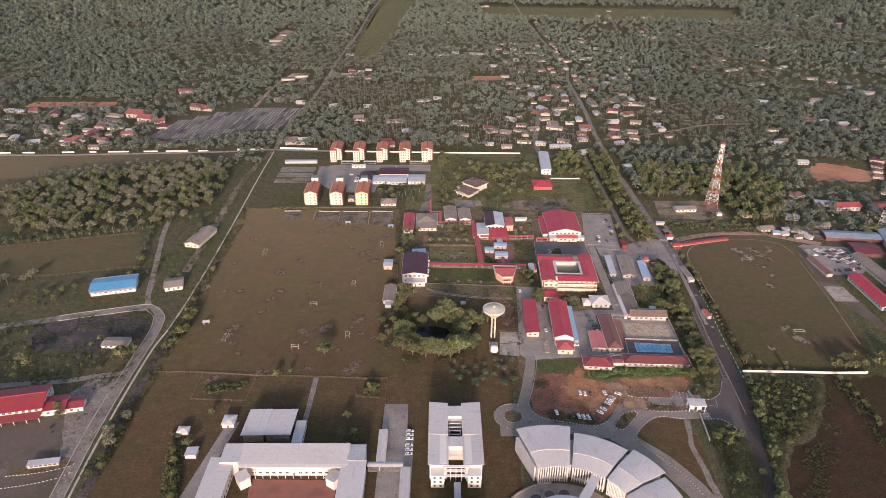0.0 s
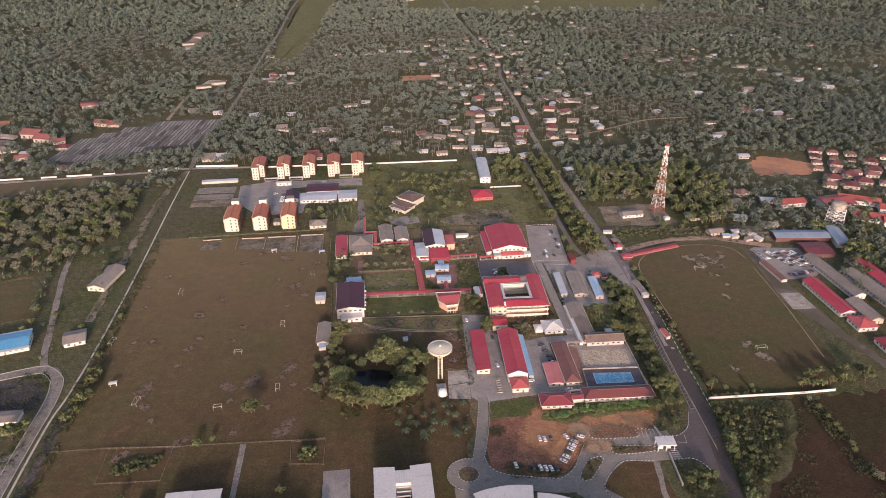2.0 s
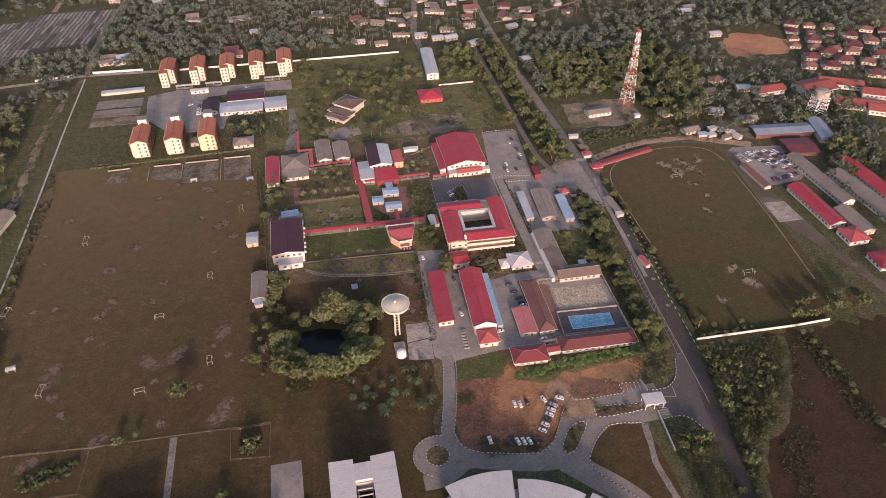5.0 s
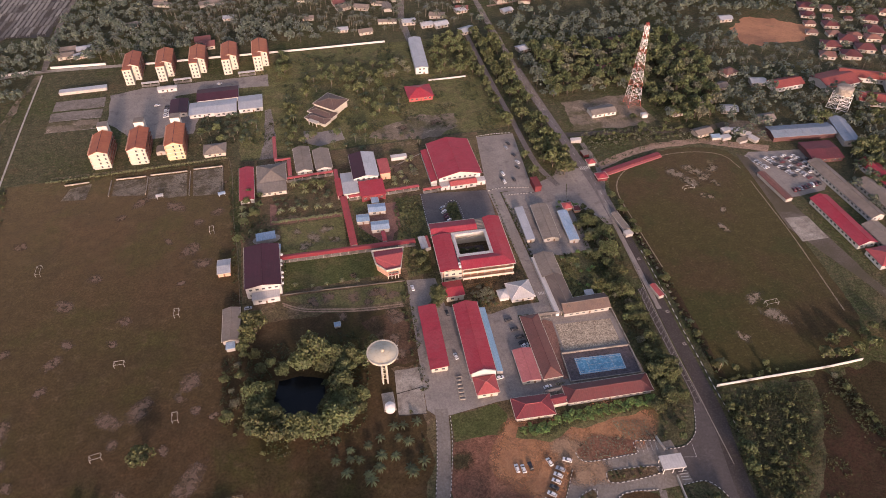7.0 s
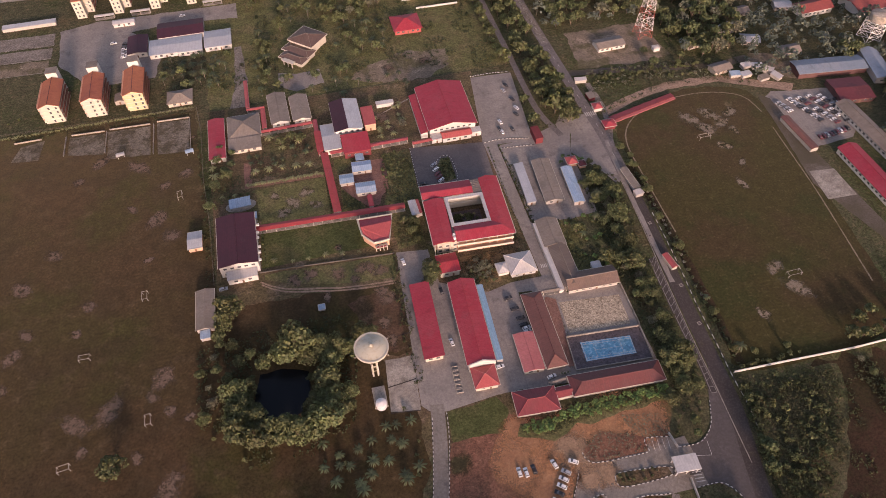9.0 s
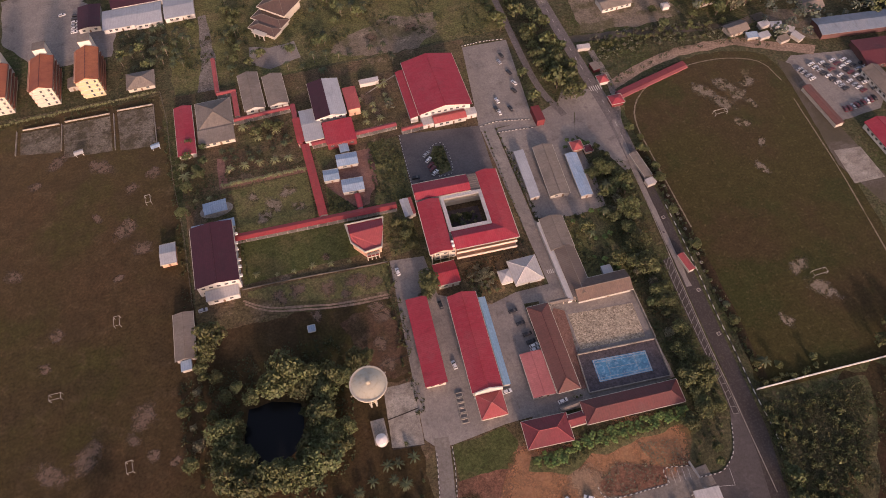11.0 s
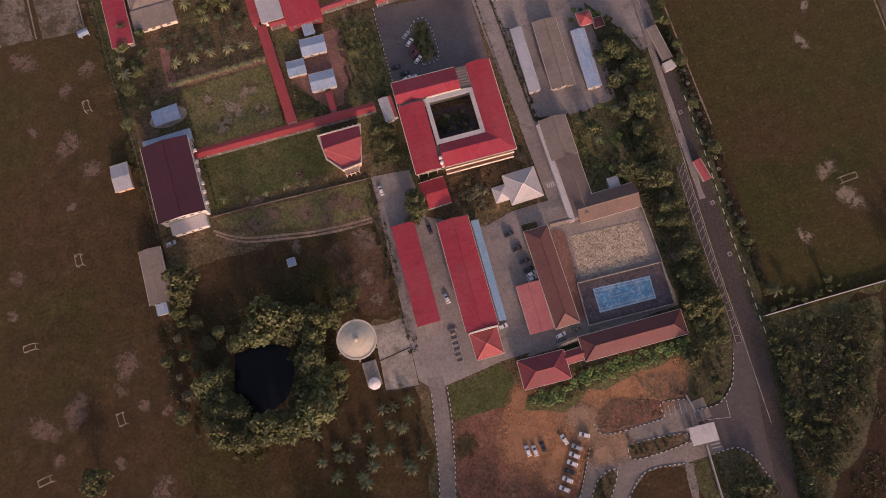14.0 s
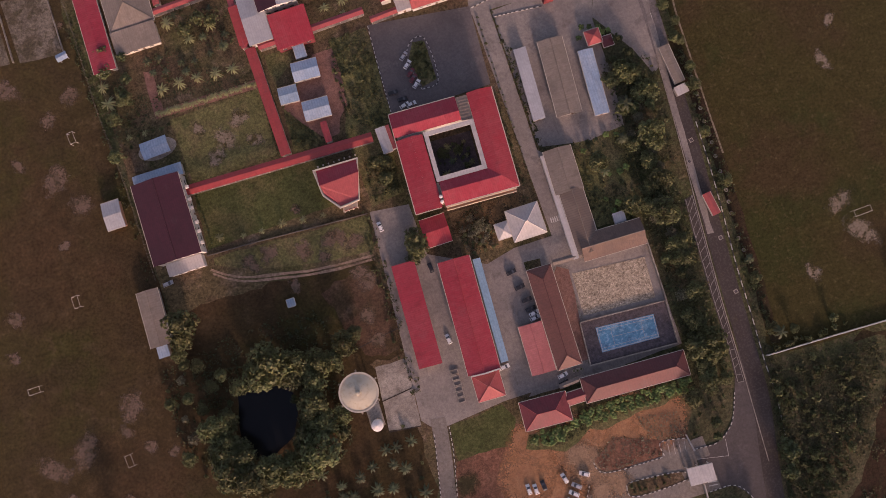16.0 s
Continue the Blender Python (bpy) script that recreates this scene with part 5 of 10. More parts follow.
R("shed", "small white lean-to roof beside the wing", 158.0, 440.5, 162.5, 444.5, 2.6, "sy", .4, M_greymetal, M_wallgrey, windows="", over=.3, category="shed")
R("pavilion", "square white pyramid-roofed pavilion", 115.6, 446.8, 128.4, 459.0, 3.2, "hip", 2.6, M_whiteroof, M_white, windows="SW", over=.8, category="pavilion", ridge=M_steelwhite)
R("pavilion", "small white pyramid-roofed pavilion", 109.2, 449.4, 114.6, 455.4, 2.8, "hip", 1.5, M_whiteroof, M_white, windows="", over=.5, category="pavilion")
R("assembly_hall", "tall white maroon-roofed assembly hall", -31.6, 483.2, -11.8, 518.0, 8.6, "gy", 1.6, M_maroon, M_white, storeys=2, windows="SEW", doors="E", over=.5, ridge=M_maroon)
for i in range(6):
    root = thing("air_unit", "pale wall-mounted air conditioning unit", "air conditioner", -10.6 + rnd0.uniform(-.2, .4), 487 + i * 5 + rnd0.uniform(-1, 1), 4.2)
    bm = bmesh.new()
    box(bm, -1.15, -.6, 0, .3, .6, 1.0)
    bm.faces.ensure_lookup_table()
    bmesh.ops.inset_individual(bm, faces=[bm.faces[3]], thickness=.12, depth=-.06)
    part("casing", bm, M_steelwhite, root)
R("hall_porch", "pale flat-roofed porch of the hall", -28.5, 477.6, -13.4, 482.6, 4.2, "sy", .5, M_whiteroof, M_white, windows="S", over=.3)
R("hall_annex", "blue-grey roofed annex behind the hall", -32.2, 518.6, -11.2, 523.4, 3.6, "sy", -.5, M_bluegrey, M_wallgrey, windows="", over=.4)
R("field_stand", "small two-roofed stand beside the field", -48.4, 505.0, -41.4, 516.2, 3.2, "gx", .9, M_greymetal, M_peach, windows="SW", over=.5, category="pavilion")
R("store_shed", "long weathered grey store shed", -44.6, 451.2, -36.2, 474.6, 3.2, "gy", 1.2, M_asbestos, M_wallgrey, windows="S", over=.5, rz=-1.0, category="shed", ridge=M_asbestos)
R("store_annex", "small blue metal-roofed annex", -43.0, 446.0, -38.6, 450.4, 2.6, "sx", .3, M_bluegrey, M_wallgrey, windows="", over=.3, category="shed")
R("field_hut", "tiny blue-grey roofed hut on the grass", 15.2, 449.8, 18.0, 452.6, 1.8, "hip", .6, M_bluegrey, M_wallgrey, windows="", over=.3, category="hut")


def fan_hall():
    poly = [(43.8, 500.5), (44.6, 490), (49.6, 483.4), (57.6, 484.2), (61.6, 500)]
    cx, cy = 53, 492
    TAKEN.append((42, 481, 64, 503))
    root = thing("prayer_room", "fan-shaped hall with red roof and peach walls", "hall", cx, cy)
    loc = [(x - cx, y - cy) for x, y in poly]
    bm = bmesh.new()
    prism(bm, loc[::1], 0, 5.0)
    part("wall", bm, M_peach, root)
    bm = bmesh.new()
    prism(bm, [(x * 1.10, y * 1.10) for x, y in loc], 5.0, 5.5)
    part("cornice", bm, M_cream, root)
    bm = bmesh.new()
    slab(bm, [(loc[0][0], 2.0, 7.6), (loc[4][0] - .4, 2.6, 7.6), (loc[4][0], 8.4, 5.6), (loc[0][0] + .2, 8.9, 5.6)], .2)
    part("north_roof", bm, M_red_x, root)
    # the paler red puts this slope's sunlight into its colour
    bm = bmesh.new()
    slab(bm, [(loc[2][0], loc[2][1], 5.6), (loc[3][0], loc[3][1], 5.6), (loc[4][0] - .4, 2.58, 7.6), (loc[0][0] + .1, 1.98, 7.6), (loc[1][0], loc[1][1], 5.8)], .2)
    part("south_roof", bm, M_pink, root)
    rim = [(x * 1.09, y * 1.09) for x, y in loc]
    for (ax, ay), (bx, by) in zip(rim, rim[1:] + rim[:1]):
        bm = bmesh.new()
        prism(bm, [(ax * 1.03, ay * 1.03), (bx * 1.03, by * 1.03), (bx * .97, by * .97), (ax * .97, ay * .97)], 5.4, 6.3)
        part("parapet", bm, M_cream, root, "cream parapet along the eaves")
    bm = bmesh.new()
    prism(bm, [(-3.4, -11.2), (3.2, -10.8), (3.6, -8.6), (-3.0, -8.9)], 2.6, 3.0)
    part("balcony", bm, M_cream, root)
    for u in (-3.0, -1, 1, 2.9):
        bm = bmesh.new()
        box(bm, u - .18, -11.0, 0, u + .18, -10.6, 2.58)
        part("balcony_post", bm, M_cream, root)
    for u in (-2, 0, 1.9):
        bm = bmesh.new()
        box(bm, u - .75, -10.9, 3.02, u + .75, -10.7, 4.0)
        part("balcony_rail", bm, M_redwall, root)
    for u in (-2.2, 0, 2.2):
        shared("window", WIN_TALL, root, pose(.6 + u, -8.4, 1.6, 0, 0, 6))
    for i in range(8):
        bm = bmesh.new()
        box(bm, -8.5 + i * 2.4, 11.3, 0, -8.05 + i * 2.4, 11.75, 1.0)
        box(bm, -8.6 + i * 2.4, 11.2, 1.0, -7.95 + i * 2.4, 11.85, 1.15)
        part("post", bm, M_cream, root)


fan_hall()


def walkway(label, x0, y0, x1, y1, h=3.0, m=M_crimson, rz=0):
    along_x = (x1 - x0) > (y1 - y0)
    w, d = x1 - x0, y1 - y0
    TAKEN.append((x0 - 1, y0 - 1, x1 + 1, y1 + 1))
    root = thing("covered_walkway", label, "walkway", (x0 + x1) / 2, (y0 + y1) / 2, 0, rz, group="covered walkways")
    bm = bmesh.new()
    box(bm, -w / 2, -d / 2, 0, w / 2, d / 2, .16)
    part("floor_slab", bm, M_concrete, root)
    part("roof", roof_bm("gx" if along_x else "gy", w, d, h, .5, .15, .15), m, root)
    bm = bmesh.new()
    box(bm, -.1, -.1, .16, .1, .1, h - .1)
    me = bpy.data.meshes.new("post")
    bm.to_mesh(me)
    bm.free()
    me.materials.append(M_cream)
    L = w if along_x else d
    n = max(2, int(L / 5))
    for i in range(n + 1):
        u = -L / 2 + .3 + (L - .6) * i / n
        for s in (-1, 1):
            shared("post", me, root, pose(u, s * (d / 2 - .2), 0) if along_x else pose(s * (w / 2 - .2), u, 0))
    return root


walkway("long covered walkway with crimson roof", -12, 507.6, 71, 511.6, rz=-1.9)
walkway("covered walkway with crimson roof", 30.8, 512.5, 35.0, 562, rz=1.5)
walkway("covered walkway with faded red roof", 36, 560.8, 84, 563.6, m=M_pink, rz=1.5)
walkway("covered walkway with faded red roof", 86, 557.5, 126, 560, m=M_pink, rz=3)
M_brick = material("brick_paving", (0.21, 0.105, 0.08), .9, patches=((.2, .45, .65, (0.15, 0.08, 0.065), .8),), grain=((2, .4, .7, (.27, .15, .11), .4),), fleck=.25)
sheet("garden_path", [(-16.2, 568), (-12.4, 567), (-12.2, 548), (-16.8, 547)], .05, M_brick, "brick-red paved garden path", "path", soft=.2)
sheet("garden_strip", [(-17, 546), (30, 545.2), (30, 549), (-12, 549.4)], .052, M_brick, "brick-red bed strip with a row of small palms", "bed", soft=.3)
sheet("brick_strip", [(126.2, 390), (129, 390), (133.4, 428), (128.6, 431), (126.4, 428)], .062, M_brick, "brick-red paved strip beside the gravel yard", "yard", soft=.2)
walkway("low pale-roofed link between old wings", 127.5, 431.6, 140.2, 433.6, m=M_asbestos_x, h=2.6, rz=-3)
walkway("low pale-roofed link to the corner wing", 113.6, 382.4, 125.4, 384.2, m=M_asbestos_x, h=2.6, rz=4)
walkway("short covered red-roofed walkway", 51.6, 512, 54.2, 521, m=M_crimson)
walkway("covered walkway with faded red roof", 29, 563, 31.5, 594, m=M_pink)
walkway("covered walkway with faded red roof", -4, 590.5, 28.5, 593, m=M_pink, rz=2)
walkway("covered walkway with faded red roof", -2.4, 594, .2, 613, m=M_pink)
walkway("short covered walkway with faded red roof", -11, 613.4, .2, 615.8, m=M_pink)
walkway("covered walkway with faded red roof", -11.4, 616.4, -9.2, 645, m=M_pink)
R("cafe", "low blue-grey metal-roofed stall", 47.0, 541.6, 57.8, 549.2, 3.0, "gx", .8, M_bluegrey, M_wallgrey, windows="S", over=.4, rz=-3)
R("cafe", "low blue-grey metal-roofed stall", 38.4, 534.0, 46.0, 540.6, 2.8, "gx", .6, M_bluegrey, M_wallgrey, windows="S", over=.4, rz=-3)
R("cafe", "low blue-grey metal-roofed stall", 46.6, 523.6, 57.4, 531.4, 3.0, "gx", .8, M_bluegrey, M_wallgrey, windows="S", over=.4, rz=-3)
R("stall", "small blue-grey metal-roofed stall", 50.4, 551.5, 54.6, 558.0, 2.6, "gy", .4, M_bluegrey, M_wallgrey, windows="", over=.3)
sheet("cafe_paving", [(57, 552), (66, 552), (66.5, 540), (65, 526), (60, 521), (58, 515), (52, 514), (44, 524), (38, 533), (47, 541)], .045, M_brick, "small brick-red paved yard", "yard")
R("link_porch", "grey roofed link beside the school", 73.8, 499.8, 77.4, 510.8, 3.0, "gy", .4, M_greymetal, M_wallgrey, windows="", over=.3, rz=2)
R("link_porch", "dull red roofed link beside the school", 77.6, 500.5, 79.4, 511.0, 2.8, "sx", .4, M_pink, M_wallgrey, windows="", over=.1, rz=2)


def oval_hut():
    root = thing("oval_pavilion", "rounded garden pavilion with pale blue-grey roof", "pavilion", -19.6, 533.2, 0, 3)
    TAKEN.append((-29, 525, -10, 540))
    bm = bmesh.new()
    prism(bm, [(8.6 * math.cos(a), 4.6 * math.sin(a)) for a in (2 * math.pi * i / 28 for i in range(28))], .02, .3)
    part("base", bm, M_concrete, root)
    part("roof", roof_bm("gx", 11, 6.5, 3.0, .9, .5), M_bluegrey, root)
    bm = bmesh.new()
    box(bm, -5, -2.8, .3, 5, 2.8, 2.9)
    part("wall", bm, M_wallgrey, root)


oval_hut()
R("row_block", "narrow block with red metal roof", -35.0, 572.5, -26.2, 608.5, 3.6, "gy", 1.2, M_red_y, M_white, windows="SW", over=.6)
R("hip_block", "square grey hip-roofed block", -22.8, 588.4, -4.4, 608.4, 3.6, "hip", 3.0, M_asbestos_x, M_cream, windows="SE", over=.8, ridge=M_asbestos)
R("grey_block", "low grey sheet-roofed block", -23.4, 577.6, -4.6, 586.8, 3.2, "sy", .9, M_asbestos_x, M_cream, windows="S", over=.6)
R("grey_block", "pale grey gabled classroom", 3.6, 596.2, 14.0, 625.0, 3.6, "gy", 1.7, M_asbestos, M_white, windows="SW", over=.7, rz=2, ridge=M_asbestos, gable_m=M_white)
R("grey_block", "darker grey gabled classroom", 17.4, 596.2, 27.6, 620.0, 3.5, "gy", 1.6, M_asbestos, M_white, windows="SE", over=.7, rz=2, gable_m=M_white)
# mosque-like hall with two-coloured roof
R("twin_roof_hall", "two-storey hall with maroon and grey roof halves", 41.6, 575.0, 58.0, 603.0, 7.0, "gy", 1.8, M_greymetal, M_white, storeys=2, windows="SW", over=.7)
for nm, m, s in (("maroon_sheet", M_maroon, -1),):
    root = [o for o in bpy.data.objects if o.name.startswith("twin_roof_hall")][0]
    bm = bmesh.new()
    slab(bm, [(-8.95, -14.75, 7.05), (-.1, -14.75, 8.85), (-.1, 14.75, 8.85), (-8.95, 14.75, 7.05)], .06)
    part(nm, bm, m, root, "maroon roof half")
R("side_wing", "pale roofed low wing", 33.2, 563.0, 43.0, 585.6, 4.4, "gx", .9, M_greymetal, M_white, windows="S", over=.5)
R("front_wing", "tall red-roofed front wing", 44.2, 557.0, 60.2, 572.0, 4.8, "sy", 1.2, M_red_x, M_redwall, windows="S", over=.4)
R("corner_block", "small red-roofed block with peach walls", 60.2, 578.6, 67.0, 595.0, 5.6, "sy", .5, M_pink, M_peach, windows="S", over=.4)
R("side_block", "narrow low red block", 28.6, 564.4, 32.4, 582, 3.4, "sy", .4, M_crimson, M_redwall, windows="", over=.2)
R("hall_aisle", "low red-roofed aisle along the great hall", 92.8, 563.5, 97.0, 601.0, 4.2, "sx", 1.2, M_red_y, M_white, windows="", over=.3)
R("great_hall", "large hall with wide red gabled roof and white front", 98.2, 562.8, 127.2, 604.0, 7.0, "gy", 3.6, M_red_y, M_white, storeys=2, windows="SEW", doors="S", over=1.0, ridge=M_red_x, gable_m=M_white)
R("entrance_building", "red-roofed entrance porch of the hall", 105.0, 556.5, 123.0, 562.0, 3.6, "gx", 1.6, M_pink, M_white, windows="S", over=.5)
R("annex", "white flat side room of the hall", 98.4, 557.2, 104.4, 562.2, 3.2, "flat", .3, M_whiteroof, M_white, windows="S", over=.2)
R("annex", "white flat side room of the hall", 123.6, 557.6, 129.6, 562.4, 3.2, "flat", .3, M_whiteroof, M_white, windows="S", over=.2)
R("red_house", "square house with red hipped roof", 98.2, 676.0, 117.4, 694.0, 3.8, "hip", 3.4, M_red_x, M_pink, windows="SE", over=1.0, category="house", ridge=M_red_x)
R("shelter", "white roofed shelter behind the hall", 71, 599, 82, 602, 2.8, "sy", .3, M_whiteroof, M_white, windows="", over=.3)


M_villabrown = roof_mat("dark_brown_tile_roof", (0.130, 0.078, 0.062), (0.10, 0.066, 0.055))


def villa():
    root = thing("villa", "cream villa with stepped dark brown hip roofs", "house", 36, 681, 0, -43)
    TAKEN.append((8, 644, 54, 698))
    for dx, dy, w, d, h, rise in ((0, 0, 19, 17, 6.2, 2.6), (1.5, -12.5, 21, 8, 3.6, 1.3), (3.5, -20.5, 18, 8, 3.2, 1.3)):
        bm = bmesh.new()
        box(bm, dx - w / 2, dy - d / 2, 0, dx + w / 2, dy + d / 2, h)
        part("wall", bm, M_cream, root)
        part("roof", roof_bm("hip", w, d, h, rise, 1.0), M_villabrown, root).matrix_basis = pose(dx, dy, 0)
        part("ridge_cap", ridge_bm("hip", w, d, h, rise, 1.0), M_asbestos, root).matrix_basis = pose(dx, dy, 0)
        for side in "SNEW":
            bm = bmesh.new()
            L = (w if side in "SN" else d) / 2 + 1.0
            box(bm, -L, -.25, h - .5, L, .0, h + .08)
            part("eaves_board", bm, M_cream, root, "cream eaves board").matrix_basis = pose(dx, dy, 0) @ side_pose(side, w + 2, d + 2, 0, 0)
        for u in (-w / 4, w / 4):
            shared("window", WIN, root, pose(dx + u, dy - d / 2, h * .45))
            shared("window", WIN, root, pose(dx - w / 2, dy + u * d / w, h * .45, 0, 0, -90))
    for u in (-3.5, 0, 3.5):
        bm = bmesh.new()
        box(bm, 3.5 + u - .25, -28.2, 0, 3.5 + u + .25, -27.7, 3.4)
        part("porch_column", bm, M_cream, root)
    bm = bmesh.new()
    box(bm, -1.2, -28.6, 3.4, 8.2, -25.2, 3.9)
    part("porch_roof", bm, M_cream, root)


villa()


# ---- blocks of flats ----
# brick-brown paint, darkened in colour for the deep shade of the east side
M_brickbalcony = material("shaded_brick_balcony_paint", (0.20, 0.085, 0.060), .8, grain=((.6, .45, .65, (0.14, 0.06, 0.045), .5),))


def flats(label, cx, cy, w, d, stair_south, wall_m):
    h = 12.8
    root = thing("apartment_block", label, "apartment block", cx, cy, group="hostel blocks")
    TAKEN.append((cx - w / 2 - 3, cy - d / 2 - 9, cx + w / 2 + 3, cy + d / 2 + 9))
    bm = bmesh.new()
    box(bm, -w / 2, -d / 2, 0, w / 2, d / 2, h)
    part("wall", bm, wall_m, root)
    for s in (-1, 1):
        bm = bmesh.new()
        q = [bm.verts.new((x, s * (d / 2 - .03 * k), z)) for k in (0, 8) for x, z in ((-w / 2, h - .1), (w / 2, h - .1), (0, h + 2.0))]
        tri_pair(bm, q)
        part("gable", bm, wall_m, root)
    part("roof", roof_bm("gy", w, d, h, 2.4, .6), M_orange, root)
    part("ridge_cap", ridge_bm("gy", w, d, h + .05, 2.4, .6), M_tile, root)
    for s in range(4):
        z = s * 3.2
        for u in (-.4, w / 2 - 1.9):
            shared("window", WIN_TALL, root, pose(u, -d / 2, z + .9))
        bm = bmesh.new()
        box(bm, -w / 2 - .7, -d / 2 - .3, z + 1.2, -w / 2 + .9, -d / 2 + 1.4, z + 2.9)
        part("corner_bay", bm, wall_m, root)
        for i in range(6):
            v = -d / 2 + 2.6 + i * (d - 5.2) / 5
            shared("window", WIN, root, pose(w / 2, v, z + 1.1, 0, 0, 90))
            shared("window", WIN, root, pose(-w / 2, v, z + 1.1, 0, 0, -90))
        for side, x in (("E", w / 2), ("W", -w / 2 - 1.2)):
            bm = bmesh.new()
            box(bm, x, -d / 2 + .5, z + 2.95, x + 1.2, d / 2 - .5, z + 3.2)
            box(bm, x + (1.05 if side == "E" else 0), -d / 2 + .5, z + 3.2, x + (1.2 if side == "E" else .15), d / 2 - .5, z + 3.9)
            part("balcony", bm, M_brickbalcony if side == "E" else M_peach, root)
        bm = bmesh.new()
        box(bm, -w / 2, -d / 2 - .35, z + 3.0, w / 2, -d / 2 - .01, z + 3.2)
        part("floor_band", bm, M_white, root)
    y = -d / 2 - 4.4 if stair_south else d / 2 + 5.0
    x = -2.6 if stair_south else 0
    bm = bmesh.new()
    box(bm, x - 3.4, y - 3.2, 0, x + 3.4, y + 3.2, h + (1.0 if stair_south else 4.6))
    st = part("stair_tower", bm, M_white if not stair_south else wall_m, root, "pale stair tower")
    bm = bmesh.new()
    top = h + (1.0 if stair_south else 4.6)
    box(bm, x - 3.6, y - 3.4, top, x + 3.6, y + 3.4, top + .3)
    part("tower_roof", bm, M_asbestos if not stair_south else M_orange, st)
    for s in range(4):
        shared("window", WIN_TALL, st, pose(x - 1.5, y - 3.2, s * 3.2 + 1.2))
        shared("window", WIN_TALL, st, pose(x + 1.5, y - 3.2, s * 3.2 + 1.2))
    return root


for cx, wm in ((-130.5, M_cream), (-105, M_cream), (-79.5, M_yellow)):
    flats("four-storey hostel with orange tile roof and rear stair tower", cx, 649, 11.6, 27, False, wm)
for cx in (-122.0, -95.5, -68.5, -42.0, -16.0):
    flats("four-storey hostel with orange tile roof and cream stair tower in front", cx, 776, 11.6, 25, True, M_cream)
for x0, x1 in ((-115, -101), (-89, -75), (-36, -22)):
    walkway("low linking walkway with pale roof", x0, 750, x1, 753, m=M_whiteroof)
R("canteen", "low maroon-roofed canteen wing", -88.5, 694.5, -75.5, 716.0, 3.8, "gy", 1.0, M_maroon, M_white, windows="SW", over=.5)
R("canteen", "long low maroon-roofed canteen", -68.0, 709.0, -36.2, 727.0, 4.2, "gx", 1.6, M_maroon, M_white, windows="S", over=.5)
R("canteen", "pale grey metal-roofed dining shed", -73.5, 690.0, -54.6, 707.8, 3.4, "gx", .9, M_greymetal, M_white, windows="S", over=.5)
R("canteen", "pale grey metal-roofed dining shed", -54.0, 688.5, -37.6, 707.4, 3.6, "gx", 1.0, M_greymetal, M_white, windows="S", over=.4)
R("canteen", "open grey metal-roofed shed", -35.6, 689.5, -17.4, 709.5, 3.6, "gx", 1.0, M_greymetal, M_white, windows="S", over=.4)
R("guard_house", "pale roofed gatehouse of the hostel", -101, 737, -86, 742, 3.0, "gx", .8, M_whiteroof, M_white, windows="S", over=.5)
R("cottage", "small grey hip-roofed cottage", -60.5, 633.0, -45.5, 645.0, 3.2, "hip", 2.4, M_asbestos_x, M_cream, windows="S", over=.8, category="house", ridge=M_asbestos)
R("small_shed", "small grey shed between the hostels", -94.5, 644, -88.5, 652, 3, "gy", .8, M_asbestos, M_wallgrey, windows="S", over=.3, category="shed")
R("bike_shed", "long pale shed along the garden plots", -180, 751, -143, 756, 2.6, "sy", .3, M_greymetal, M_wallgrey, windows="", over=.2, category="shed", rz=1)

# ---- western side ----
M_hallred = roof_mat("dark_crimson_hall_roof", (0.25, 0.030, 0.042), (0.21, 0.040, 0.046))
R("blue_hall", "covered court with bright blue metal roof", -276.5, 465.0, -243.5, 483.0, 5.0, "gx", 1.6, M_blue, M_white, windows="SE", over=.8, rz=14)
root = bpy.data.objects["blue_hall"]
for s_ in (-1, 1):
    bm = bmesh.new()
    slab(bm, [(-16.6, s_ * 10.9 - 1.3, 4.5), (16.6, s_ * 10.9 - 1.3, 4.5), (16.6, s_ * 10.9 + 1.3, 4.5), (-16.6, s_ * 10.9 + 1.3, 4.5)], .2)
    part("eave_strip", bm, M_whiteroof, root, "white roof strip along the eaves")
R("lane_house", "small pale house beside the lane", -221, 470.5, -207.5, 485.0, 3.4, "gx", 1.8, M_asbestos_x, M_white, windows="SE", over=.7, category="house", rz=15)
R("barn", "long weathered sheet-roofed barn", -224.5, 543.0, -211.0, 576.0, 3.8, "gy", 2.2, M_asbestos, M_cream, windows="S", over=.8, category="barn", rz=-12, ridge=M_asbestos)
R("roadside_hut", "weathered grey-roofed hut in the scrub", -236, 393.5, -219, 403, 2.8, "gx", .8, M_asbestos_x, M_white, windows="S", over=.5, category="hut")
R("red_hall", "large hall with red roof and white walls", -300, 319, -243, 341, 6.5, "gx", 3.0, M_hallred, M_white, storeys=2, windows="SE", over=.8, rz=12, ridge=M_red_x)
R("red_annex", "low stepped red-roofed annex", -242.5, 325.5, -230, 338.5, 4.6, "gx", 1.4, M_hallred, M_white, windows="S", over=.6, rz=12)
R("red_annex", "small low red-roofed porch", -229.8, 328.5, -220.5, 337.5, 3.6, "gx", 1.2, M_hallred, M_white, windows="S", over=.6, rz=12)
R("grey_house", "long low grey-roofed house", -292, 268, -262, 282, 3.4, "gx", 1.6, M_asbestos_x, M_wallgrey, windows="S", over=.6, rz=10)
sheet("hall_yard", [(-300, 318), (-215, 334), (-208, 345), (-204, 300), (-202, 255), (-300, 250)], .045, M_dirtyard, "dull dirt yard before the red hall", "yard", soft=1.5)

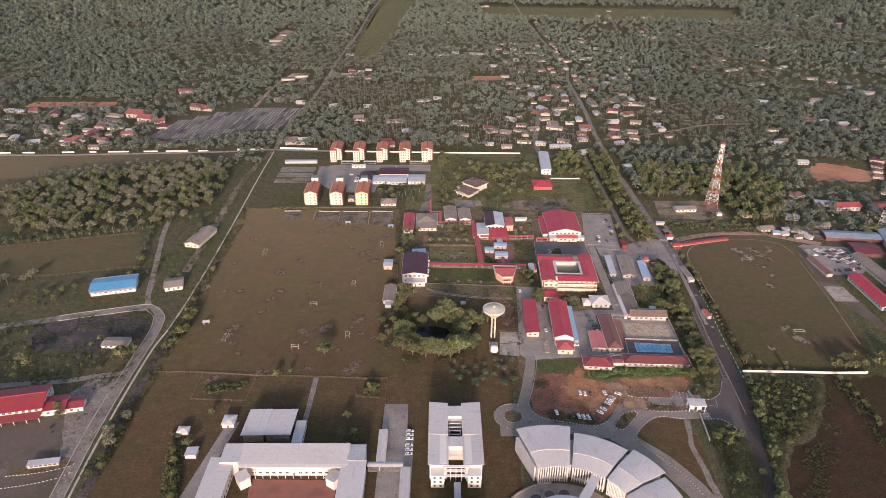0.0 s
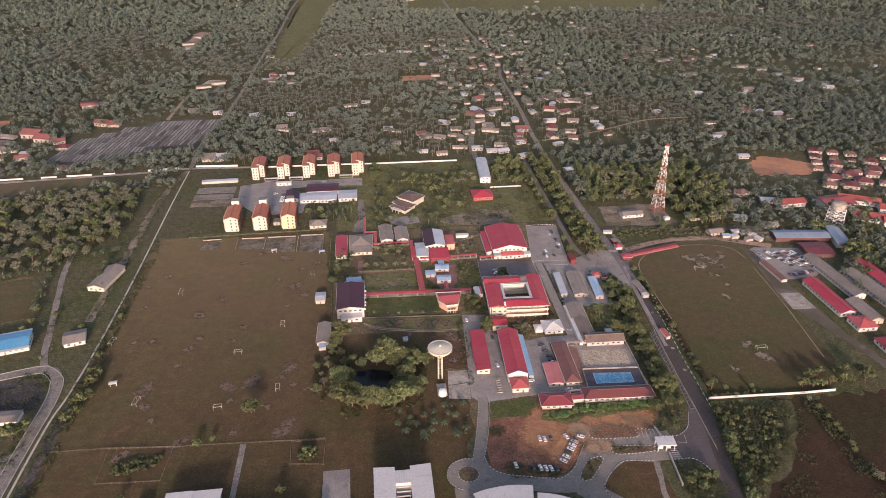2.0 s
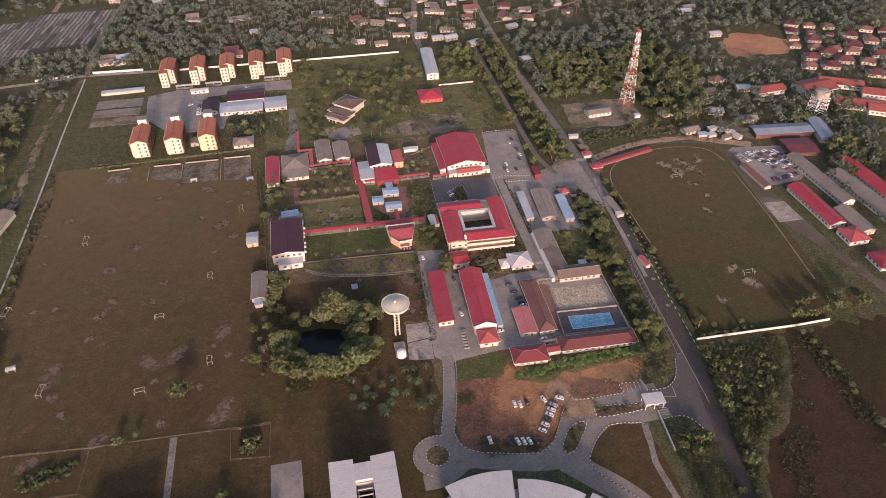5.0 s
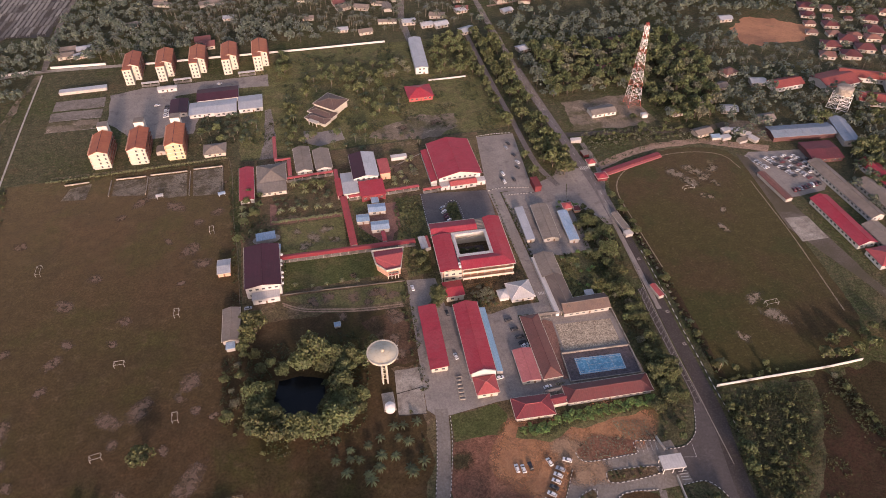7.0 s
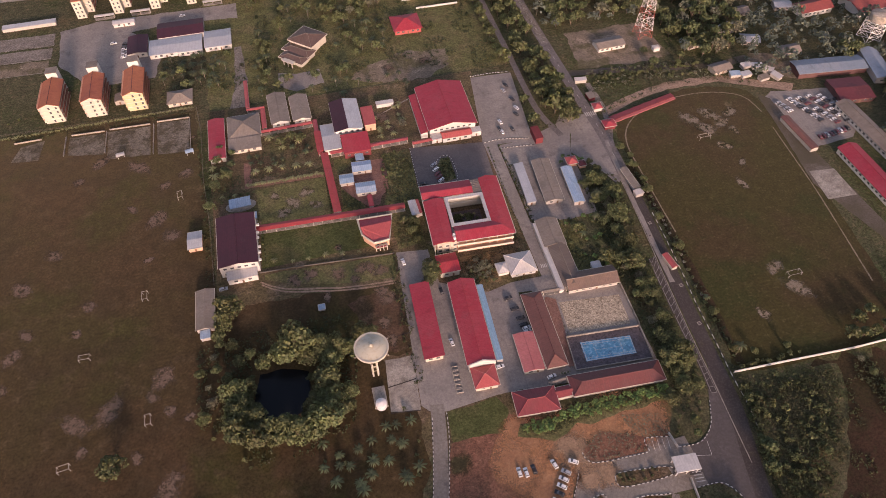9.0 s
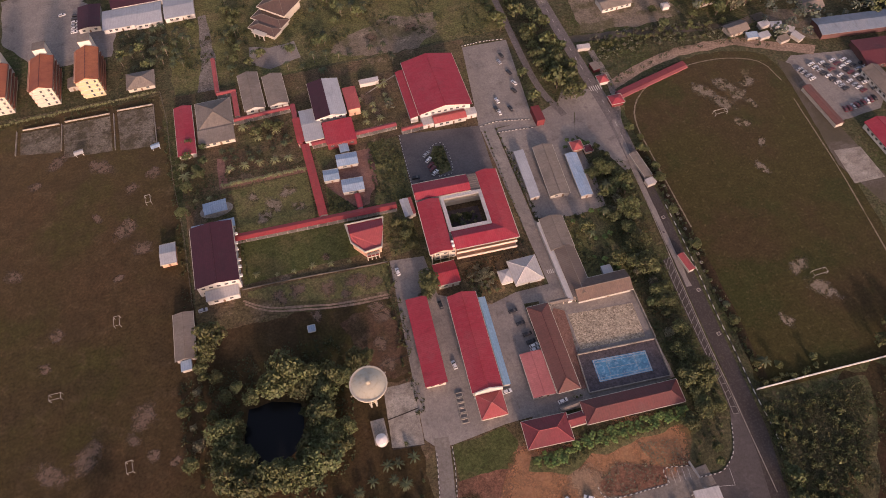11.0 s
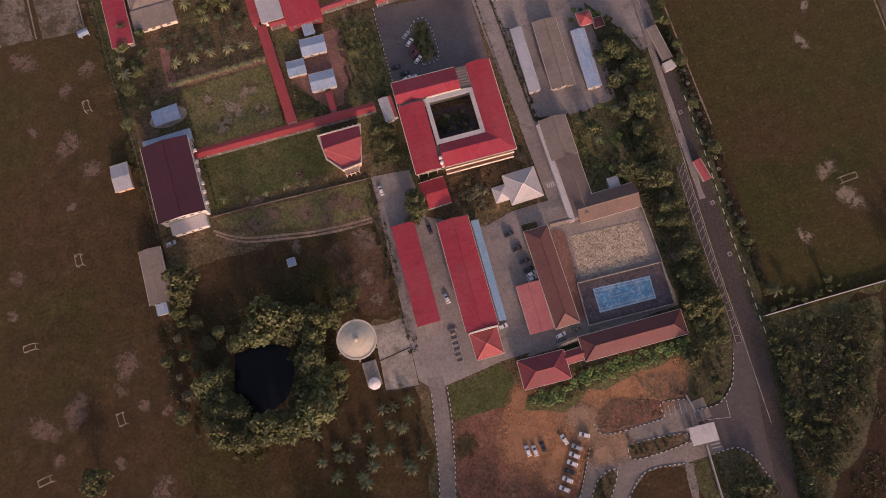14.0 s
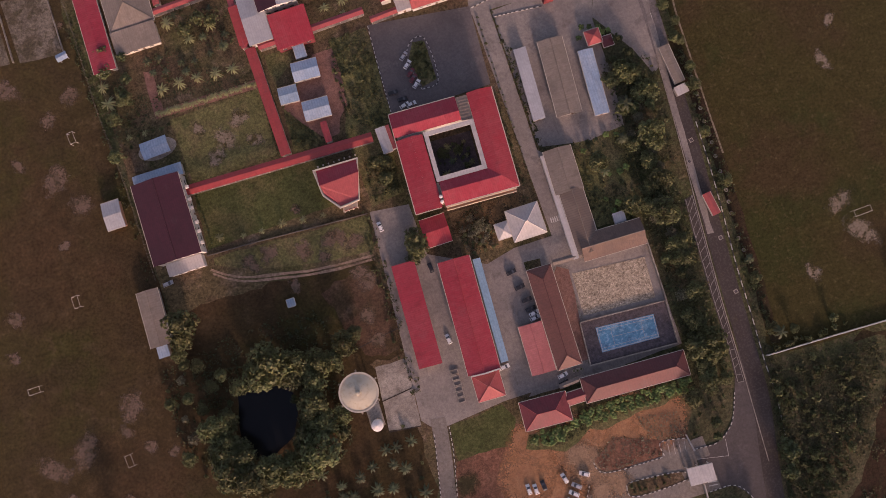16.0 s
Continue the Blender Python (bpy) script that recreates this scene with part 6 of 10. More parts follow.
M_burnt = material("burnt_dark_ground", (0.072, 0.062, 0.060), .95, patches=((.03, .45, .62, (0.050, 0.044, 0.042), .85), (.09, .54, .66, (0.13, 0.10, 0.085), .7), (.05, .58, .68, (0.060, 0.060, 0.030), .7)), grain=((.8, .46, .64, (0.11, 0.09, 0.08), .5),), bump=.3, spec=.1, fleck=.35)
sheet("burnt_plot", [(-284, 431), (-261, 433), (-228, 438), (-216, 428), (-212, 406), (-236, 388), (-284, 394), (-300, 412)], .03, M_burnt, "burnt dark plot inside the lane bend", "ground", soft=2)
sheet("yard_apron", [(-229, 358), (-206, 363), (-203, 330), (-203, 290), (-216, 292), (-226, 318), (-236, 345)], .05, M_gravel, "pale worn apron of the hall yard", "yard", soft=1)
ribbon("hall_lane", [(-206, 367), (-226, 363), (-245, 358), (-278, 354), (-320, 349)], 5, .06, M_gravel, "grey lane passing behind the red hall", wobble=.5)
ribbon("ditch", [(-193, 410), (-194, 360), (-193.5, 322), (-191, 285), (-189, 250)], 5, .04, M_burnt, "dark weedy ditch beside the drain", "ditch", wobble=1.2)
for off, pts in ((3.7, WEST[1:9]), (-3.7, WEST[1:9])):
    ln = smooth_line(pts, 6.0)
    out = []
    for i, (x, y) in enumerate(ln):
        d = (Vector(ln[min(i + 1, len(ln) - 1)]) - Vector(ln[max(i - 1, 0)])).normalized()
        out.append((x - d.y * off, y + d.x * off))
    tagged(drain_line("lane_kerb", out[::2], .45, "pale concrete kerb of the curving lane"), category="kerb")
root = bpy.data.objects["red_hall"]
bm = bmesh.new()
slab(bm, [(-28.4, -17.0, 3.3), (28.2, -17.0, 3.3), (28.2, -11.4, 4.3), (-28.4, -11.4, 4.3)], .2)
part("awning", bm, M_dullred, root, "low dull red awning along the front")
for i in range(9):
    bm = bmesh.new()
    box(bm, -28 + i * 6.9, -16.7, 0, -27.7 + i * 6.9, -16.4, 3.1)
    part("awning_post", bm, M_white, root)
for i in range(8):
    bm = bmesh.new()
    box(bm, -27 + i * 6.9, -10.62, 4.5, -21.2 + i * 6.9, -10.4, 6.2)
    part("wall_panel", bm, M_steelwhite, root, "white upper wall panel")
R("bus_garage", "long low white-fronted shelter on a kerbed island", -229, 283.4, -213, 287, 2.4, "sy", .3, M_greymetal, M_wallgrey, windows="S", doors="", over=.4, category="shelter", rz=10, pitch_w=2.4)
sheet("yard_island", [(-238, 277), (-231, 284.6), (-212, 288.6), (-205, 287.4), (-207, 284), (-222, 279.4)], .1, M_lawn, "planted island in the hall yard", "island", soft=.2)
kerb("kerb", [(-238, 276.6), (-222, 279), (-207, 283.8), (-204.6, 287)], "black and white painted kerb of the hall yard")
kerb("kerb", [(-236, 268), (-222, 271), (-208, 276), (-203, 281)], "black and white painted kerb of the hall yard")

# ---- white campus ----
def campus_h_block():
    root = thing("lecture_block", "white lecture block with twin long roofs and an open middle", "campus block", 7.4, 299)
    TAKEN.append((-10, 270, 26, 326))
    for s in (-1, 1):
        bm = bmesh.new()
        box(bm, s * 9.6 - 4.6, -24, 0, s * 9.6 + 4.6, 24, 11.4)
        part("wall", bm, M_white, root)
        for a, b, z in ((-2, 24.8, 12.4), (-25, -1.6, 12.0)):
            bm = bmesh.new()
            slab(bm, [(s * 4.0, a, z - .9), (s * 15.2, a, z - .2), (s * 15.2, b, z - .2), (s * 4.0, b, z - .9)][:: s], .3)
            part("roof", bm, M_whiteroof_y, root)
        bm = bmesh.new()
        box(bm, s * 9.9 - 3.6, -30, 0, s * 9.9 + 3.6, -24.02, 8.6)
        part("front_block", bm, M_white, root)
        for st in range(3):
            for i in range(9):
                shared("window", WIN, root, pose(s * 14.2, -21 + i * 5.2, st * 3.7 + 1.2, 0, 0, 90 * s))
            for u in (-1.6, 1.6):
                shared("window", WIN_TALL, root, pose(s * 9.9 + u, -30, st * 2.8 + .7))
    for y0, y1, z in ((14, 22, 11.0), (-10, -3, 10.4)):
        bm = bmesh.new()
        box(bm, -4.9, y0, 0, 4.9, y1, z)
        part("bridge_wall", bm, M_white, root)
        bm = bmesh.new()
        box(bm, -4.85, y0 - .4, z, 4.85, y1 + .4, z + .3)
        part("bridge_roof", bm, M_whiteroof, root)
    bm = bmesh.new()
    for i in range(6):
        for x in (-3.2, 3.2):
            box(bm, x - .25, -2 + i * 3, 0, x + .25, -1.5 + i * 3, 9)
        box(bm, -3.2, -2 + i * 3, 8.4, 3.2, -1.6 + i * 3, 8.9)
    part("court_frame", bm, M_white, root)
    bm = bmesh.new()
    for z in (3.6, 7.2, 10.2):
        box(bm, -7.5, -26, z, 7.5, -24.1, z + .3)
        for x in (-6, -3, 0, 3, 6):
            box(bm, x - .15, -25.9, z - 3.4 if z < 4 else z - 3.3, x + .15, -25.6, z)
    part("entrance_frame", bm, M_steelwhite, root)


campus_h_block()
bm = bmesh.new()
root = thing("link_bridge", "covered link to a round hall", "walkway", 8, 262)
box(bm, -1.8, -12, 3.6, 1.8, 7, 4.0)
for y in (-10, -2, 6):
    box(bm, -1.4, y - .2, 0, -1.0, y + .2, 3.6)
    box(bm, 1.0, y - .2, 0, 1.4, y + .2, 3.6)
part("deck", bm, M_greymetal, root)
root = thing("round_hall", "round hall with a pale ring roof", "hall", 8, 236)
bm = bmesh.new()
lathe(bm, [(13, 0), (13, 7.5)], 40)
part("wall", bm, M_white, root)
bm = bmesh.new()
lathe(bm, [(15.5, 7.5), (15.5, 7.9), (10, 9.0), (5, 9.6), (.3, 9.9)], 40)
part("roof", bm, M_whiteroof, root)


def fan_building():
    cx, cy = 62.0, 238.0
    root = thing("fan_building", "white fan-shaped campus building with curved roof wings", "campus building", cx, cy)
    TAKEN.append((34, 232, 130, 308))
    def arc(r, a0, a1, n=10):
        return [(r * math.cos(radians(a0 + (a1 - a0) * i / n)), r * math.sin(radians(a0 + (a1 - a0) * i / n))) for i in range(n + 1)]
    for a0, a1, r0, r1, hz in ((80, 107.5, 35, 66, 13), (49.5, 78, 36, 62, 12.4), (28.5, 47.5, 36, 64, 12.8), (6, 27, 36, 62, 12), (-20, 4, 36, 62, 12)):
        bm = bmesh.new()
        prism(bm, arc(r1 - 2, a0 + 1, a1 - 1) + arc(r0 + 2, a1 - 1, a0 + 1), 0, hz - 1.6)
        part("wall", bm, M_white, root)
        mid = r0 + (r1 - r0) * .36
        for (ra, za), (rb, zb), nm in (((mid, hz + .2), (r1, hz - .6), "outer_roof"), ((r0, hz - 1.5), (mid + .6, hz - .3), "inner_roof")):
            bm = bmesh.new()
            n = 10
            A = [(*p, za - .5 * abs(2 * i / n - 1) ** 2) for i, p in enumerate(arc(ra, a0, a1, n))]
            B = [(*p, zb - .5 * abs(2 * i / n - 1) ** 2) for i, p in enumerate(arc(rb, a0, a1, n))]
            rings = [[bm.verts.new((x, y, z - t)) for x, y, z in line_] for line_, t in ((A, 0), (B, 0), (B, .35), (A, .35))]
            for k in range(4):
                p, q = rings[k], rings[(k + 1) % 4]
                for i in range(n):
                    bm.faces.new((p[i], q[i], q[i + 1], p[i + 1]))
            for i in (0, n):
                bm.faces.new([r_[i] for r_ in rings])
            bmesh.ops.recalc_face_normals(bm, faces=bm.faces)
            part(nm, bm, M_whiteroof, root)
        for x, y in arc(r0 + .8, a0 + 1, a1 - 1, 12):
            bm = bmesh.new()
            rod(bm, (x, y, 0), (x, y, hz - 1.7), .35, sides=8)
            part("column", bm, M_white, root)
        bm = bmesh.new()
        prism(bm, arc(r1 - 1.97, a0 + 2, a1 - 2) + arc(r1 - 2.3, a1 - 2, a0 + 2), 5.2, 7.0)
        prism(bm, arc(r0 + 2.3, a0 + 2, a1 - 2) + arc(r0 + 1.95, a1 - 2, a0 + 2), 2, 9)
        part("window_band", bm, M_glass, root)
        bm = bmesh.new()
        prism(bm, arc(r1 - 4, a1 + .2, a1 + 1.6, 3) + arc(r0 + 3, a1 + 1.6, a1 + .2, 3), 0, hz - 3)
        part("stair_link", bm, M_greymetal, root)
    bm = bmesh.new()
    prism(bm, arc(34, -40, 150, 40) + arc(20, 150, -40, 40), .02, .09)
    part("court_paving", bm, M_asphalt, root)
    bm = bmesh.new()
    prism(bm, arc(34.8, 95, 165, 20) + arc(34.0, 165, 95, 20), 0, .8)
    part("low_wall", bm, M_concrete, root)
    for a in (118, 101, 84):
        bm = bmesh.new()
        x, y = 26.5 * math.cos(radians(a)), 26.5 * math.sin(radians(a))
        ringo = [(x + 3.3 * math.cos(b), y + 3.3 * math.sin(b)) for b in (2 * math.pi * i / 24 for i in range(24))]
        prism(bm, ringo, .05, .5)
        part("planter", bm, M_concrete, root)
        bm = bmesh.new()
        prism(bm, [(x + (p - x) * .82, y + (q - y) * .82) for p, q in ringo], .5, .62)
        part("planter_soil", bm, M_courtdark, root)
    bm = bmesh.new()
    lathe(bm, [(17, 0), (17, 7.5)], 48)
    part("rotunda_wall", bm, M_white, root)
    bm = bmesh.new()
    lathe(bm, [(19, 7.5), (19, 7.9), (12, 9.6), (6, 10.5), (.4, 11)], 48)
    part("rotunda_roof", bm, M_whiteroof, root, smooth=False)
    bm = bmesh.new()
    a = radians(57)
    for r in (20, 26, 32):
        rod(bm, (r * math.cos(a), r * math.sin(a), 0), (r * math.cos(a), r * math.sin(a), 7.4), .4, sides=8)
    slab(bm, [(19 * math.cos(a) + 2, 19 * math.sin(a) - 1.4, 8), (37 * math.cos(a) + 2, 37 * math.sin(a) - 1.4, 9), (37 * math.cos(a) - 2, 37 * math.sin(a) + 1.4, 9), (19 * math.cos(a) - 2, 19 * math.sin(a) + 1.4, 8)], .4)
    part("bridge", bm, M_greymetal, root)


fan_building()
# dark wall colour stands in for the shaded open sides under these roofs
R("campus_hall", "white campus hall with a single sloping roof", -114.6, 303.0, -103.0, 323.0, 6.0, "sx", .8, M_whiteroof, M_fence, windows="SE", over=1.1, rz=-2)
R("campus_hall", "white campus hall with a single sloping roof", -101.6, 303.0, -87.8, 322.5, 6.4, "sx", .8, M_whiteroof, M_fence, windows="SE", over=1.1, rz=-2)
R("campus_lobby", "small white flat-roofed lobby", -86.0, 298, -80.5, 316, 4.2, "flat", .3, M_whiteroof_y, M_white, windows="E", over=.2)
R("campus_block", "long white campus block with galleries", -110.0, 277.5, -52.0, 291.0, 9.0, "sy", 1.0, M_whiteroof_y, M_white, storeys=2, windows="SN", over=.8, verandah="S")
R("campus_wing", "long two-storey white campus wing", -126.0, 225, -114.2, 282.0, 8.6, "sx", -.8, M_whiteroof, M_white, storeys=2, windows="EW", over=.6, rz=0)
R("campus_wing", "long two-storey white campus wing", -54.4, 225, -41.6, 279.0, 8.6, "sx", .8, M_whiteroof, M_white, storeys=2, windows="EW", over=.6)
R("campus_stair", "white corner stair of the campus", -120.5, 278, -110.6, 291.5, 9.4, "flat", .3, M_whiteroof_y, M_white, windows="N", over=.3)
R("campus_stair", "white corner stair of the campus", -51.5, 279.6, -42.5, 291.0, 9.2, "flat", .3, M_greymetal, M_white, windows="N", over=.3)
for x, rz in ((-107, 35), (-58, -35)):
    R("campus_porch", "small angled white porch", x - 3, 268, x + 3, 275, 6, "sx", .5, M_whiteroof, M_white, windows="", over=.4, rz=rz)
walkway("white covered campus walkway", -36.6, 284, -31.6, 309, 4.0, M_whiteroof)
walkway("white covered campus walkway", -41, 280.2, -21.5, 283.6, 4.0, M_whiteroof_y)
walkway("white covered campus walkway", -22.6, 225, -17.4, 279.6, 4.0, M_whiteroof)
R("guard_post", "white pyramid-roofed guard post", -130.5, 314.5, -123.6, 322.5, 3.0, "hip", 1.2, M_whiteroof, M_white, windows="S", over=.5, category="hut")
R("garden_hut", "small white-roofed garden hut", -155, 308.5, -149, 313, 2.6, "hip", .8, M_whiteroof, M_white, windows="", over=.5, category="hut")
R("garden_hut", "small low pale-roofed hut", -144.5, 290, -138.5, 296, 2.6, "sx", .5, M_greymetal, M_white, windows="", over=.4, category="hut")
root = thing("gate_canopy", "white flat canopy over the campus gate", "gate", 157, 332.1, 0, -4)
TAKEN.append((151, 328, 163, 336))
bm = bmesh.new()
box(bm, -5.4, -3.6, 4.6, 5.4, 3.6, 5.2)
bmesh.ops.bevel(bm, geom=bm.edges[:], offset=.08, segments=1, affect="EDGES")
part("roof", bm, M_whiteroof, root)
for x in (-4.6, 0, 4.6):
    for y in (-2.9, 2.9):
        bm = bmesh.new()
        rod(bm, (x, y, 0), (x, y, 4.62), .24, sides=10)
        part("column", bm, M_white, root)
for x in (-2.2, 2.2):
    bm = bmesh.new()
    box(bm, x - 1.1, -.9, .02, x + 1.1, .9, 2.6)
    part("guard_booth", bm, M_white, root, "white guard booth under the canopy")

# fenced garden plots and pond cage on the campus grass
def fence(label, pts, h=1.2, m=M_fence, gap=4.0, closed=False):
    root = thing("fence", label, "fence", *pts[0])
    ox, oy = pts[0]
    ln = list(pts) + ([pts[0]] if closed else [])
    rail, posts = bmesh.new(), bmesh.new()
    for a, b in zip(ln, ln[1:]):
        L = math.dist(a, b)
        n = max(1, int(L / gap))
        for i in range(n):
            x, y = a[0] + (b[0] - a[0]) * i / n - ox, a[1] + (b[1] - a[1]) * i / n - oy
            box(posts, x - .08, y - .08, 0, x + .08, y + .08, h)
        for z in (h - .12, h * .5):
            rod(rail, (a[0] - ox, a[1] - oy, z), (b[0] - ox, b[1] - oy, z), .05, sides=4)
    tagged(part("fence_post", posts, m, root), kind="stuff")
    tagged(part("rail", rail, m, root), kind="stuff")
    return root


def wall_run(label, pts, h, t, m, name="boundary_wall"):
    root = thing(name, label, "wall", *pts[0])
    ox, oy = pts[0]
    for a, b in zip(pts, pts[1:]):
        d = (Vector(b) - Vector(a)).normalized()
        n = Vector((-d.y, d.x)) * t / 2
        bm = bmesh.new()
        q = [Vector(a) - n, Vector(b) - n, Vector(b) + n, Vector(a) + n]
        prism(bm, [(p.x - ox, p.y - oy) for p in q], 0, h)
        part("wall_panel", bm, m, root)
        bm = bmesh.new()
        prism(bm, [(p.x - ox + (1 if k in (2, 3) else -1) * n.x * .3, p.y - oy + (1 if k in (2, 3) else -1) * n.y * .3) for k, p in enumerate(q)], h + .004, h + .14)
        part("coping", bm, m, root)
    return root


fence("low concrete post fence round a garden plot", [(-157.7, 366), (-121.5, 363.5), (-123, 338.5), (-157.3, 340)], closed=True)
fence("low concrete post fence round a small pond cage", [(-54.8, 359.6), (-35.2, 359.8), (-35.7, 340.5), (-54.1, 342.6)], closed=True, h=1.5)
fence("post fence along the playing field", [(-190, 367), (-158, 366.6), (-121, 363.6), (-90, 362.6), (-55, 361), (-35, 360.8)])
fence("mesh fence between field and hostels", [(-164, 629), (-120, 628), (-80, 628), (-43, 627.5), (-40.5, 603), (-40, 560), (-37, 520), (-36, 478)], h=2.0)
fence("post fence round a fenced field", [(-400, 541), (-376, 547), (-330, 559), (-280, 571)], h=1.4)
fence("post fence round a fenced field", [(-340, 490), (-320, 493), (-258, 508)], h=1.4)
wall_run("white boundary wall beyond the pitch", [(200.2, 368.4), (225, 367.8), (262, 366.6), (283, 367)], 1.6, .3, M_white)
wall_run("long white boundary wall before the wood", [(-128, 790.5), (-60, 789), (0, 786.5), (95, 785)], 1.6, .4, M_white)
for x0, x1 in ((-600, -580), (-560, -546), (-534, -512), (-498, -484), (-452, -438), (-420, -412), (-398, -374), (-356, -340), (-330, -304), (-292, -280)):
    wall_run("low white roadside wall", [(x0, 784 + (x0 + 450) * .04), (x1, 784 + (x1 + 450) * .04)], 1.5, .6, M_white)
wall_run("low white roadside wall", [(-246, 794.5), (-212, 798)], 1.8, .8, M_white)
wall_run("low white roadside wall", [(-196, 801), (-150, 798)], 1.8, .8, M_white)
wall_run("pale rendered gate wall", [(157.2, 348), (158.4, 340.6)], 1.6, .35, M_wallgrey)
wall_run("pale rendered gate wall", [(157.7, 327), (155.9, 304)], 1.6, .35, M_wallgrey)
wall_run("pale garden wall behind the meadow", [(120, 706), (152, 706)], 1.2, .5, M_white)
wall_run("low red spectator terrace wall", [(212.2, 550.6), (236, 556.8), (261, 563.2)], 1.5, 3.0, M_dullred, "terrace")
wall_run("pale faded front step of the terrace", [(212.6, 548), (236.4, 554.2), (261.6, 560.8)], .7, 1.6, M_salmon, "terrace")
for a, b in (((-123, 601), (-123, 619)), ((-98.5, 598), (-98.5, 618)), ((-69.5, 590), (-69.8, 618)), ((-154, 620), (-138, 620.5)), ((-120, 619.5), (-100, 619)), ((-97, 619.5), (-72, 619)), ((-68, 620), (-48, 619.5)), ((-47, 588), (-47.5, 619))):
    wall_run("low pale wall beside a game court", [a, b], .9, .3, M_concrete, "court_wall")
wall_run("low dark stained boundary wall", [(-12.5, 481.6), (3.9, 481.1), (30.2, 479.4), (59, 477.6)], .7, .3, material("dark_stained_wall", (0.105, 0.090, 0.076), .9, grain=((.8, .45, .65, (0.17, 0.145, 0.12), .5),)))

# hard court and gravel yard
sheet("gravel_yard", [(134, 426), (165.5, 423.4), (164.3, 405.6), (133, 407.6)], .06, M_sand, "flat pale gravel yard", "yard")
sheet("court_floor", [(130.6, 405.2), (167.4, 403), (166.6, 385), (129.3, 387.2)], .06, M_courtdark, "dark floor round the blue court", "court")
sheet("tennis_court", [(136.0, 401.3), (161.2, 399.2), (160.4, 389.2), (135.4, 390.6)], .066, M_court, "faded blue tennis court", "court")
sheet("paved_strip", [(126.5, 431), (133, 430), (132.5, 408), (129.5, 387.5), (126.5, 389)], .055, M_gravel, "grey speckled paved strip", "path")
bm = bmesh.new()
def line_strip(bm, a, b, w, z):
    d = (Vector(b) - Vector(a)).normalized()
    n = Vector((-d.y, d.x)) * w / 2
    bm.faces.new([bm.verts.new((p.x, p.y, z)) for p in (Vector(a) - n, Vector(b) - n, Vector(b) + n, Vector(a) + n)])


CT = [(136.4, 400.9), (160.8, 398.8), (160.1, 389.6), (135.9, 391.0)]
for a, b in zip(CT, CT[1:] + CT[:1]):
    line_strip(bm, a, b, .3, .157)
def lerp2(a, b, t):
    return (a[0] + (b[0] - a[0]) * t, a[1] + (b[1] - a[1]) * t)


for t in (.125, .875):
    line_strip(bm, lerp2(CT[0], CT[3], t), lerp2(CT[1], CT[2], t), .16, .158)
for t in (.23, .77):
    line_strip(bm, lerp2(lerp2(CT[0], CT[3], .125), lerp2(CT[1], CT[2], .125), t), lerp2(lerp2(CT[0], CT[3], .875), lerp2(CT[1], CT[2], .875), t), .16, .159)
line_strip(bm, lerp2(lerp2(CT[0], CT[3], .5), lerp2(CT[1], CT[2], .5), .23), lerp2(lerp2(CT[0], CT[3], .5), lerp2(CT[1], CT[2], .5), .77), .16, .160)
tagged(part("court_lines", bm, M_paint), "white painted court lines", "marking", kind="structure")
wall_run("pale wall round the hard court", [(130.4, 405.4), (167.7, 403.1), (166.8, 384.7), (128.9, 387.0), (130.4, 405.4)], 1.2, .35, M_concrete, "court_wall")
wall_run("pale wall beside the gravel yard", [(168, 403.5), (168.5, 430)], 1.5, .35, M_concrete)

# ---- water tower, tank, mast ----
root = thing("water_tower", "cream mushroom-shaped concrete water tower", "water tower", 36.6, 408.4)
TAKEN.append((28, 396, 46, 414))
for sx, sy in ((-1, -1), (1, -1), (1, 1), (-1, 1)):
    bm = bmesh.new()
    rod(bm, (sx * 1.15, sy * 1.15, 0), (sx * .95, sy * .95, 16.9), .42, .38, sides=10)
    part("column", bm, M_tower, root)
for z in (4.2, 8.4, 12.6):
    bm = bmesh.new()
    for a, b in (((-1, -1), (1, -1)), ((1, -1), (1, 1)), ((1, 1), (-1, 1)), ((-1, 1), (-1, -1))):
        rod(bm, (a[0] * 1.08, a[1] * 1.08, z), (b[0] * 1.08, b[1] * 1.08, z), .2, sides=6)
    part("tie_beam", bm, M_tower, root)
bm = bmesh.new()
lathe(bm, [(1.4, 16.3), (2.2, 17.2), (7.5, 22.4), (7.7, 22.8), (7.7, 23.6), (7.3, 23.9), (3.5, 24.9), (.5, 25.4)], 40)
tank = part("tank", bm, M_tower, root, smooth=False)
bm = bmesh.new()
bm.free()
for i in range(6):
    a = radians(22 + 60 * i)
    c, s = math.cos(a), math.sin(a)
    bm = bmesh.new()
    rod(bm, (7.5 * c, 7.5 * s, 23), (8.7 * c, 8.7 * s, 23.2), .34, sides=6)
    part("overflow_spout", bm, M_concrete, tank)
bm = bmesh.new()
ring_in, ring_out = [[(r * math.cos(2 * math.pi * i / 40), r * math.sin(2 * math.pi * i / 40)) for i in range(40)] for r in (7.25, 7.85)]
lo_in, lo_out, hi_in, hi_out = [[bm.verts.new((x, y, z)) for x, y in ring] for z, ring in ((23.5, ring_in), (23.5, ring_out), (24.15, ring_in), (24.15, ring_out))]
for i in range(40):
    j = (i + 1) % 40
    for f in ((hi_in[i], hi_out[i], hi_out[j], hi_in[j]), (lo_out[i], lo_out[j], hi_out[j], hi_out[i]), (lo_in[j], lo_in[i], hi_in[i], hi_in[j]), (lo_in[i], lo_in[j], lo_out[j], lo_out[i])):
        bm.faces.new(f)
part("rim", bm, M_cream, tank, "pale raised rim of the tank")
bm = bmesh.new()
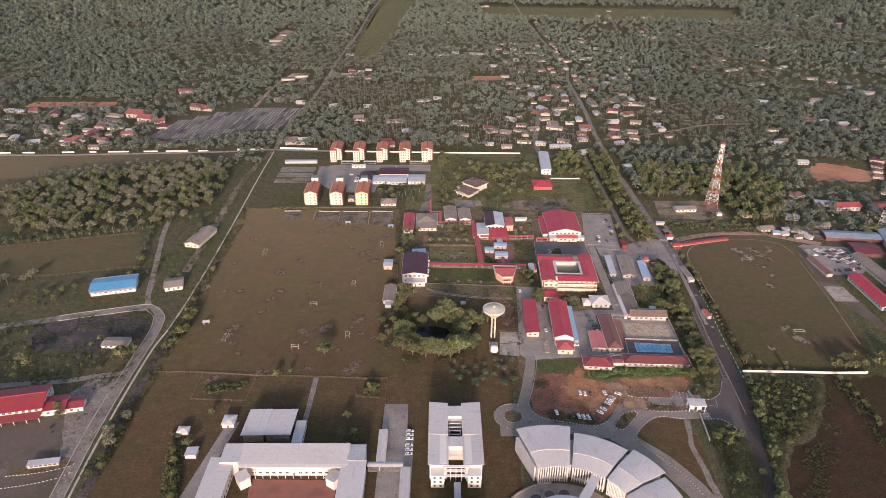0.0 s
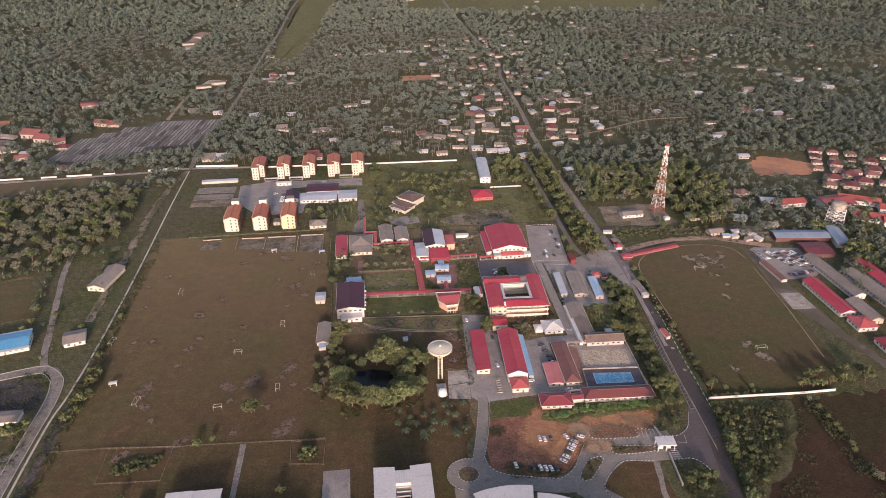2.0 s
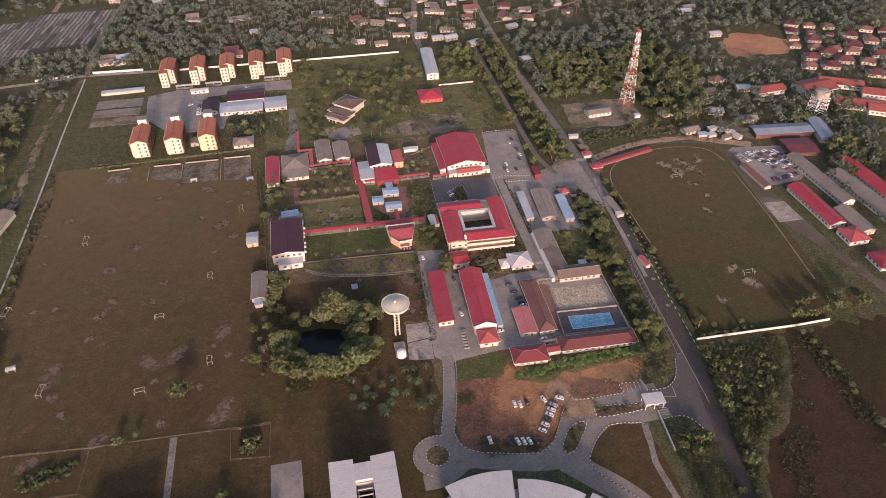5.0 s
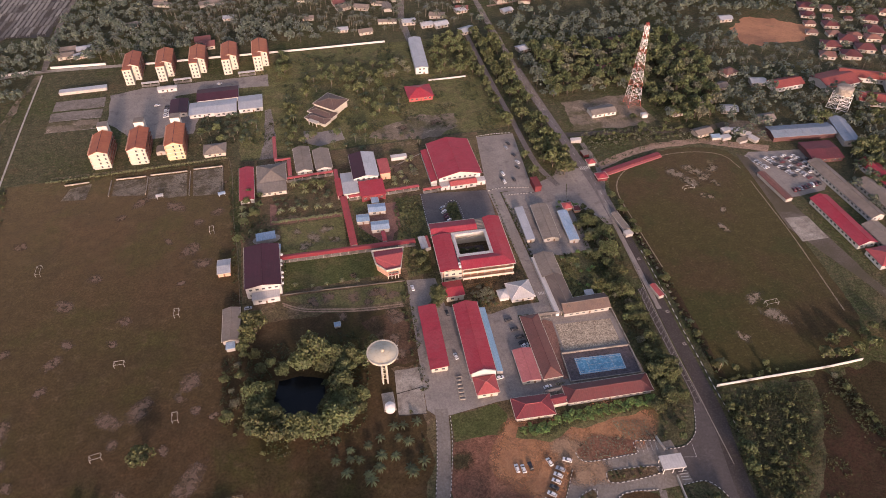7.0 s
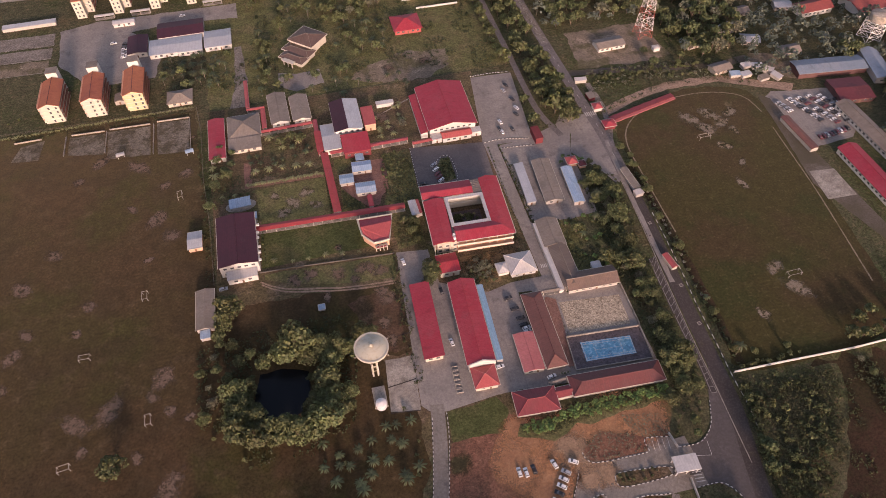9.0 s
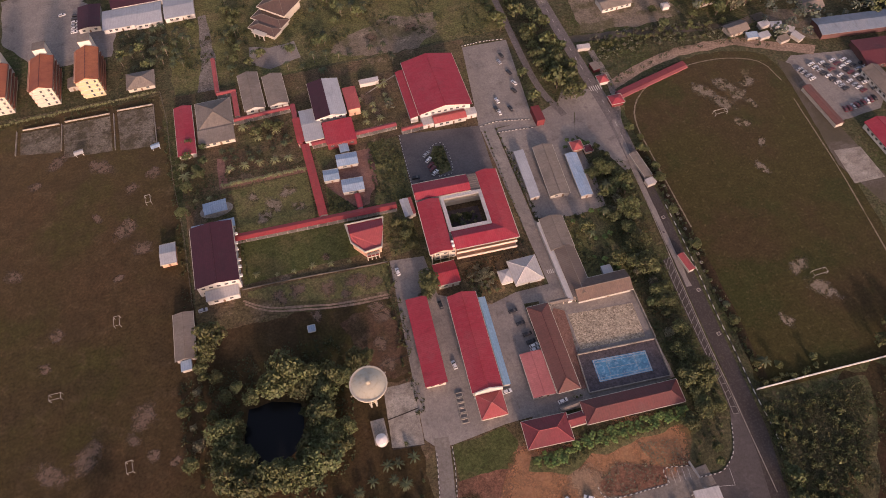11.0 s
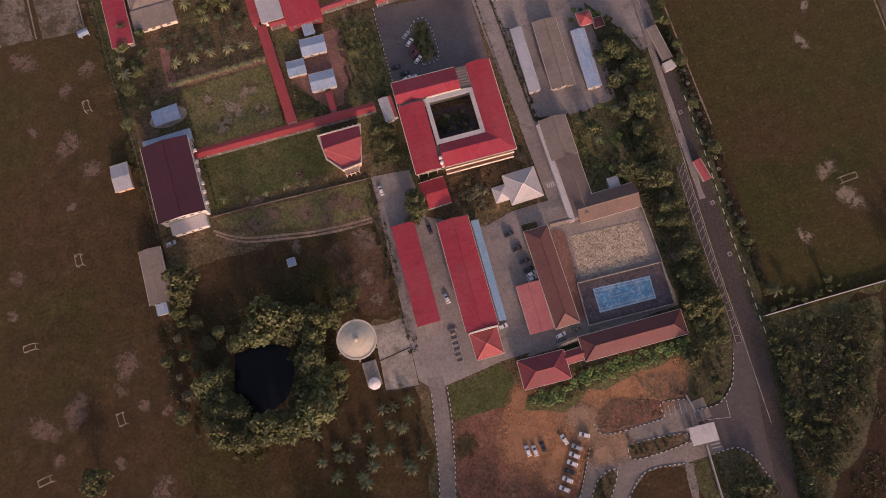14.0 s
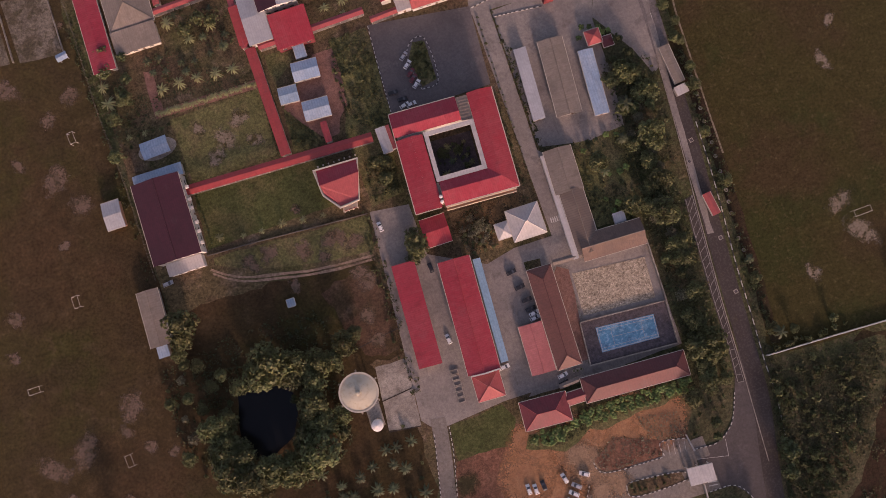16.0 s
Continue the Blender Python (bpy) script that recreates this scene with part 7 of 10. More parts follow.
for s in (-1, 1):
    rod(bm, (1.55, s * .5, 0), (1.5, s * .5, 17), .12, sides=6)
    rod(bm, (-1.6, s * .3, 0), (-1.5, s * .3, 17), .06, sides=5)
for i in range(24):
    rod(bm, (-1.58, -.3, .5 + i * .68), (-1.58, .3, .5 + i * .68), .04, sides=4)
part("ladder", bm, M_steelwhite, root)
bm = bmesh.new()
lathe(bm, [(.9, 25.3), (.9, 26.0), (.4, 26.3)], 14)
part("vent_cap", bm, M_tower, tank)
root = thing("ground_tank", "small round white ground tank on a concrete base", "tank", 36.3, 391.2)
bm = bmesh.new()
box(bm, -3, -1, 0, 3, 9.5, 1.2)
part("base", bm, M_concrete, root)
bm = bmesh.new()
lathe(bm, [(2.5, 0), (2.5, 3.4), (2.3, 3.6), (.3, 4.2)], 24)
part("tank", bm, M_steelwhite, root)


def lattice(root, base, top, h, bays, bands, r=.16, split=False):
    """A four-legged lattice tower whose painted sections are parts."""
    def half(z):
        return base + (top - base) * (z / h) ** .8
    z = 0.0
    for i in range(bays):
        z1 = h * (1 - (1 - (i + 1) / bays) ** 1.25)
        bm = bmesh.new()
        a, b = half(z), half(z1)
        for sx, sy in ((-1, -1), (1, -1), (1, 1), (-1, 1)):
            rod(bm, (sx * a, sy * a, z), (sx * b, sy * b, z1), r * 1.5, sides=5)
            if split:
                part("leg", bm, bands[i % len(bands)], root)
                bm = bmesh.new()
        for (px, py), (qx, qy) in (((-1, -1), (1, -1)), ((1, -1), (1, 1)), ((1, 1), (-1, 1)), ((-1, 1), (-1, -1))):
            rod(bm, (px * a, py * a, z), (qx * b, qy * b, z1), r, sides=4)
            rod(bm, (qx * a, qy * a, z), (px * b, py * b, z1), r, sides=4)
            rod(bm, (px * b, py * b, z1), (qx * b, qy * b, z1), r, sides=4)
            if split:
                part("cross_brace", bm, bands[i % len(bands)], root)
                bm = bmesh.new()
        if not split:
            part("mast_section", bm, bands[i % len(bands)], root)
        z = z1


root = thing("radio_mast", "tall red and white lattice radio mast", "mast", 270.8, 633)
TAKEN.append((260, 622, 281, 644))
lattice(root, 5.2, .9, 68, 16, (M_steelred, M_steelwhite, M_steelwhite), .10, True)
for z, n in ((52, 3), (58, 4), (63, 3), (46, 2)):
    for i in range(n):
        a = 2 * math.pi * i / n + z
        bm = bmesh.new()
        box(bm, -.3, -.25, 0, .3, .25, 2.6)
        part("antenna", bm, M_steelwhite, root).matrix_basis = pose(1.9 * math.cos(a), 1.9 * math.sin(a), z, 0, 0, math.degrees(a) + 90)
for z, a in ((44, 200), (49, 300), (55, 250)):
    bm = bmesh.new()
    rod(bm, (0, 0, 0), (0, -.5, 0), 1.0, .9, sides=16)
    part("dish", bm, M_steelwhite, root).matrix_basis = pose(2.2 * math.cos(radians(a)), 2.2 * math.sin(radians(a)), z, 0, 0, a + 90)

root = thing("tank_tower", "round pale water tank on a white frame tower", "water tower", 424, 589)
TAKEN.append((414, 579, 434, 599))
lattice(root, 5.6, 5.0, 15, 4, (M_steelwhite,), .16, True)
bm = bmesh.new()
lathe(bm, [(6.0, 15), (6.2, 15.4), (6.2, 19.6), (5.6, 20.2), (.5, 21)], 28)
part("tank", bm, M_concrete, root)

# ---- trees ----
rng = np.random.default_rng(7)
rnd = random.Random(11)


def mesh_from(name, verts, quads, mat, tris=None):
    me = bpy.data.meshes.new(name)
    nv, nq = len(verts), len(quads)
    me.vertices.add(nv)
    me.vertices.foreach_set("co", np.asarray(verts, dtype=np.float32).ravel())
    k = quads.shape[1]
    me.loops.add(nq * k)
    me.loops.foreach_set("vertex_index", np.asarray(quads, dtype=np.int32).ravel())
    me.polygons.add(nq)
    me.polygons.foreach_set("loop_start", np.arange(0, nq * k, k, dtype=np.int32))
    me.materials.append(mat)
    me.update(calc_edges=True)
    return me


def leaf_quads(centres, normals, size, g):
    """Square leaf clumps that face roughly along the normals."""
    n = len(centres)
    nrm = normals + g.normal(0, .55, (n, 3))
    nrm /= np.linalg.norm(nrm, axis=1)[:, None]
    t = np.cross(nrm, g.normal(0, 1, (n, 3)))
    t /= np.linalg.norm(t, axis=1)[:, None]
    b = np.cross(nrm, t)
    s = (size * g.uniform(.55, 1.25, n))[:, None]
    asp = g.uniform(.5, 1.0, n)[:, None]
    bend = nrm * s * .35
    v = np.stack([centres - t * s - bend * .5, centres - b * s * asp, centres + t * s - bend * .5, centres + b * s * asp], 1)
    return v.reshape(-1, 3), np.arange(4 * n).reshape(-1, 4)


def crown_points(lobes, count, g):
    """Points and outward normals over a cluster of lobes (x, y, z, r)."""
    w = np.array([l[3] ** 2 for l in lobes])
    pick = g.choice(len(lobes), count, p=w / w.sum())
    d = g.normal(0, 1, (count, 3))
    d[:, 2] = np.where(d[:, 2] < -.3, -d[:, 2], d[:, 2])
    d /= np.linalg.norm(d, axis=1)[:, None]
    L = np.array(lobes)[pick]
    r = L[:, 3] * g.uniform(.72, 1.08, count)
    return L[:, :3] + d * r[:, None] * np.array([1, 1, .82]), d


def make_lobes(radius, height, base, n, g):
    out = [(0, 0, base + (height - base) * .55, radius * .62)]
    for i in range(n):
        a = 2 * math.pi * (i + g.uniform(0, .7)) / n
        r = radius * g.uniform(.42, .78)
        out.append((r * math.cos(a), r * math.sin(a), base + (height - base) * g.uniform(.30, .72), radius * g.uniform(.28, .46)))
    out.append((radius * g.uniform(-.2, .2), radius * g.uniform(-.2, .2), base + (height - base) * .82, radius * .42))
    return out


def broad_tree(name, label, radius, height, base, mat, seed, leaves=420, leaf=.62, lobes=8):
    g = np.random.default_rng(seed)
    root = new(name)
    tagged(root, label, "tree", kind="")
    L = make_lobes(radius, height, base, lobes, g)
    bm = bmesh.new()
    rod(bm, (0, 0, -.1), (.15, .1, base + (height - base) * .4), .05 * height * .55 + .06, .03 * height * .5, sides=8)
    for x, y, z, r in L[1:]:
        rod(bm, (x * .08, y * .08, base * .75), (x * .85, y * .85, z), .09 + radius * .012, .05, sides=5)
    part("trunk", bm, M_bark, root)
    c, n = crown_points(L, leaves, g)
    v, q = leaf_quads(c, n, leaf, g)
    crown = new("crown", mesh_from("crown", v, q, mat))
    crown.parent = root
    return root


def frond_set(n, length, droop, g, width=.5, segs=3, up=.7):
    verts, quads = [], []
    for i in range(n):
        a = 2 * math.pi * i / n * 2.4 + g.uniform(-.2, .2)
        lift = up * g.uniform(.2, 1.15)
        L = length * g.uniform(.8, 1.1)
        d, s = np.array([math.cos(a), math.sin(a), 0]), np.array([-math.sin(a), math.cos(a), 0])
        prev = None
        for k in range(segs + 1):
            t = k / segs
            p = d * L * t * (1 - .12 * t) + np.array([0, 0, L * (lift * t - (lift * .55 + droop) * t * t)])
            w = width * (.35 + 1.1 * math.sin(math.pi * min(1, t * .85 + .12))) * (1 if k < segs else .25)
            fold = np.array([0, 0, -.35 * w])
            row = [p - s * w + fold, p, p + s * w + fold]
            base = len(verts)
            verts += row
            if prev is not None:
                quads += [(prev, prev + 1, base + 1, base), (prev + 1, prev + 2, base + 2, base + 1)]
            prev = base
    return np.array(verts), np.array(quads)


def palm_tree(name, label, height, length, fronds, seed, droop=.45, up=.75, width=.5, girth=.2, mat=None):
    g = np.random.default_rng(seed)
    root = new(name)
    tagged(root, label, "palm", kind="")
    bm = bmesh.new()
    lean = g.uniform(-.05, .05, 2) * height
    rod(bm, (0, 0, -.1), (lean[0] * .4, lean[1] * .4, height * .5), girth * 1.25, girth, sides=7)
    rod(bm, (lean[0] * .4, lean[1] * .4, height * .5), (lean[0], lean[1], height), girth, girth * .85, sides=7)
    part("trunk", bm, M_palmbark, root)
    v, q = frond_set(fronds, length, droop, g, width, up=up)
    crown = new("fronds", mesh_from("fronds", v + np.array([lean[0], lean[1], height]), q, mat or M_palmleaf))
    crown.parent = root
    return root


BROAD = [broad_tree("tree", "broad leafy shade tree with a dense green crown", 4.6, 8.6, 2.2, M_leaf, 1, 1150, .44, 10),
         broad_tree("tree", "dark green dense shade tree", 4.2, 9.2, 2.4, M_leaf_dark, 2, 1100, .43, 9),
         broad_tree("tree", "spreading leafy tree with an uneven crown", 5.2, 8.0, 2.0, M_leaf, 3, 1200, .45, 12),
         broad_tree("tree", "small yellowish green leafy tree", 3.8, 7.4, 1.8, M_leaf_yellow, 4, 950, .40, 9),
         broad_tree("tree", "tall narrow dark leafy tree", 3.3, 10.5, 2.6, M_leaf_dark, 5, 950, .42, 9)]
BROAD.append(broad_tree("tree", "grey-olive thin-crowned wild tree", 4.4, 9.0, 2.4, M_leaf_grey, 15, 760, .38, 11))
BUSH = [broad_tree("bush", "low rounded green leafy bush", 1.7, 2.4, .2, M_leaf, 6, 210, .30, 6),
        broad_tree("bush", "low dark green leafy bush", 1.4, 2.0, .2, M_leaf_dark, 7, 190, .28, 6),
        broad_tree("bush", "low yellowish dry leafy bush", 1.5, 2.0, .2, M_leaf_yellow, 8, 190, .28, 6)]
GREYBUSH = [broad_tree("bush", "pale grey-green dry bush", 1.6, 2.0, .2, M_leaf_grey, 9, 180, .26, 6)]
for o in BUSH + GREYBUSH:
    o["category"] = "bush"
OILPALM = [palm_tree("palm", "stout oil palm with arching fronds", 2.6, 4.3, 19, 21, .5, .7, .27, .34), palm_tree("palm", "stout oil palm with drooping fronds", 3.4, 4.6, 20, 22, .55, .7, .28, .36)]
COCONUT = [palm_tree("palm", "slender tall coconut palm", 9.0, 4.0, 17, 23, .6, .6, .30, .17), palm_tree("palm", "slender leaning coconut palm", 7.0, 3.8, 16, 24, .6, .6, .30, .17)]
YARDPALM = [palm_tree("palm", "young pale green garden palm", 2.4, 3.2, 13, 25, .45, .6, .19, .14, M_gardenpalm)]
BANANA = [palm_tree("palm", "bushy green banana plant", 1.6, 2.1, 9, 26, .5, 1.0, .48, .16, M_banana), palm_tree("palm", "tall green banana plant", 2.2, 2.3, 10, 27, .55, 1.0, .45, .16, M_banana)]
for o in BANANA:
    o["category"] = "banana plant"
USED = set()


JOINED = {}
SINGLE = {"tree": 0, "bush": 0, "palm": 0}


def plant(protos, x, y, s=1.0, z=0.0):
    """Plants in the middle of the plan stand singly; the rest are joined per kind."""
    ob = rnd.choice(protos)
    sc = s * rnd.uniform(.82, 1.2)
    m = Matrix.LocRotScale((x, y, z), Euler((0, 0, rnd.uniform(0, 6.28))), (sc, sc, sc * rnd.uniform(.9, 1.12)))
    kind = ob.name.split(".")[0]
    near = -90 < x < 215 and (340 < y < 560 if kind == "tree" else 355 < y < 530)
    if ob.name not in USED and near:
        USED.add(ob.name)
        ob.matrix_basis = m
        SINGLE[kind] += 1
    elif near and SINGLE[kind] < 290:
        SINGLE[kind] += 1
        copy_thing(ob, m)
    else:
        JOINED.setdefault(ob.name, []).append(m)


def joined_copies(me, ms, name, label, category, thin=False):
    """One mesh of many copies of another, for what nobody would count."""
    v = np.empty(len(me.vertices) * 3, dtype=np.float32)
    me.vertices.foreach_get("co", v)
    v = np.c_[v.reshape(-1, 3), np.ones(len(me.vertices))]
    loops = np.empty(len(me.loops), dtype=np.int32)
    me.loops.foreach_get("vertex_index", loops)
    total = np.empty(len(me.polygons), dtype=np.int32)
    me.polygons.foreach_get("loop_total", total)
    if thin:        # a third of the leaves, each larger
        quad = v.reshape(-1, 4, 4)[::3]
        mid = quad.mean(1, keepdims=True)
        quad = mid + (quad - mid) * 1.65
        quad[:, :, 3] = 1
        v = quad.reshape(-1, 4)
        loops, total = np.arange(len(v), dtype=np.int32), np.full(len(quad), 4, dtype=np.int32)
    n, k = len(ms), len(v)
    big = bpy.data.meshes.new(name)
    vs = np.concatenate([v @ np.array(m).T for m in ms])[:, :3]
    big.vertices.add(n * k)
    big.vertices.foreach_set("co", vs.astype(np.float32).ravel())
    big.loops.add(n * len(loops))
    big.loops.foreach_set("vertex_index", (np.tile(loops, n) + np.repeat(np.arange(n) * k, len(loops))).astype(np.int32))
    big.polygons.add(n * len(total))
    tot = np.tile(total, n)
    big.polygons.foreach_set("loop_start", np.concatenate([[0], np.cumsum(tot)[:-1]]).astype(np.int32))
    big.materials.append(me.materials[0])
    big.update(calc_edges=True)
    tagged(new(name, big), label, category, kind="stuff")


def join_rest():
    for name, ms in JOINED.items():
        ob = bpy.data.objects[name]
        kind = ob.name.split(".")[0]
        word = {"tree": "broad-leaved wood", "bush": "low scrub", "palm": "palm grove"}[kind]
        nm = {"tree": "woodland", "bush": "scrub", "palm": "palm_grove"}[kind]
        for child in ob.children:
            trunk = child.name.startswith("trunk")
            joined_copies(child.data, ms, nm, ("trunks of the " if trunk else "leafy crowns of the ") + word + " round the fields", "trees", not trunk and kind != "palm")


def free(x, y, pad=0.0):
    return not any(a - pad < x < c + pad and b - pad < y < d + pad for a, b, c, d in TAKEN)


def scatter(protos, poly, gap, s=1.0, chance=1.0, clear=True):
    xs, ys = [p[0] for p in poly], [p[1] for p in poly]
    n = 0
    y = min(ys)
    while y < max(ys):
        x = min(xs)
        while x < max(xs):
            px, py = x + rnd.uniform(-.42, .42) * gap, y + rnd.uniform(-.42, .42) * gap
            if inside(px, py, poly) and rnd.random() < chance and (not clear or free(px, py)):
                plant(protos, px, py, s)
                n += 1
            x += gap
        y += gap
    return n


def row(protos, a, b, gap, s=1.0, jitter=.8, chance=1.0):
    n = max(1, int(math.dist(a, b) / gap))
    for i in range(n + 1):
        if rnd.random() < chance:
            plant(protos, a[0] + (b[0] - a[0]) * i / n + rnd.uniform(-jitter, jitter), a[1] + (b[1] - a[1]) * i / n + rnd.uniform(-jitter, jitter), s)


# grove round the pond
for x, y, s in ((-27, 401, 1.0), (-20, 387, 1.0), (-11, 384, 1.1), (-2, 385, 1.05), (6, 383, .95), (12, 389, 1.1), (16, 399, 1.0), (15, 409, 1.05), (18, 418, 1.0), (12, 427, 1.1), (3, 430, 1.05),
                (-6, 429, .95), (27, 423, .95), (21, 424, .9), (11, 400, .9), (-27, 392, .9), (22, 393, .8), (34, 428, .85), (39, 431, .6), (-28, 411, .8), (24, 400, .6)):
    plant(BROAD[:1] + BROAD[2:4], x, y, s * 1.1)
for x, y, s in ((-20, 396, .8), (-22, 414, .8), (-14, 424, .85), (-4, 425, .8), (8, 422, .85), (-16, 389, .8), (4, 390, .8), (-24, 404, .7), (-8, 388, .9), (-2, 390, .8), (7, 396, .8), (9, 403, .75), (-13, 387, .9), (-19, 400, .7)):
    plant(BROAD[:1] + BROAD[2:4], x, y, s * 1.1)
for x, y in ((-38, 409), (-42, 402), (-33, 396), (-40, 418), (-44, 426), (-36, 426), (-31, 420), (-25, 428), (-37, 434), (-20, 431), (-34, 440), (-28, 438)):
    plant(BROAD[3:4] + BROAD[5:], x, y, .66)
scatter(OILPALM, [(6, 384), (24, 378), (50, 386), (48, 354), (26, 352), (6, 362)], 7.2, .88, .85)
scatter(BUSH, [(-46, 440), (28, 446), (52, 388), (50, 354), (4, 358), (-24, 378), (-46, 396)], 8.5, .9, .35)
plant(BROAD[3:4], -27.5, 456, 1.45), plant(BROAD[3:4], -31, 449.5, .9), plant(BROAD[3:4], 75, 460.5, 1.0), plant(BROAD[:1], -34.5, 444.5, .55)
plant(BROAD[:1], -81, 388, 1.0)
for x, y in ((-100, 366), (-108, 363)):
    plant(BROAD[3:4], x, y, .62)
row(BUSH[:2], (-150, 350), (-126, 356), 2.6, .8, 1.4)
row(BUSH[:2], (-146, 346), (-130, 349), 3.0, .8, 1.2)
for x, y in ((-46, 350), (-44, 347), (-43, 352), (-48, 347)):
    plant(BUSH[:2], x, y, 1.7)
for x, y, s in ((-57, 323, .5), (-51, 308, .55), (-54, 298, .5), (-50, 303, .5), (-140, 326, .45), (-146, 300, .5)):
    plant(BROAD[:1], x, y, s)
row(BUSH, (-156, 310), (-134, 235), 4, 1.2, 2.0)
row(BROAD[3:4], (-152, 296), (-136, 230), 8, .55, 2)
# strip between the sheds and the road
scatter(BROAD[:3] + BROAD[3:4] + BROAD[4:] + BROAD[5:], [(172, 378), (180, 374), (181.5, 400), (183, 438), (187, 470), (191, 500), (176, 506), (173, 470), (172, 420)], 5.6, .8, .92)
scatter(BROAD[3:4] + BROAD[:1], [(166, 372), (180, 362), (184, 374), (170, 384)], 6.0, .7)
scatter(BROAD[3:4] + BANANA * 2 + BUSH * 2, [(151, 443), (172, 442), (172, 480), (151, 478)], 4.0, .95, .62)
for x, y, s in ((186, 508, .95), (187, 500, .9), (186, 493, 1.0), (180.5, 485, .85), (181.5, 499, .8), (184.5, 516, .75), (188, 484, .9), (180, 508, .6)):
    plant(BROAD[1:2] + BROAD[4:5], x, y, s)
for x, y in ((175.5, 525.5), (172, 526), (169.5, 522), (179, 524), (182.5, 521.5), (179.5, 521)):
    plant(BANANA, x, y, .9)
for x, y, s in ((210, 495, .5), (209.5, 507, .6), (211, 516, .6), (208, 524, .5)):
    plant(BROAD[3:4], x, y, s)
for x, y in ((100, 462), (104, 459), (105, 456), (99, 455), (102, 457.5)):
    plant(GREYBUSH, x, y, 1.15)
# planted court inside the school
for x, y, s in ((100.5, 494, .75), (104, 491, .95), (107.5, 488.5, .7), (102, 488, .6), (108, 494.5, .6)):
    plant(YARDPALM, x, y, s, .08)
for x, y in ((99.5, 490.5), (103, 495), (106, 492), (109, 491), (105, 487.5)):
    plant(BUSH[:2], x, y, .8, .08)
# rough ground and garden trees north of the pitch
scatter(BUSH[1:] + GREYBUSH, [(216, 600), (240, 602), (278, 597), (303, 584), (300, 574), (270, 582), (231, 584), (216, 583)], 3.6, .75, .7)
for x, y, s in ((300, 598, 1.2), (262, 596, .7), (396, 528, 1.1), (392, 516, 1.0), (404, 534, 1.1), (414, 536, 1.2), (408, 524, 1.0), (398, 518, .8)):
    plant(BROAD[:2], x, y, s)
# shrubs overgrowing the wall at the pitch corner
row(BUSH, (203, 371), (226, 370), 2.6, 1.1, 1.2, .85)
row(BROAD[3:4] + BUSH, (202, 364), (236, 362.5), 3.4, .55, 1.5, .8)
scatter(BUSH, [(199, 361), (238, 358), (230, 330), (214, 312), (200, 302), (192, 318)], 4.2, 1.15, .7)
plant(COCONUT, 177, 487, .9), plant(COCONUT, 172, 474, 1.0), plant(COCONUT, 160, 463, .7), plant(COCONUT, 206, 377, .8)
row(BUSH, (204, 376), (209, 500), 5.2, .95, 1.0, .8)
row(BROAD[3:4], (205.5, 380), (209, 530), 21, .6, 1.0, .8)
plant(COCONUT, 206.0, 409, .85)
row(BUSH, (130, 451), (130.5, 545), 3.0, .42, .3)
row(BUSH, (138, 482), (137.5, 545), 3.4, .45, .3)
for x, y, s in ((-4.4, 487.4, 1.05), (5.4, 485.1, .85), (13.7, 484.5, .85), (23, 485, .95), (31.8, 483.6, .85), (40.7, 482.9, .85)):
    plant(YARDPALM, x, y, s)
for x, y, s in ((-9.5, 557, 1.2), (-1.7, 557.6, 1.2), (6.5, 557.3, 1.2), (14.7, 556.2, 1.15), (22.4, 556.1, 1.15), (-33, 557.6, 1.2), (-34, 566, 1.1), (.8, 584.6, 1.3), (8, 575, 1.2), (18, 578, 1.1)):
    plant(YARDPALM, x, y, s)
row(YARDPALM, (-15, 547.6), (29, 547.2), 1.7, .62, .5)
row(BUSH, (30.2, 515), (30.4, 545), 2.2, .45, .3)
row(BUSH, (-9, 510), (-9, 486), 3.0, .5, .5)
row(YARDPALM + BUSH, (-30, 541), (-12, 541.5), 3.4, .6, .8)
scatter(OILPALM + BROAD[:1], [(-21, 560), (28, 562), (27, 590), (4, 590), (2, 572), (-20, 572)], 7.0, .6, .7)
scatter(BUSH + BROAD[:1], [(-38, 528), (-26, 542), (-20, 556), (-34, 568)], 5.6, .55, .7)
scatter(BUSH, [(38, 513), (49, 513), (46, 522), (38, 531)], 3.4, .7, .8)
scatter(BUSH, [(56, 513), (80, 514), (80, 556), (64, 556), (63, 521)], 4.2, .7, .8)
scatter(YARDPALM + BUSH, [(38, 552), (48, 551), (48, 558), (38, 558)], 4.0, .8, .7)
scatter(BUSH + BROAD[3:4], [(63, 480), (76, 482), (76, 500), (66, 503)], 4.6, .62, .8)
scatter(BUSH, [(58, 440), (61, 482), (56, 482), (53, 430), (53, 400)], 3.6, .62, .7)
plant(BROAD[:1], 75.5, 456, .85), plant(BROAD[:1], 72.5, 453, .6)
scatter(GREYBUSH + BUSH[2:], [(95, 447), (108, 447), (109, 460), (95, 460)], 2.6, .8)
scatter(BUSH, [(98.5, 524), (97, 537), (101, 543), (105, 542), (105, 525)], 2.4, .7)
for i in range(14):
    plant(YARDPALM, 71 + rnd.uniform(-4, 16), 570 + rnd.uniform(-6, 30), .9)
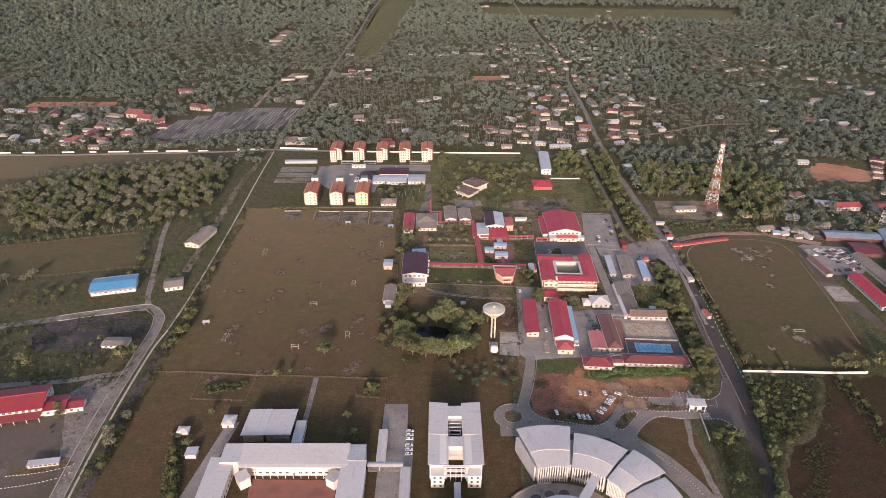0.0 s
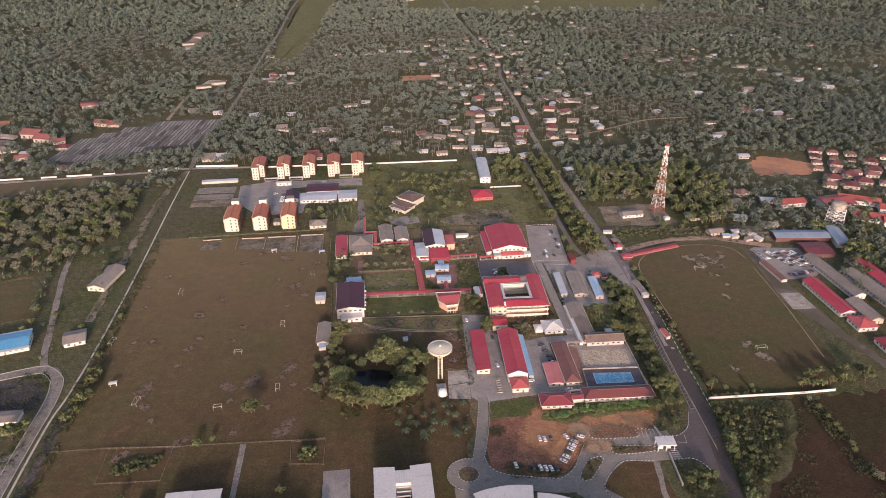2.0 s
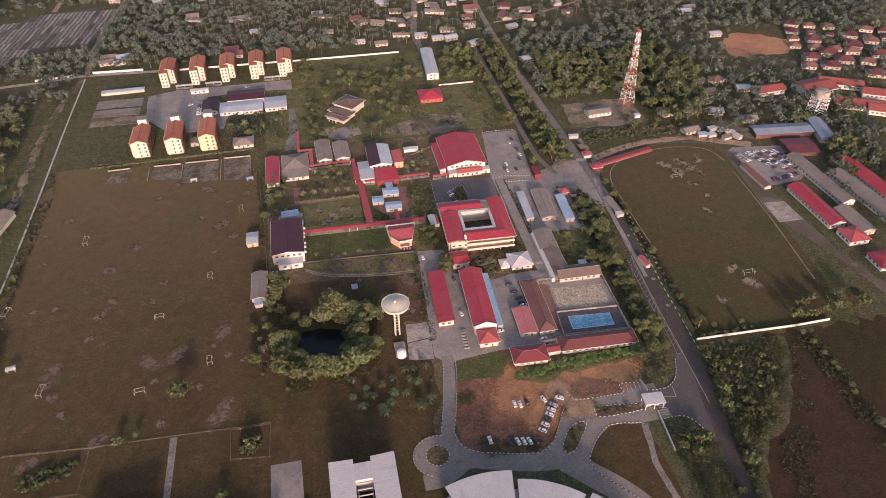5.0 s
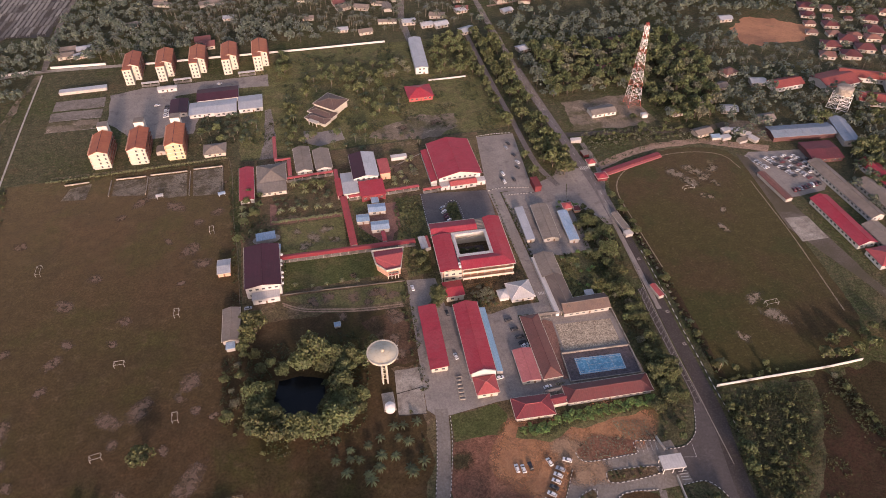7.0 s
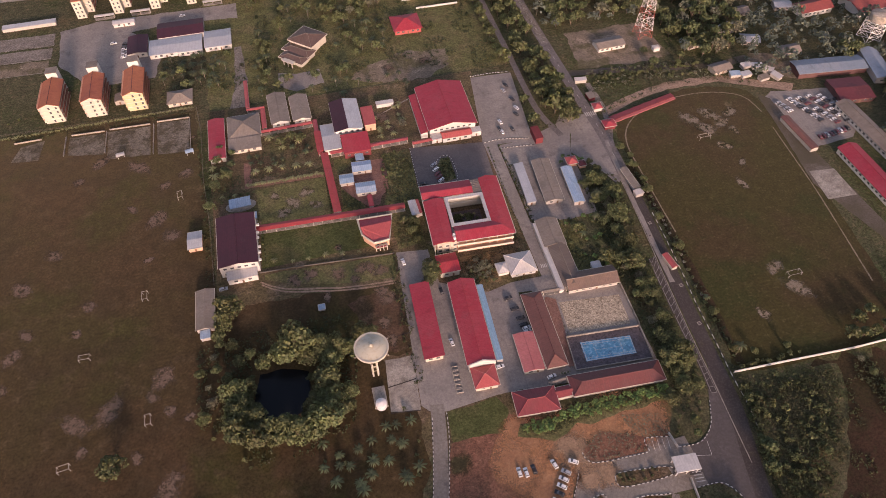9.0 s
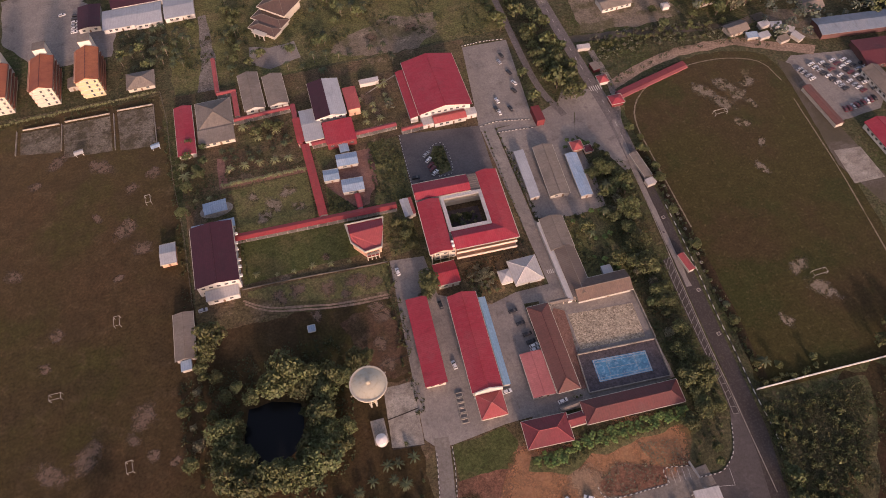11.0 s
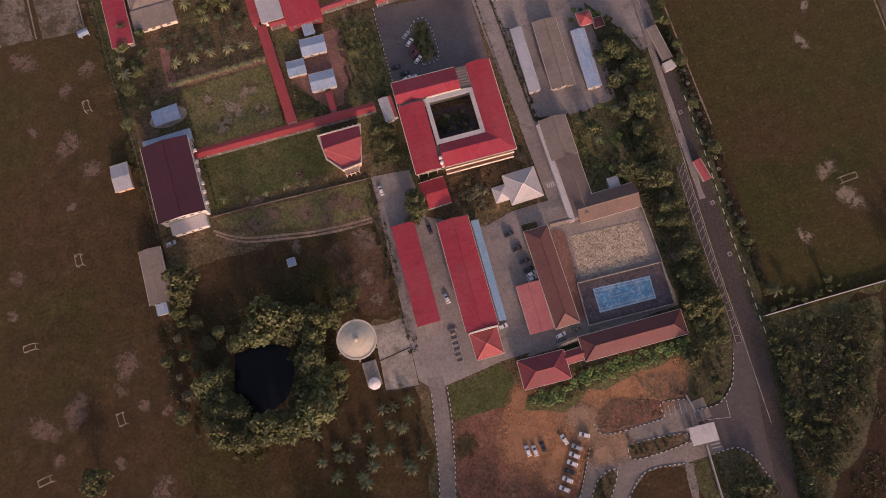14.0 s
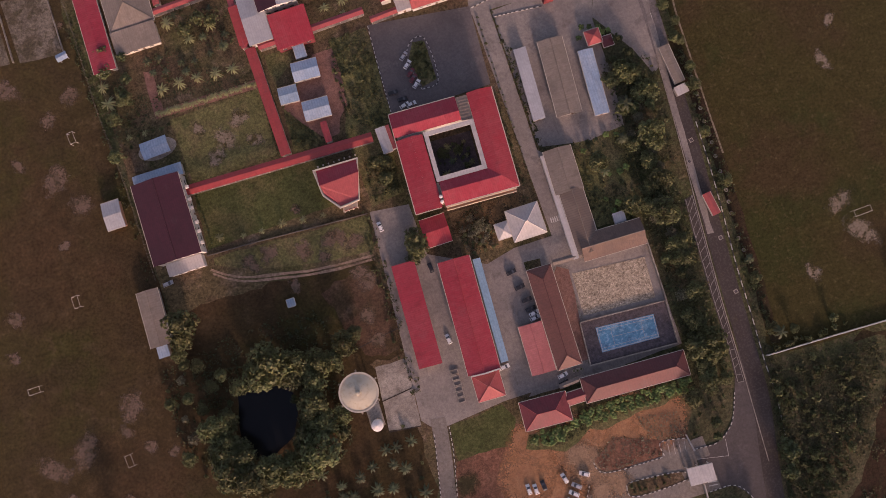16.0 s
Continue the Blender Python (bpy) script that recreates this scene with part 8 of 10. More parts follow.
# banana clumps and shrubs below the tiled blocks
scatter(BANANA, [(95, 368), (113, 367), (122, 371), (166, 370), (167, 365), (150, 365), (125, 363.5), (116, 366), (108, 360), (95, 362.5)], 1.9, .9, .92)
for x, y, s in ((-21.5, 400, .62), (-22, 410, .55), (-20, 419, .55), (-12, 390.5, .7), (2, 394.5, .62), (6.5, 412, .6), (-31, 572, .6), (-27, 561, .6), (-23, 566, .62), (-22, 576, .6), (-30, 581, .55), (-33, 551, .5)):
    plant(BROAD[:3], x, y, s)
scatter(BUSH + GREYBUSH, BED_S, 2.4, .58, .6, False), scatter(BUSH + GREYBUSH, ISLE, 2.6, .58, .5, False)
scatter(BROAD[:2] + BUSH, [(160, 346), (169, 344), (176, 350), (181, 362), (178, 370), (162, 366)], 4.2, .72, .9)
scatter(BUSH + BROAD[:1], [(159, 320), (168, 320), (173, 314), (175, 303), (159, 303)], 5.0, .6, .6)
# scrub by the southern road
scatter(BROAD[3:4] + BUSH, [(200, 360), (240, 360), (236, 345), (226, 323), (212, 308), (198, 297), (190, 280), (186, 296), (189, 308), (194, 330)], 5.4, .55, .6)
row(BUSH[:2] + BROAD[1:2], (199.5, 358), (193, 330), 3.2, .85, .9)
row(BUSH[:2] + BROAD[1:2], (193, 330), (186.5, 290), 3.2, .85, .9)
row(BUSH[:2] + BROAD[1:2], (186.5, 290), (172, 240), 3.6, .85, 1.0)
scatter(BROAD[1:2] + BUSH, [(160, 318), (172, 312), (180, 296), (172, 262), (160, 230), (152, 240), (158, 300)], 5.4, .6, .7)
row(BROAD[5:] + BUSH[:2] + BROAD[3:4], (261, 358), (262, 300), 5.0, .5, 2.5)
row(BROAD[5:] + BUSH[:2] + BROAD[3:4], (262, 300), (266, 240), 5.5, .55, 3)
row(BROAD[:1] + BROAD[3:4], (264, 373), (306, 374), 6.5, .9, 2.0)
row(BUSH, (206, 371), (262, 370), 5.0, .8, 1.0, .6)
row(BROAD[:1] + BROAD[3:4], (274, 380), (308, 384), 7, .85, 2.0)
plant(BROAD[3:4], 231, 375, .6), plant(BROAD[3:4], 214, 376, .5)
# avenue and roadside trees to the north
row(BROAD[:1] + BROAD[3:4], (178, 574), (178, 780), 8.0, 1.1, 1.2, .95)
row(BROAD[:1] + BROAD[3:4], (187, 556), (190, 780), 8.5, 1.2, 2.0, .9)
row(BROAD[3:4] + BROAD[:1], (164, 622), (164, 780), 8.5, .8, 1.5, .9)
scatter(BROAD[3:4], [(122, 708), (164, 708), (164, 780), (132, 782)], 8.5, 1.0, .7)
scatter(BROAD[3:4] * 3 + BROAD[:1] + COCONUT + BROAD[5:], [(14, 700), (95, 703), (112, 712), (112, 745), (10, 745)], 8.2, .85, .62)
scatter(BROAD[3:4] * 2 + COCONUT + OILPALM, [(54, 656), (92, 662), (92, 704), (56, 702)], 6.6, .8, .7)
scatter(BROAD[:2] + COCONUT, [(-2, 640), (20, 640), (16, 664), (14, 700), (-2, 700)], 7.0, .8, .85)
scatter(BROAD[:2], [(-12, 735), (10, 735), (10, 780), (-4, 780)], 8.0, .8, .7)
scatter(BROAD[:2] + COCONUT, [(30, 634), (64, 636), (56, 656), (30, 656)], 7.0, .75, .8)
scatter(COCONUT * 2 + OILPALM * 2 + BROAD[3:4], [(-64, 648), (-22, 645), (-20, 686), (-64, 686)], 6.2, .78, .9)
row(YARDPALM, (-166, 625.5), (-46, 628.8), 2.0, .5, .5)
row(BROAD[:1] + BUSH, (-172, 640), (-146, 646), 5, .55, 3.0, .9)
row(BROAD[3:4] + BUSH, (-66, 634), (-62, 660), 5, .5, 1.5, .8)
scatter(BROAD[:2] + BUSH, [(-60, 628), (-42, 628), (-44, 648), (-60, 648)], 5.5, .5, .6)
scatter(OILPALM + BROAD[:1], [(-2, 628), (18, 640), (16, 660), (0, 690), (-3, 660)], 7, .7, .8)
scatter(OILPALM + COCONUT, [(70, 612), (96, 612), (96, 628), (66, 634), (30, 632), (32, 622)], 7, .7, .7)
# western side: drain trees, the wood, palms and scrub
row(BROAD[:1] + BROAD[3:4] + BUSH, (-190, 392), (-191, 560), 6.5, .6, 2.2, .8)
row(BROAD[:1] + BUSH, (-192, 560), (-194, 640), 6.5, .55, 2.0, .7)
row(BROAD[3:4] + BROAD[:1] + BUSH, (-190, 270), (-192, 340), 6.5, .62, 3.0, .9)
scatter(BROAD[:2] + BROAD[5:] * 3, [(-440, 600), (-378, 562), (-284, 584), (-240, 602), (-226, 640), (-226, 700), (-238, 738), (-300, 738), (-365, 722), (-415, 696), (-450, 660)], 8.0, .95, .72)
row(OILPALM, (-400, 546), (-268, 583), 6.0, .95, 2.5)
row(OILPALM, (-410, 552), (-262, 592), 6.0, 1.0, 2.5)
row(OILPALM, (-258, 520), (-266, 575), 6.0, .95, 3.0)
row(OILPALM, (-240, 604), (-222, 612), 5.0, .9, 2.0)
scatter(BROAD[5:] + BUSH, [(-430, 500), (-330, 480), (-330, 492), (-430, 512)], 7.0, .7, .8)
scatter(BROAD[3:4] + BUSH + COCONUT, [(-330, 420), (-300, 424), (-286, 392), (-238, 384), (-240, 366), (-310, 352)], 9, .62, .55)
scatter(BUSH, [(-330, 380), (-215, 392), (-214, 372), (-310, 352)], 6.5, .9, .5)
for x, y, s in ((-216, 380, 1.35), (-211, 386, 1.0), (-276, 374, 1.3), (-283, 378, 1.0), (-240, 402, .7), (-244, 396, .6), (-190, 300, .8), (-193, 307, .9), (-196, 314, .8), (-190, 322, .9), (-234, 329, .8), (-231, 324, .7)):
    plant(BROAD[3:4] + BROAD[5:], x, y, s)
row(BROAD[3:4] + BROAD[:1], (-184, 400), (-186, 440), 6, .75, 2.0)
scatter(BROAD[:1] + BUSH, [(-345, 470), (-282, 480), (-280, 452), (-345, 436)], 8, .6, .8)
scatter(BROAD[:1] + OILPALM, [(-262, 490), (-250, 545), (-243, 540), (-236, 500), (-238, 475)], 8.5, .6, .7)
row(BROAD[3:4] + BUSH, (-232, 460), (-214, 498), 7, .55, 3)
row(BROAD[:2], (-226, 585), (-218, 545), 8, .6, 3)
scatter(BUSH + BROAD[3:4], [(-238, 330), (-216, 336), (-210, 300), (-236, 305)], 8, .6, .6)
# wood round the mast and beyond the pitch
WOOD_E = [(212, 656), (284, 658), (288, 636), (284, 616), (296, 600), (322, 598), (338, 612), (342, 640), (362, 680), (342, 740), (216, 740)]
scatter(BROAD, WOOD_E, 8.2, 1.12, .95)
for x, y, s in ((188, 566, 1.25), (192, 576, 1.1), (186, 586, 1.15), (193, 594, 1.0), (183, 578, .9)):
    plant(BROAD[:2], x, y, s)
row(BUSH, (214, 594), (300, 590), 3.0, 1.0, 2.0, .85)
row(BROAD[3:4], (240, 595), (300, 592), 16, .5, 1.5, .8)
plant(BROAD[:1], 181, 566, 1.45), plant(BROAD[3:4], 187, 599, 1.3), plant(BROAD[:1], 180, 612, 1.1), plant(BROAD[3:4], 165, 627, 1.3), plant(BROAD[3:4], 164.5, 580, 1.0), plant(BROAD[3:4], 164.5, 560, .9), plant(GREYBUSH, 84, 578, 1.7)
scatter(BROAD[1:2] + COCONUT, [(378, 502), (388, 527), (408, 538), (406, 500), (382, 490)], 6.5, .8, .9)
plant(BROAD[3:4], 284, 600, .9), plant(BROAD[3:4], 291, 607, 1.1), plant(BROAD[:1], 262, 612, .6)
scatter(BROAD + COCONUT, [(380, 572), (412, 598), (440, 612), (470, 604), (440, 560), (412, 566)], 8.5, .85, .85)
scatter(BROAD, [(392, 545), (436, 540), (440, 470), (420, 440), (400, 480), (404, 520)], 9, .8, .7)


def thicket(name, label, poly, gap, size, mat=None, high=1.6, chance=.9, thin=-.28):
    """A close cover of low leaf clumps, too many to count."""
    g = np.random.default_rng(int(abs(poly[0][0]) * 13 + abs(poly[0][1])))
    xs, ys = [p[0] for p in poly], [p[1] for p in poly]
    c, nn = [], []
    for x in np.arange(min(xs), max(xs), gap):
        for y in np.arange(min(ys), max(ys), gap):
            px, py = x + g.uniform(-.6, .6) * gap, y + g.uniform(-.6, .6) * gap
            if g.random() < chance and inside(px, py, poly) and noise.noise((px * .07, py * .07, 4)) > thin:
                top = high * (.5 + .9 * max(0, .5 + noise.noise((px * .12, py * .12, 1))))
                for k in range(7):
                    c.append((px + g.normal(0, gap * .3), py + g.normal(0, gap * .3), top * g.uniform(.25, 1)))
                    nn.append((g.normal(0, .5), g.normal(0, .5) - .2, 1))
    v, q = leaf_quads(np.array(c), np.array(nn), size, g)
    return tagged(new(name, mesh_from(name, v, q, mat or M_shrub)), label, "scrub", kind="stuff")


thicket("scrub", "dense green roadside scrub and creepers", [(199, 362), (248, 360), (240, 345), (230, 323), (214, 308), (200, 299), (190, 282), (182, 262), (170, 215), (168, 225), (182, 280), (192, 325)], 1.35, .40, M_scrubleaf, high=2.0, thin=-.4)
thicket("scrub", "dense scrub along the southern road", [(160, 322), (172, 314), (181, 298), (172, 262), (160, 222), (150, 232), (157, 300)], 1.5, .42, M_scrubleaf, high=1.8)
thicket("hedge", "rough hedge along the brown field", [(255, 364), (267, 361), (268, 330), (266, 300), (272, 240), (258, 240), (254, 300), (256, 330)], 1.5, .42, high=1.4, thin=-.1)
thicket("weeds", "ragged weeds spreading over the brown field edge", [(232, 364), (252, 362), (246, 335), (232, 300), (204, 262), (184, 232), (190, 270), (216, 308), (230, 338)], 1.9, .42, high=.8, chance=.8, thin=-.02, mat=M_scrubleaf)
thicket("undergrowth", "green undergrowth below the tiled blocks", [(95, 367), (113, 366), (122, 370), (167, 369), (168, 365), (150, 364), (125, 363), (108, 360), (94, 363)], 1.3, .34, M_shrub, high=.9)
thicket("weeds", "dry brown weeds of the bed beside the gate road", [(117.6, 349), (128, 356), (146, 349.5), (158, 347), (157, 358), (140, 361), (145, 343), (125.8, 343), (119.5, 345)], 1.1, .26, M_leaf_grey, high=.5, chance=.8, thin=-.25)
thicket("garden_plants", "dark tangle of plants in the fenced plot", [(-152, 346), (-150, 353), (-136, 358), (-125, 358), (-127, 351), (-140, 345)], 1.2, .4, M_leaf_dark, high=1.3, chance=.9, thin=-.5)
thicket("garden_plants", "dark water plants in the pond cage", [(-50, 345), (-51, 351), (-46, 356), (-40, 355), (-39, 347), (-44, 343)], 1.1, .4, M_leaf_dark, high=1.5, chance=.95, thin=-.6)
thicket("hedge", "ragged green hedge beside the campus path", [(-158, 302), (-150, 306), (-144, 280), (-134, 240), (-130, 215), (-138, 215), (-148, 255)], 1.5, .5, M_leaf, high=2.6, chance=.85, thin=-.3)
thicket("scrub", "dry brown litter and weeds north of the pitch", [(214, 601), (240, 603), (278, 598), (304, 584), (300, 573), (270, 581), (231, 582), (214, 581)], 2.4, .5, M_leaf_grey, high=.7, chance=.7, thin=-.1)
thicket("verge", "weedy verge along the main road", [(200, 345), (207, 368), (209.5, 410), (211, 450), (210, 510), (207, 512), (206.5, 470), (203.5, 425), (201.5, 390)], 1.7, .45, high=.9, chance=.7)
thicket("verge", "weedy tree strip between drain and yards", [(170, 368), (184, 366), (187, 410), (189.5, 442), (195, 480), (197, 505), (176, 510), (172, 470), (170, 420)], 2.2, .55, high=1.2)
thicket("scrub", "weeds under the western grove trees", [(-46, 440), (-10, 446), (-10, 428), (-20, 426), (-25, 412), (-25, 394), (-46, 396)], 2.2, .5, high=.9, chance=.75)
thicket("scrub", "weeds under the eastern grove trees", [(-10, 446), (28, 446), (30, 414), (24, 386), (6, 376), (-24, 376), (-25, 388), (-8, 386), (5, 393), (10, 404), (11, 422), (-10, 428)], 2.2, .5, high=.9, chance=.75)
for label, poly, gap, chance in (("leafy garden beds beside the school", [(60, 512), (80, 514), (82, 556), (64, 556), (63, 521)], 1.5, .75), ("leafy garden beds round the stalls", [(37, 513), (50, 513), (45, 522), (38, 534)], 1.4, .85),
                                 ("leafy beds between the walkway and school", [(62, 481), (77, 483), (77, 500), (66, 504), (63, 490)], 1.5, .8), ("garden plants along the long walkway", [(-36, 526), (-28, 545), (-20, 540), (-18, 568), (-34, 570)], 2.2, .6),
                                 ("undergrowth in the palm garden", [(-14, 545), (28, 546), (28, 590), (2, 590), (0, 574), (-15, 572)], 2.4, .6), ("weeds behind the old wings", [(151, 442), (172, 442), (174, 480), (151, 480)], 2.0, .8),
                                 ("flower beds along the school drive", [(124.5, 462), (127.5, 462), (127.5, 512), (124.8, 512)], 1.4, .7), ("plants beside the pavilion", [(93, 447), (108, 447), (109, 466), (92, 466)], 1.7, .6),
                                 ("hedge plants along the shed yard", [(137.2, 481), (139.6, 481), (139.8, 527), (137.4, 540)], 1.3, .8), ("weeds along the workshop lane", [(53, 392), (57.5, 392), (60, 440), (60, 480), (55, 480), (54, 430)], 1.7, .6),
                                 ("weeds along the field fence", [(-40, 480), (-36, 480), (-37, 540), (-40, 600), (-44, 600), (-41, 540)], 1.7, .7), ("weeds below the hostel fence", [(-160, 622), (-45, 620), (-45, 628), (-160, 632)], 2.0, .6),
                                 ("weeds along the road apron", [(172, 556), (182, 568), (182, 640), (188, 640), (190, 560), (180, 552)], 2.2, .6), ("weeds in the brown scrub field", [(252, 355), (300, 352), (300, 250), (240, 250), (230, 290)], 4.0, .05)):
    thicket("garden_plants", label, poly, gap, .42, high=.9, chance=chance)
for i in range(14):
    plant(BUSH[:2] + YARDPALM, 102 + rnd.uniform(-7.5, 7.5), 488.5 + rnd.uniform(-7.5, 7.5), .75)
plant(COCONUT, 100.5, 487.5, .55), plant(BROAD[3:4], 104.5, 491.5, .5), plant(BROAD[:1], 97.5, 492, .45), plant(YARDPALM, 97, 483, .9), plant(BUSH, 106, 484, 1.1), plant(BUSH, 101, 494, 1.2)
thicket("weeds", "dry weeds between the lanes", [(-330, 425), (-300, 428), (-222, 445), (-210, 425), (-207, 350), (-320, 342)], 2.4, .55, high=.9, chance=.7, thin=-.05)
thicket("weeds", "weedy bank along the drain", [(-198, 275), (-186, 275), (-186, 420), (-188, 600), (-196, 640), (-198, 430)], 2.2, .55, high=1.1, chance=.7)
thicket("weeds", "weeds beside the dirt track", [(-236, 600), (-219, 640), (-219, 740), (-206, 786), (-208, 700), (-206, 500), (-212, 500)], 3.0, .6, high=1.0, chance=.5)
thicket("weeds", "undergrowth round the garden houses", [(-58, 640), (-22, 640), (-4, 630), (30, 630), (100, 640), (160, 620), (166, 780), (-40, 782), (-10, 735), (-12, 690), (-60, 686)], 2.4, .55, high=.8, chance=.7, thin=.08)
thicket("weeds", "weeds along the pitch edge", [(209, 556), (232, 566), (262, 573), (300, 572), (318, 560), (322, 590), (212, 598)], 2.4, .5, high=1.0, chance=.45)
join_rest()

# ---- distant houses ----
def house_proto(label, w, d, h, roof, rise, roof_m, wall_m, plain=False):
    root = thing("house", label, "house", 0, 0, group="village houses")
    bm = bmesh.new()
    box(bm, -w / 2, -d / 2, 0, w / 2, d / 2, h)
    part("wall", bm, wall_m, root)
    part("roof", roof_bm(roof, w, d, h, rise, .8), roof_m, root)
    if plain:
        return root
    shared("door", DOOR, root, pose(0, -d / 2, 0))
    for u in (-w / 4 - .6, w / 4 + .6):
        shared("window", WIN, root, pose(u, -d / 2, 1.0))
    return root


M_villwall = material("dusty_pale_house_wall", (0.42, 0.375, 0.325), .9, patches=((.25, .46, .62, (0.32, 0.28, 0.24), .7),), grain=((1.2, .5, .66, (0.25, 0.215, 0.18), .5),))
M_villagered = roof_mat("dull_red_sheet_roof", (0.235, 0.085, 0.072), (0.17, 0.08, 0.07))
HOUSES = [house_proto("small house with rusty red roof", 12, 9, 3.2, "hip", 2.4, M_rust, M_cream),
          house_proto("small house with grey sheet roof", 13, 8, 3.1, "gx", 1.8, M_asbestos_x, M_villwall),
          house_proto("small house with pale metal roof", 11, 8, 3.0, "gx", 1.5, M_greymetal, M_villwall),
          house_proto("house with orange-brown tiled roof", 14, 11, 3.4, "hip", 3.0, M_tile, M_villwall),
          house_proto("long row house with weathered roof", 22, 8, 3.2, "gx", 1.8, M_asbestos_x, M_cream),
          house_proto("house with dull red roof and pale walls", 13, 10, 3.4, "gx", 2.4, M_villagered, M_villwall),
          house_proto("small house with dark brown roof", 11, 9, 3.1, "hip", 2.2, M_tile_y, M_wallgrey)]
FARHOUSES = [house_proto("distant house with rusty brown roof", 12, 9, 3.2, "hip", 2.2, M_rust, M_cream, True), house_proto("distant house with grey sheet roof", 14, 8, 3.1, "gx", 1.8, M_asbestos_x, M_villwall, True),
             house_proto("distant house with pale metal roof", 12, 8, 3.0, "gx", 1.5, M_greymetal, M_villwall, True), house_proto("distant house with dull red roof", 13, 10, 3.2, "gx", 2.2, M_villagered, M_villwall, True),
             house_proto("long distant shed with grey roof", 24, 9, 3.2, "gx", 1.8, M_asbestos_x, M_wallgrey, True)]
SETTLED = set()
FARJOIN = {}


def settle(ob, x, y, rz, s=1.0):
    TAKEN.append((x - 7.5 * s, y - 9 * s, x + 7.5 * s, y + 6 * s))
    m = Matrix.LocRotScale((x, y, 0), Euler((0, 0, radians(rz))), (s, s, s))
    if ob.name in SETTLED and y > 1020:
        FARJOIN.setdefault(ob.name, []).append(m)
        return ob
    if ob.name not in SETTLED:
        SETTLED.add(ob.name)
        ob.matrix_basis = m
        return ob
    return copy_thing(ob, m)


def road_far(x, y):
    return min(min(math.dist((x, y), p) for p in ln[::1]) for ln in ROADLINES)


ROADLINES = [smooth_line(p, 25.0) for p, w in ROADS]
VILLAGES = [([(226, 800), (300, 780), (320, 1000), (360, 1250), (300, 1500), (228, 1400)], 30, .6), ([(60, 800), (186, 800), (196, 1300), (120, 1500), (90, 1000)], 28, .62),
            ([(440, 900), (700, 900), (900, 1100), (800, 1500), (440, 1400)], 52, .3), ([(-640, 800), (-380, 806), (-370, 900), (-480, 960), (-640, 900)], 27, .6),
            ([(-150, 860), (60, 830), (80, 1000), (-60, 1060), (-150, 1000)], 44, .4), ([(300, 1500), (900, 1450), (1000, 1900), (300, 2000)], 100, .4),
            ([(-180, 1300), (160, 1300), (150, 1900), (-150, 1900)], 110, .25), ([(760, 600), (1000, 640), (1100, 1100), (900, 1100)], 60, .4)]
for poly, gap, chance in VILLAGES:
    xs, ys = [p[0] for p in poly], [p[1] for p in poly]
    for i in range(int((max(xs) - min(xs)) / gap) + 1):
        for j in range(int((max(ys) - min(ys)) / gap) + 1):
            x, y = min(xs) + (i + rnd.uniform(-.4, .4)) * gap, min(ys) + (j + rnd.uniform(-.4, .4)) * gap
            if inside(x, y, poly) and rnd.random() < chance * (1 + 1.3 * noise.noise((x * .011, y * .011, 6))) and free(x, y, 6) and road_far(x, y) > 13:
                settle(rnd.choice((HOUSES[1:3] * 2 + HOUSES) if y < 900 else (FARHOUSES[1:3] + FARHOUSES)), x, y, rnd.choice((0, 0, 90, 180)) + rnd.uniform(-25, 25), rnd.uniform(.75, 1.15))
for y in range(800, 1500, 24):
    for x, rz in ((189, 90), (222, -90)):
        if rnd.random() < .55 and free(x, y, 4):
            settle(rnd.choice(HOUSES if y < 900 else FARHOUSES), x + rnd.uniform(-4, 4), y + rnd.uniform(-5, 5), rz + rnd.uniform(-12, 12), rnd.uniform(.8, 1.1))

# ---- vehicles ----
def car_proto(label, paint, seed):
    root = thing("car", label, "car", 0, 0, group="parked cars")
    bm = bmesh.new()
    prof = [(-2.15, .35), (2.15, .35), (2.2, .75), (1.3, .92), (-1.7, 1.0), (-2.2, .85)]
    def extrude(bm, prof, hw, taper=1.0):
        a = [bm.verts.new((x, -hw, z)) for x, z in prof]
        b = [bm.verts.new((x, hw, z)) for x, z in prof]
        bm.faces.new(a[::1]), bm.faces.new(b[::-1])
        for i in range(len(prof)):
            j = (i + 1) % len(prof)
            bm.faces.new((a[j], a[i], b[i], b[j]))
    extrude(bm, prof, .86)
    extrude(bm, [(-1.55, 1.42), (-1.2, 1.46), (.2, 1.46), (.35, 1.42)], .66)
    bmesh.ops.recalc_face_normals(bm, faces=bm.faces)
    part("body", bm, paint, root)
    bm = bmesh.new()
    extrude(bm, [(-1.85, .97), (1.15, .92), (.36, 1.415), (-1.56, 1.415)], .74)
    bmesh.ops.recalc_face_normals(bm, faces=bm.faces)
    part("window_band", bm, M_glass, root)
    for x in (-1.35, 1.35):
        for y in (-.8, .8):
            bm = bmesh.new()
            rod(bm, (x, y - .1, .33), (x, y + .1, .33), .33, sides=10)
            wheel = part("wheel", bm, M_kerbblack, root)
            bm = bmesh.new()
            s_ = 1 if y > 0 else -1
            rod(bm, (x, y + s_ * .09, .33), (x, y + s_ * .12, .33), .2, sides=8)
            part("rim", bm, M_greymetal, wheel, "pale metal rim")
    return root


def paint(name, c):
    return material(name, c, .3, spec=.6)


CARS = [car_proto("white parked saloon car", paint("white_car_paint", (.72, .71, .70)), 1), car_proto("silver parked saloon car", paint("silver_car_paint", (.36, .37, .39)), 2),
        car_proto("black parked saloon car", paint("black_car_paint", (.02, .02, .022)), 3), car_proto("dark red parked saloon car", paint("dark_red_car_paint", (.16, .03, .035)), 4)]
PARKED = set()


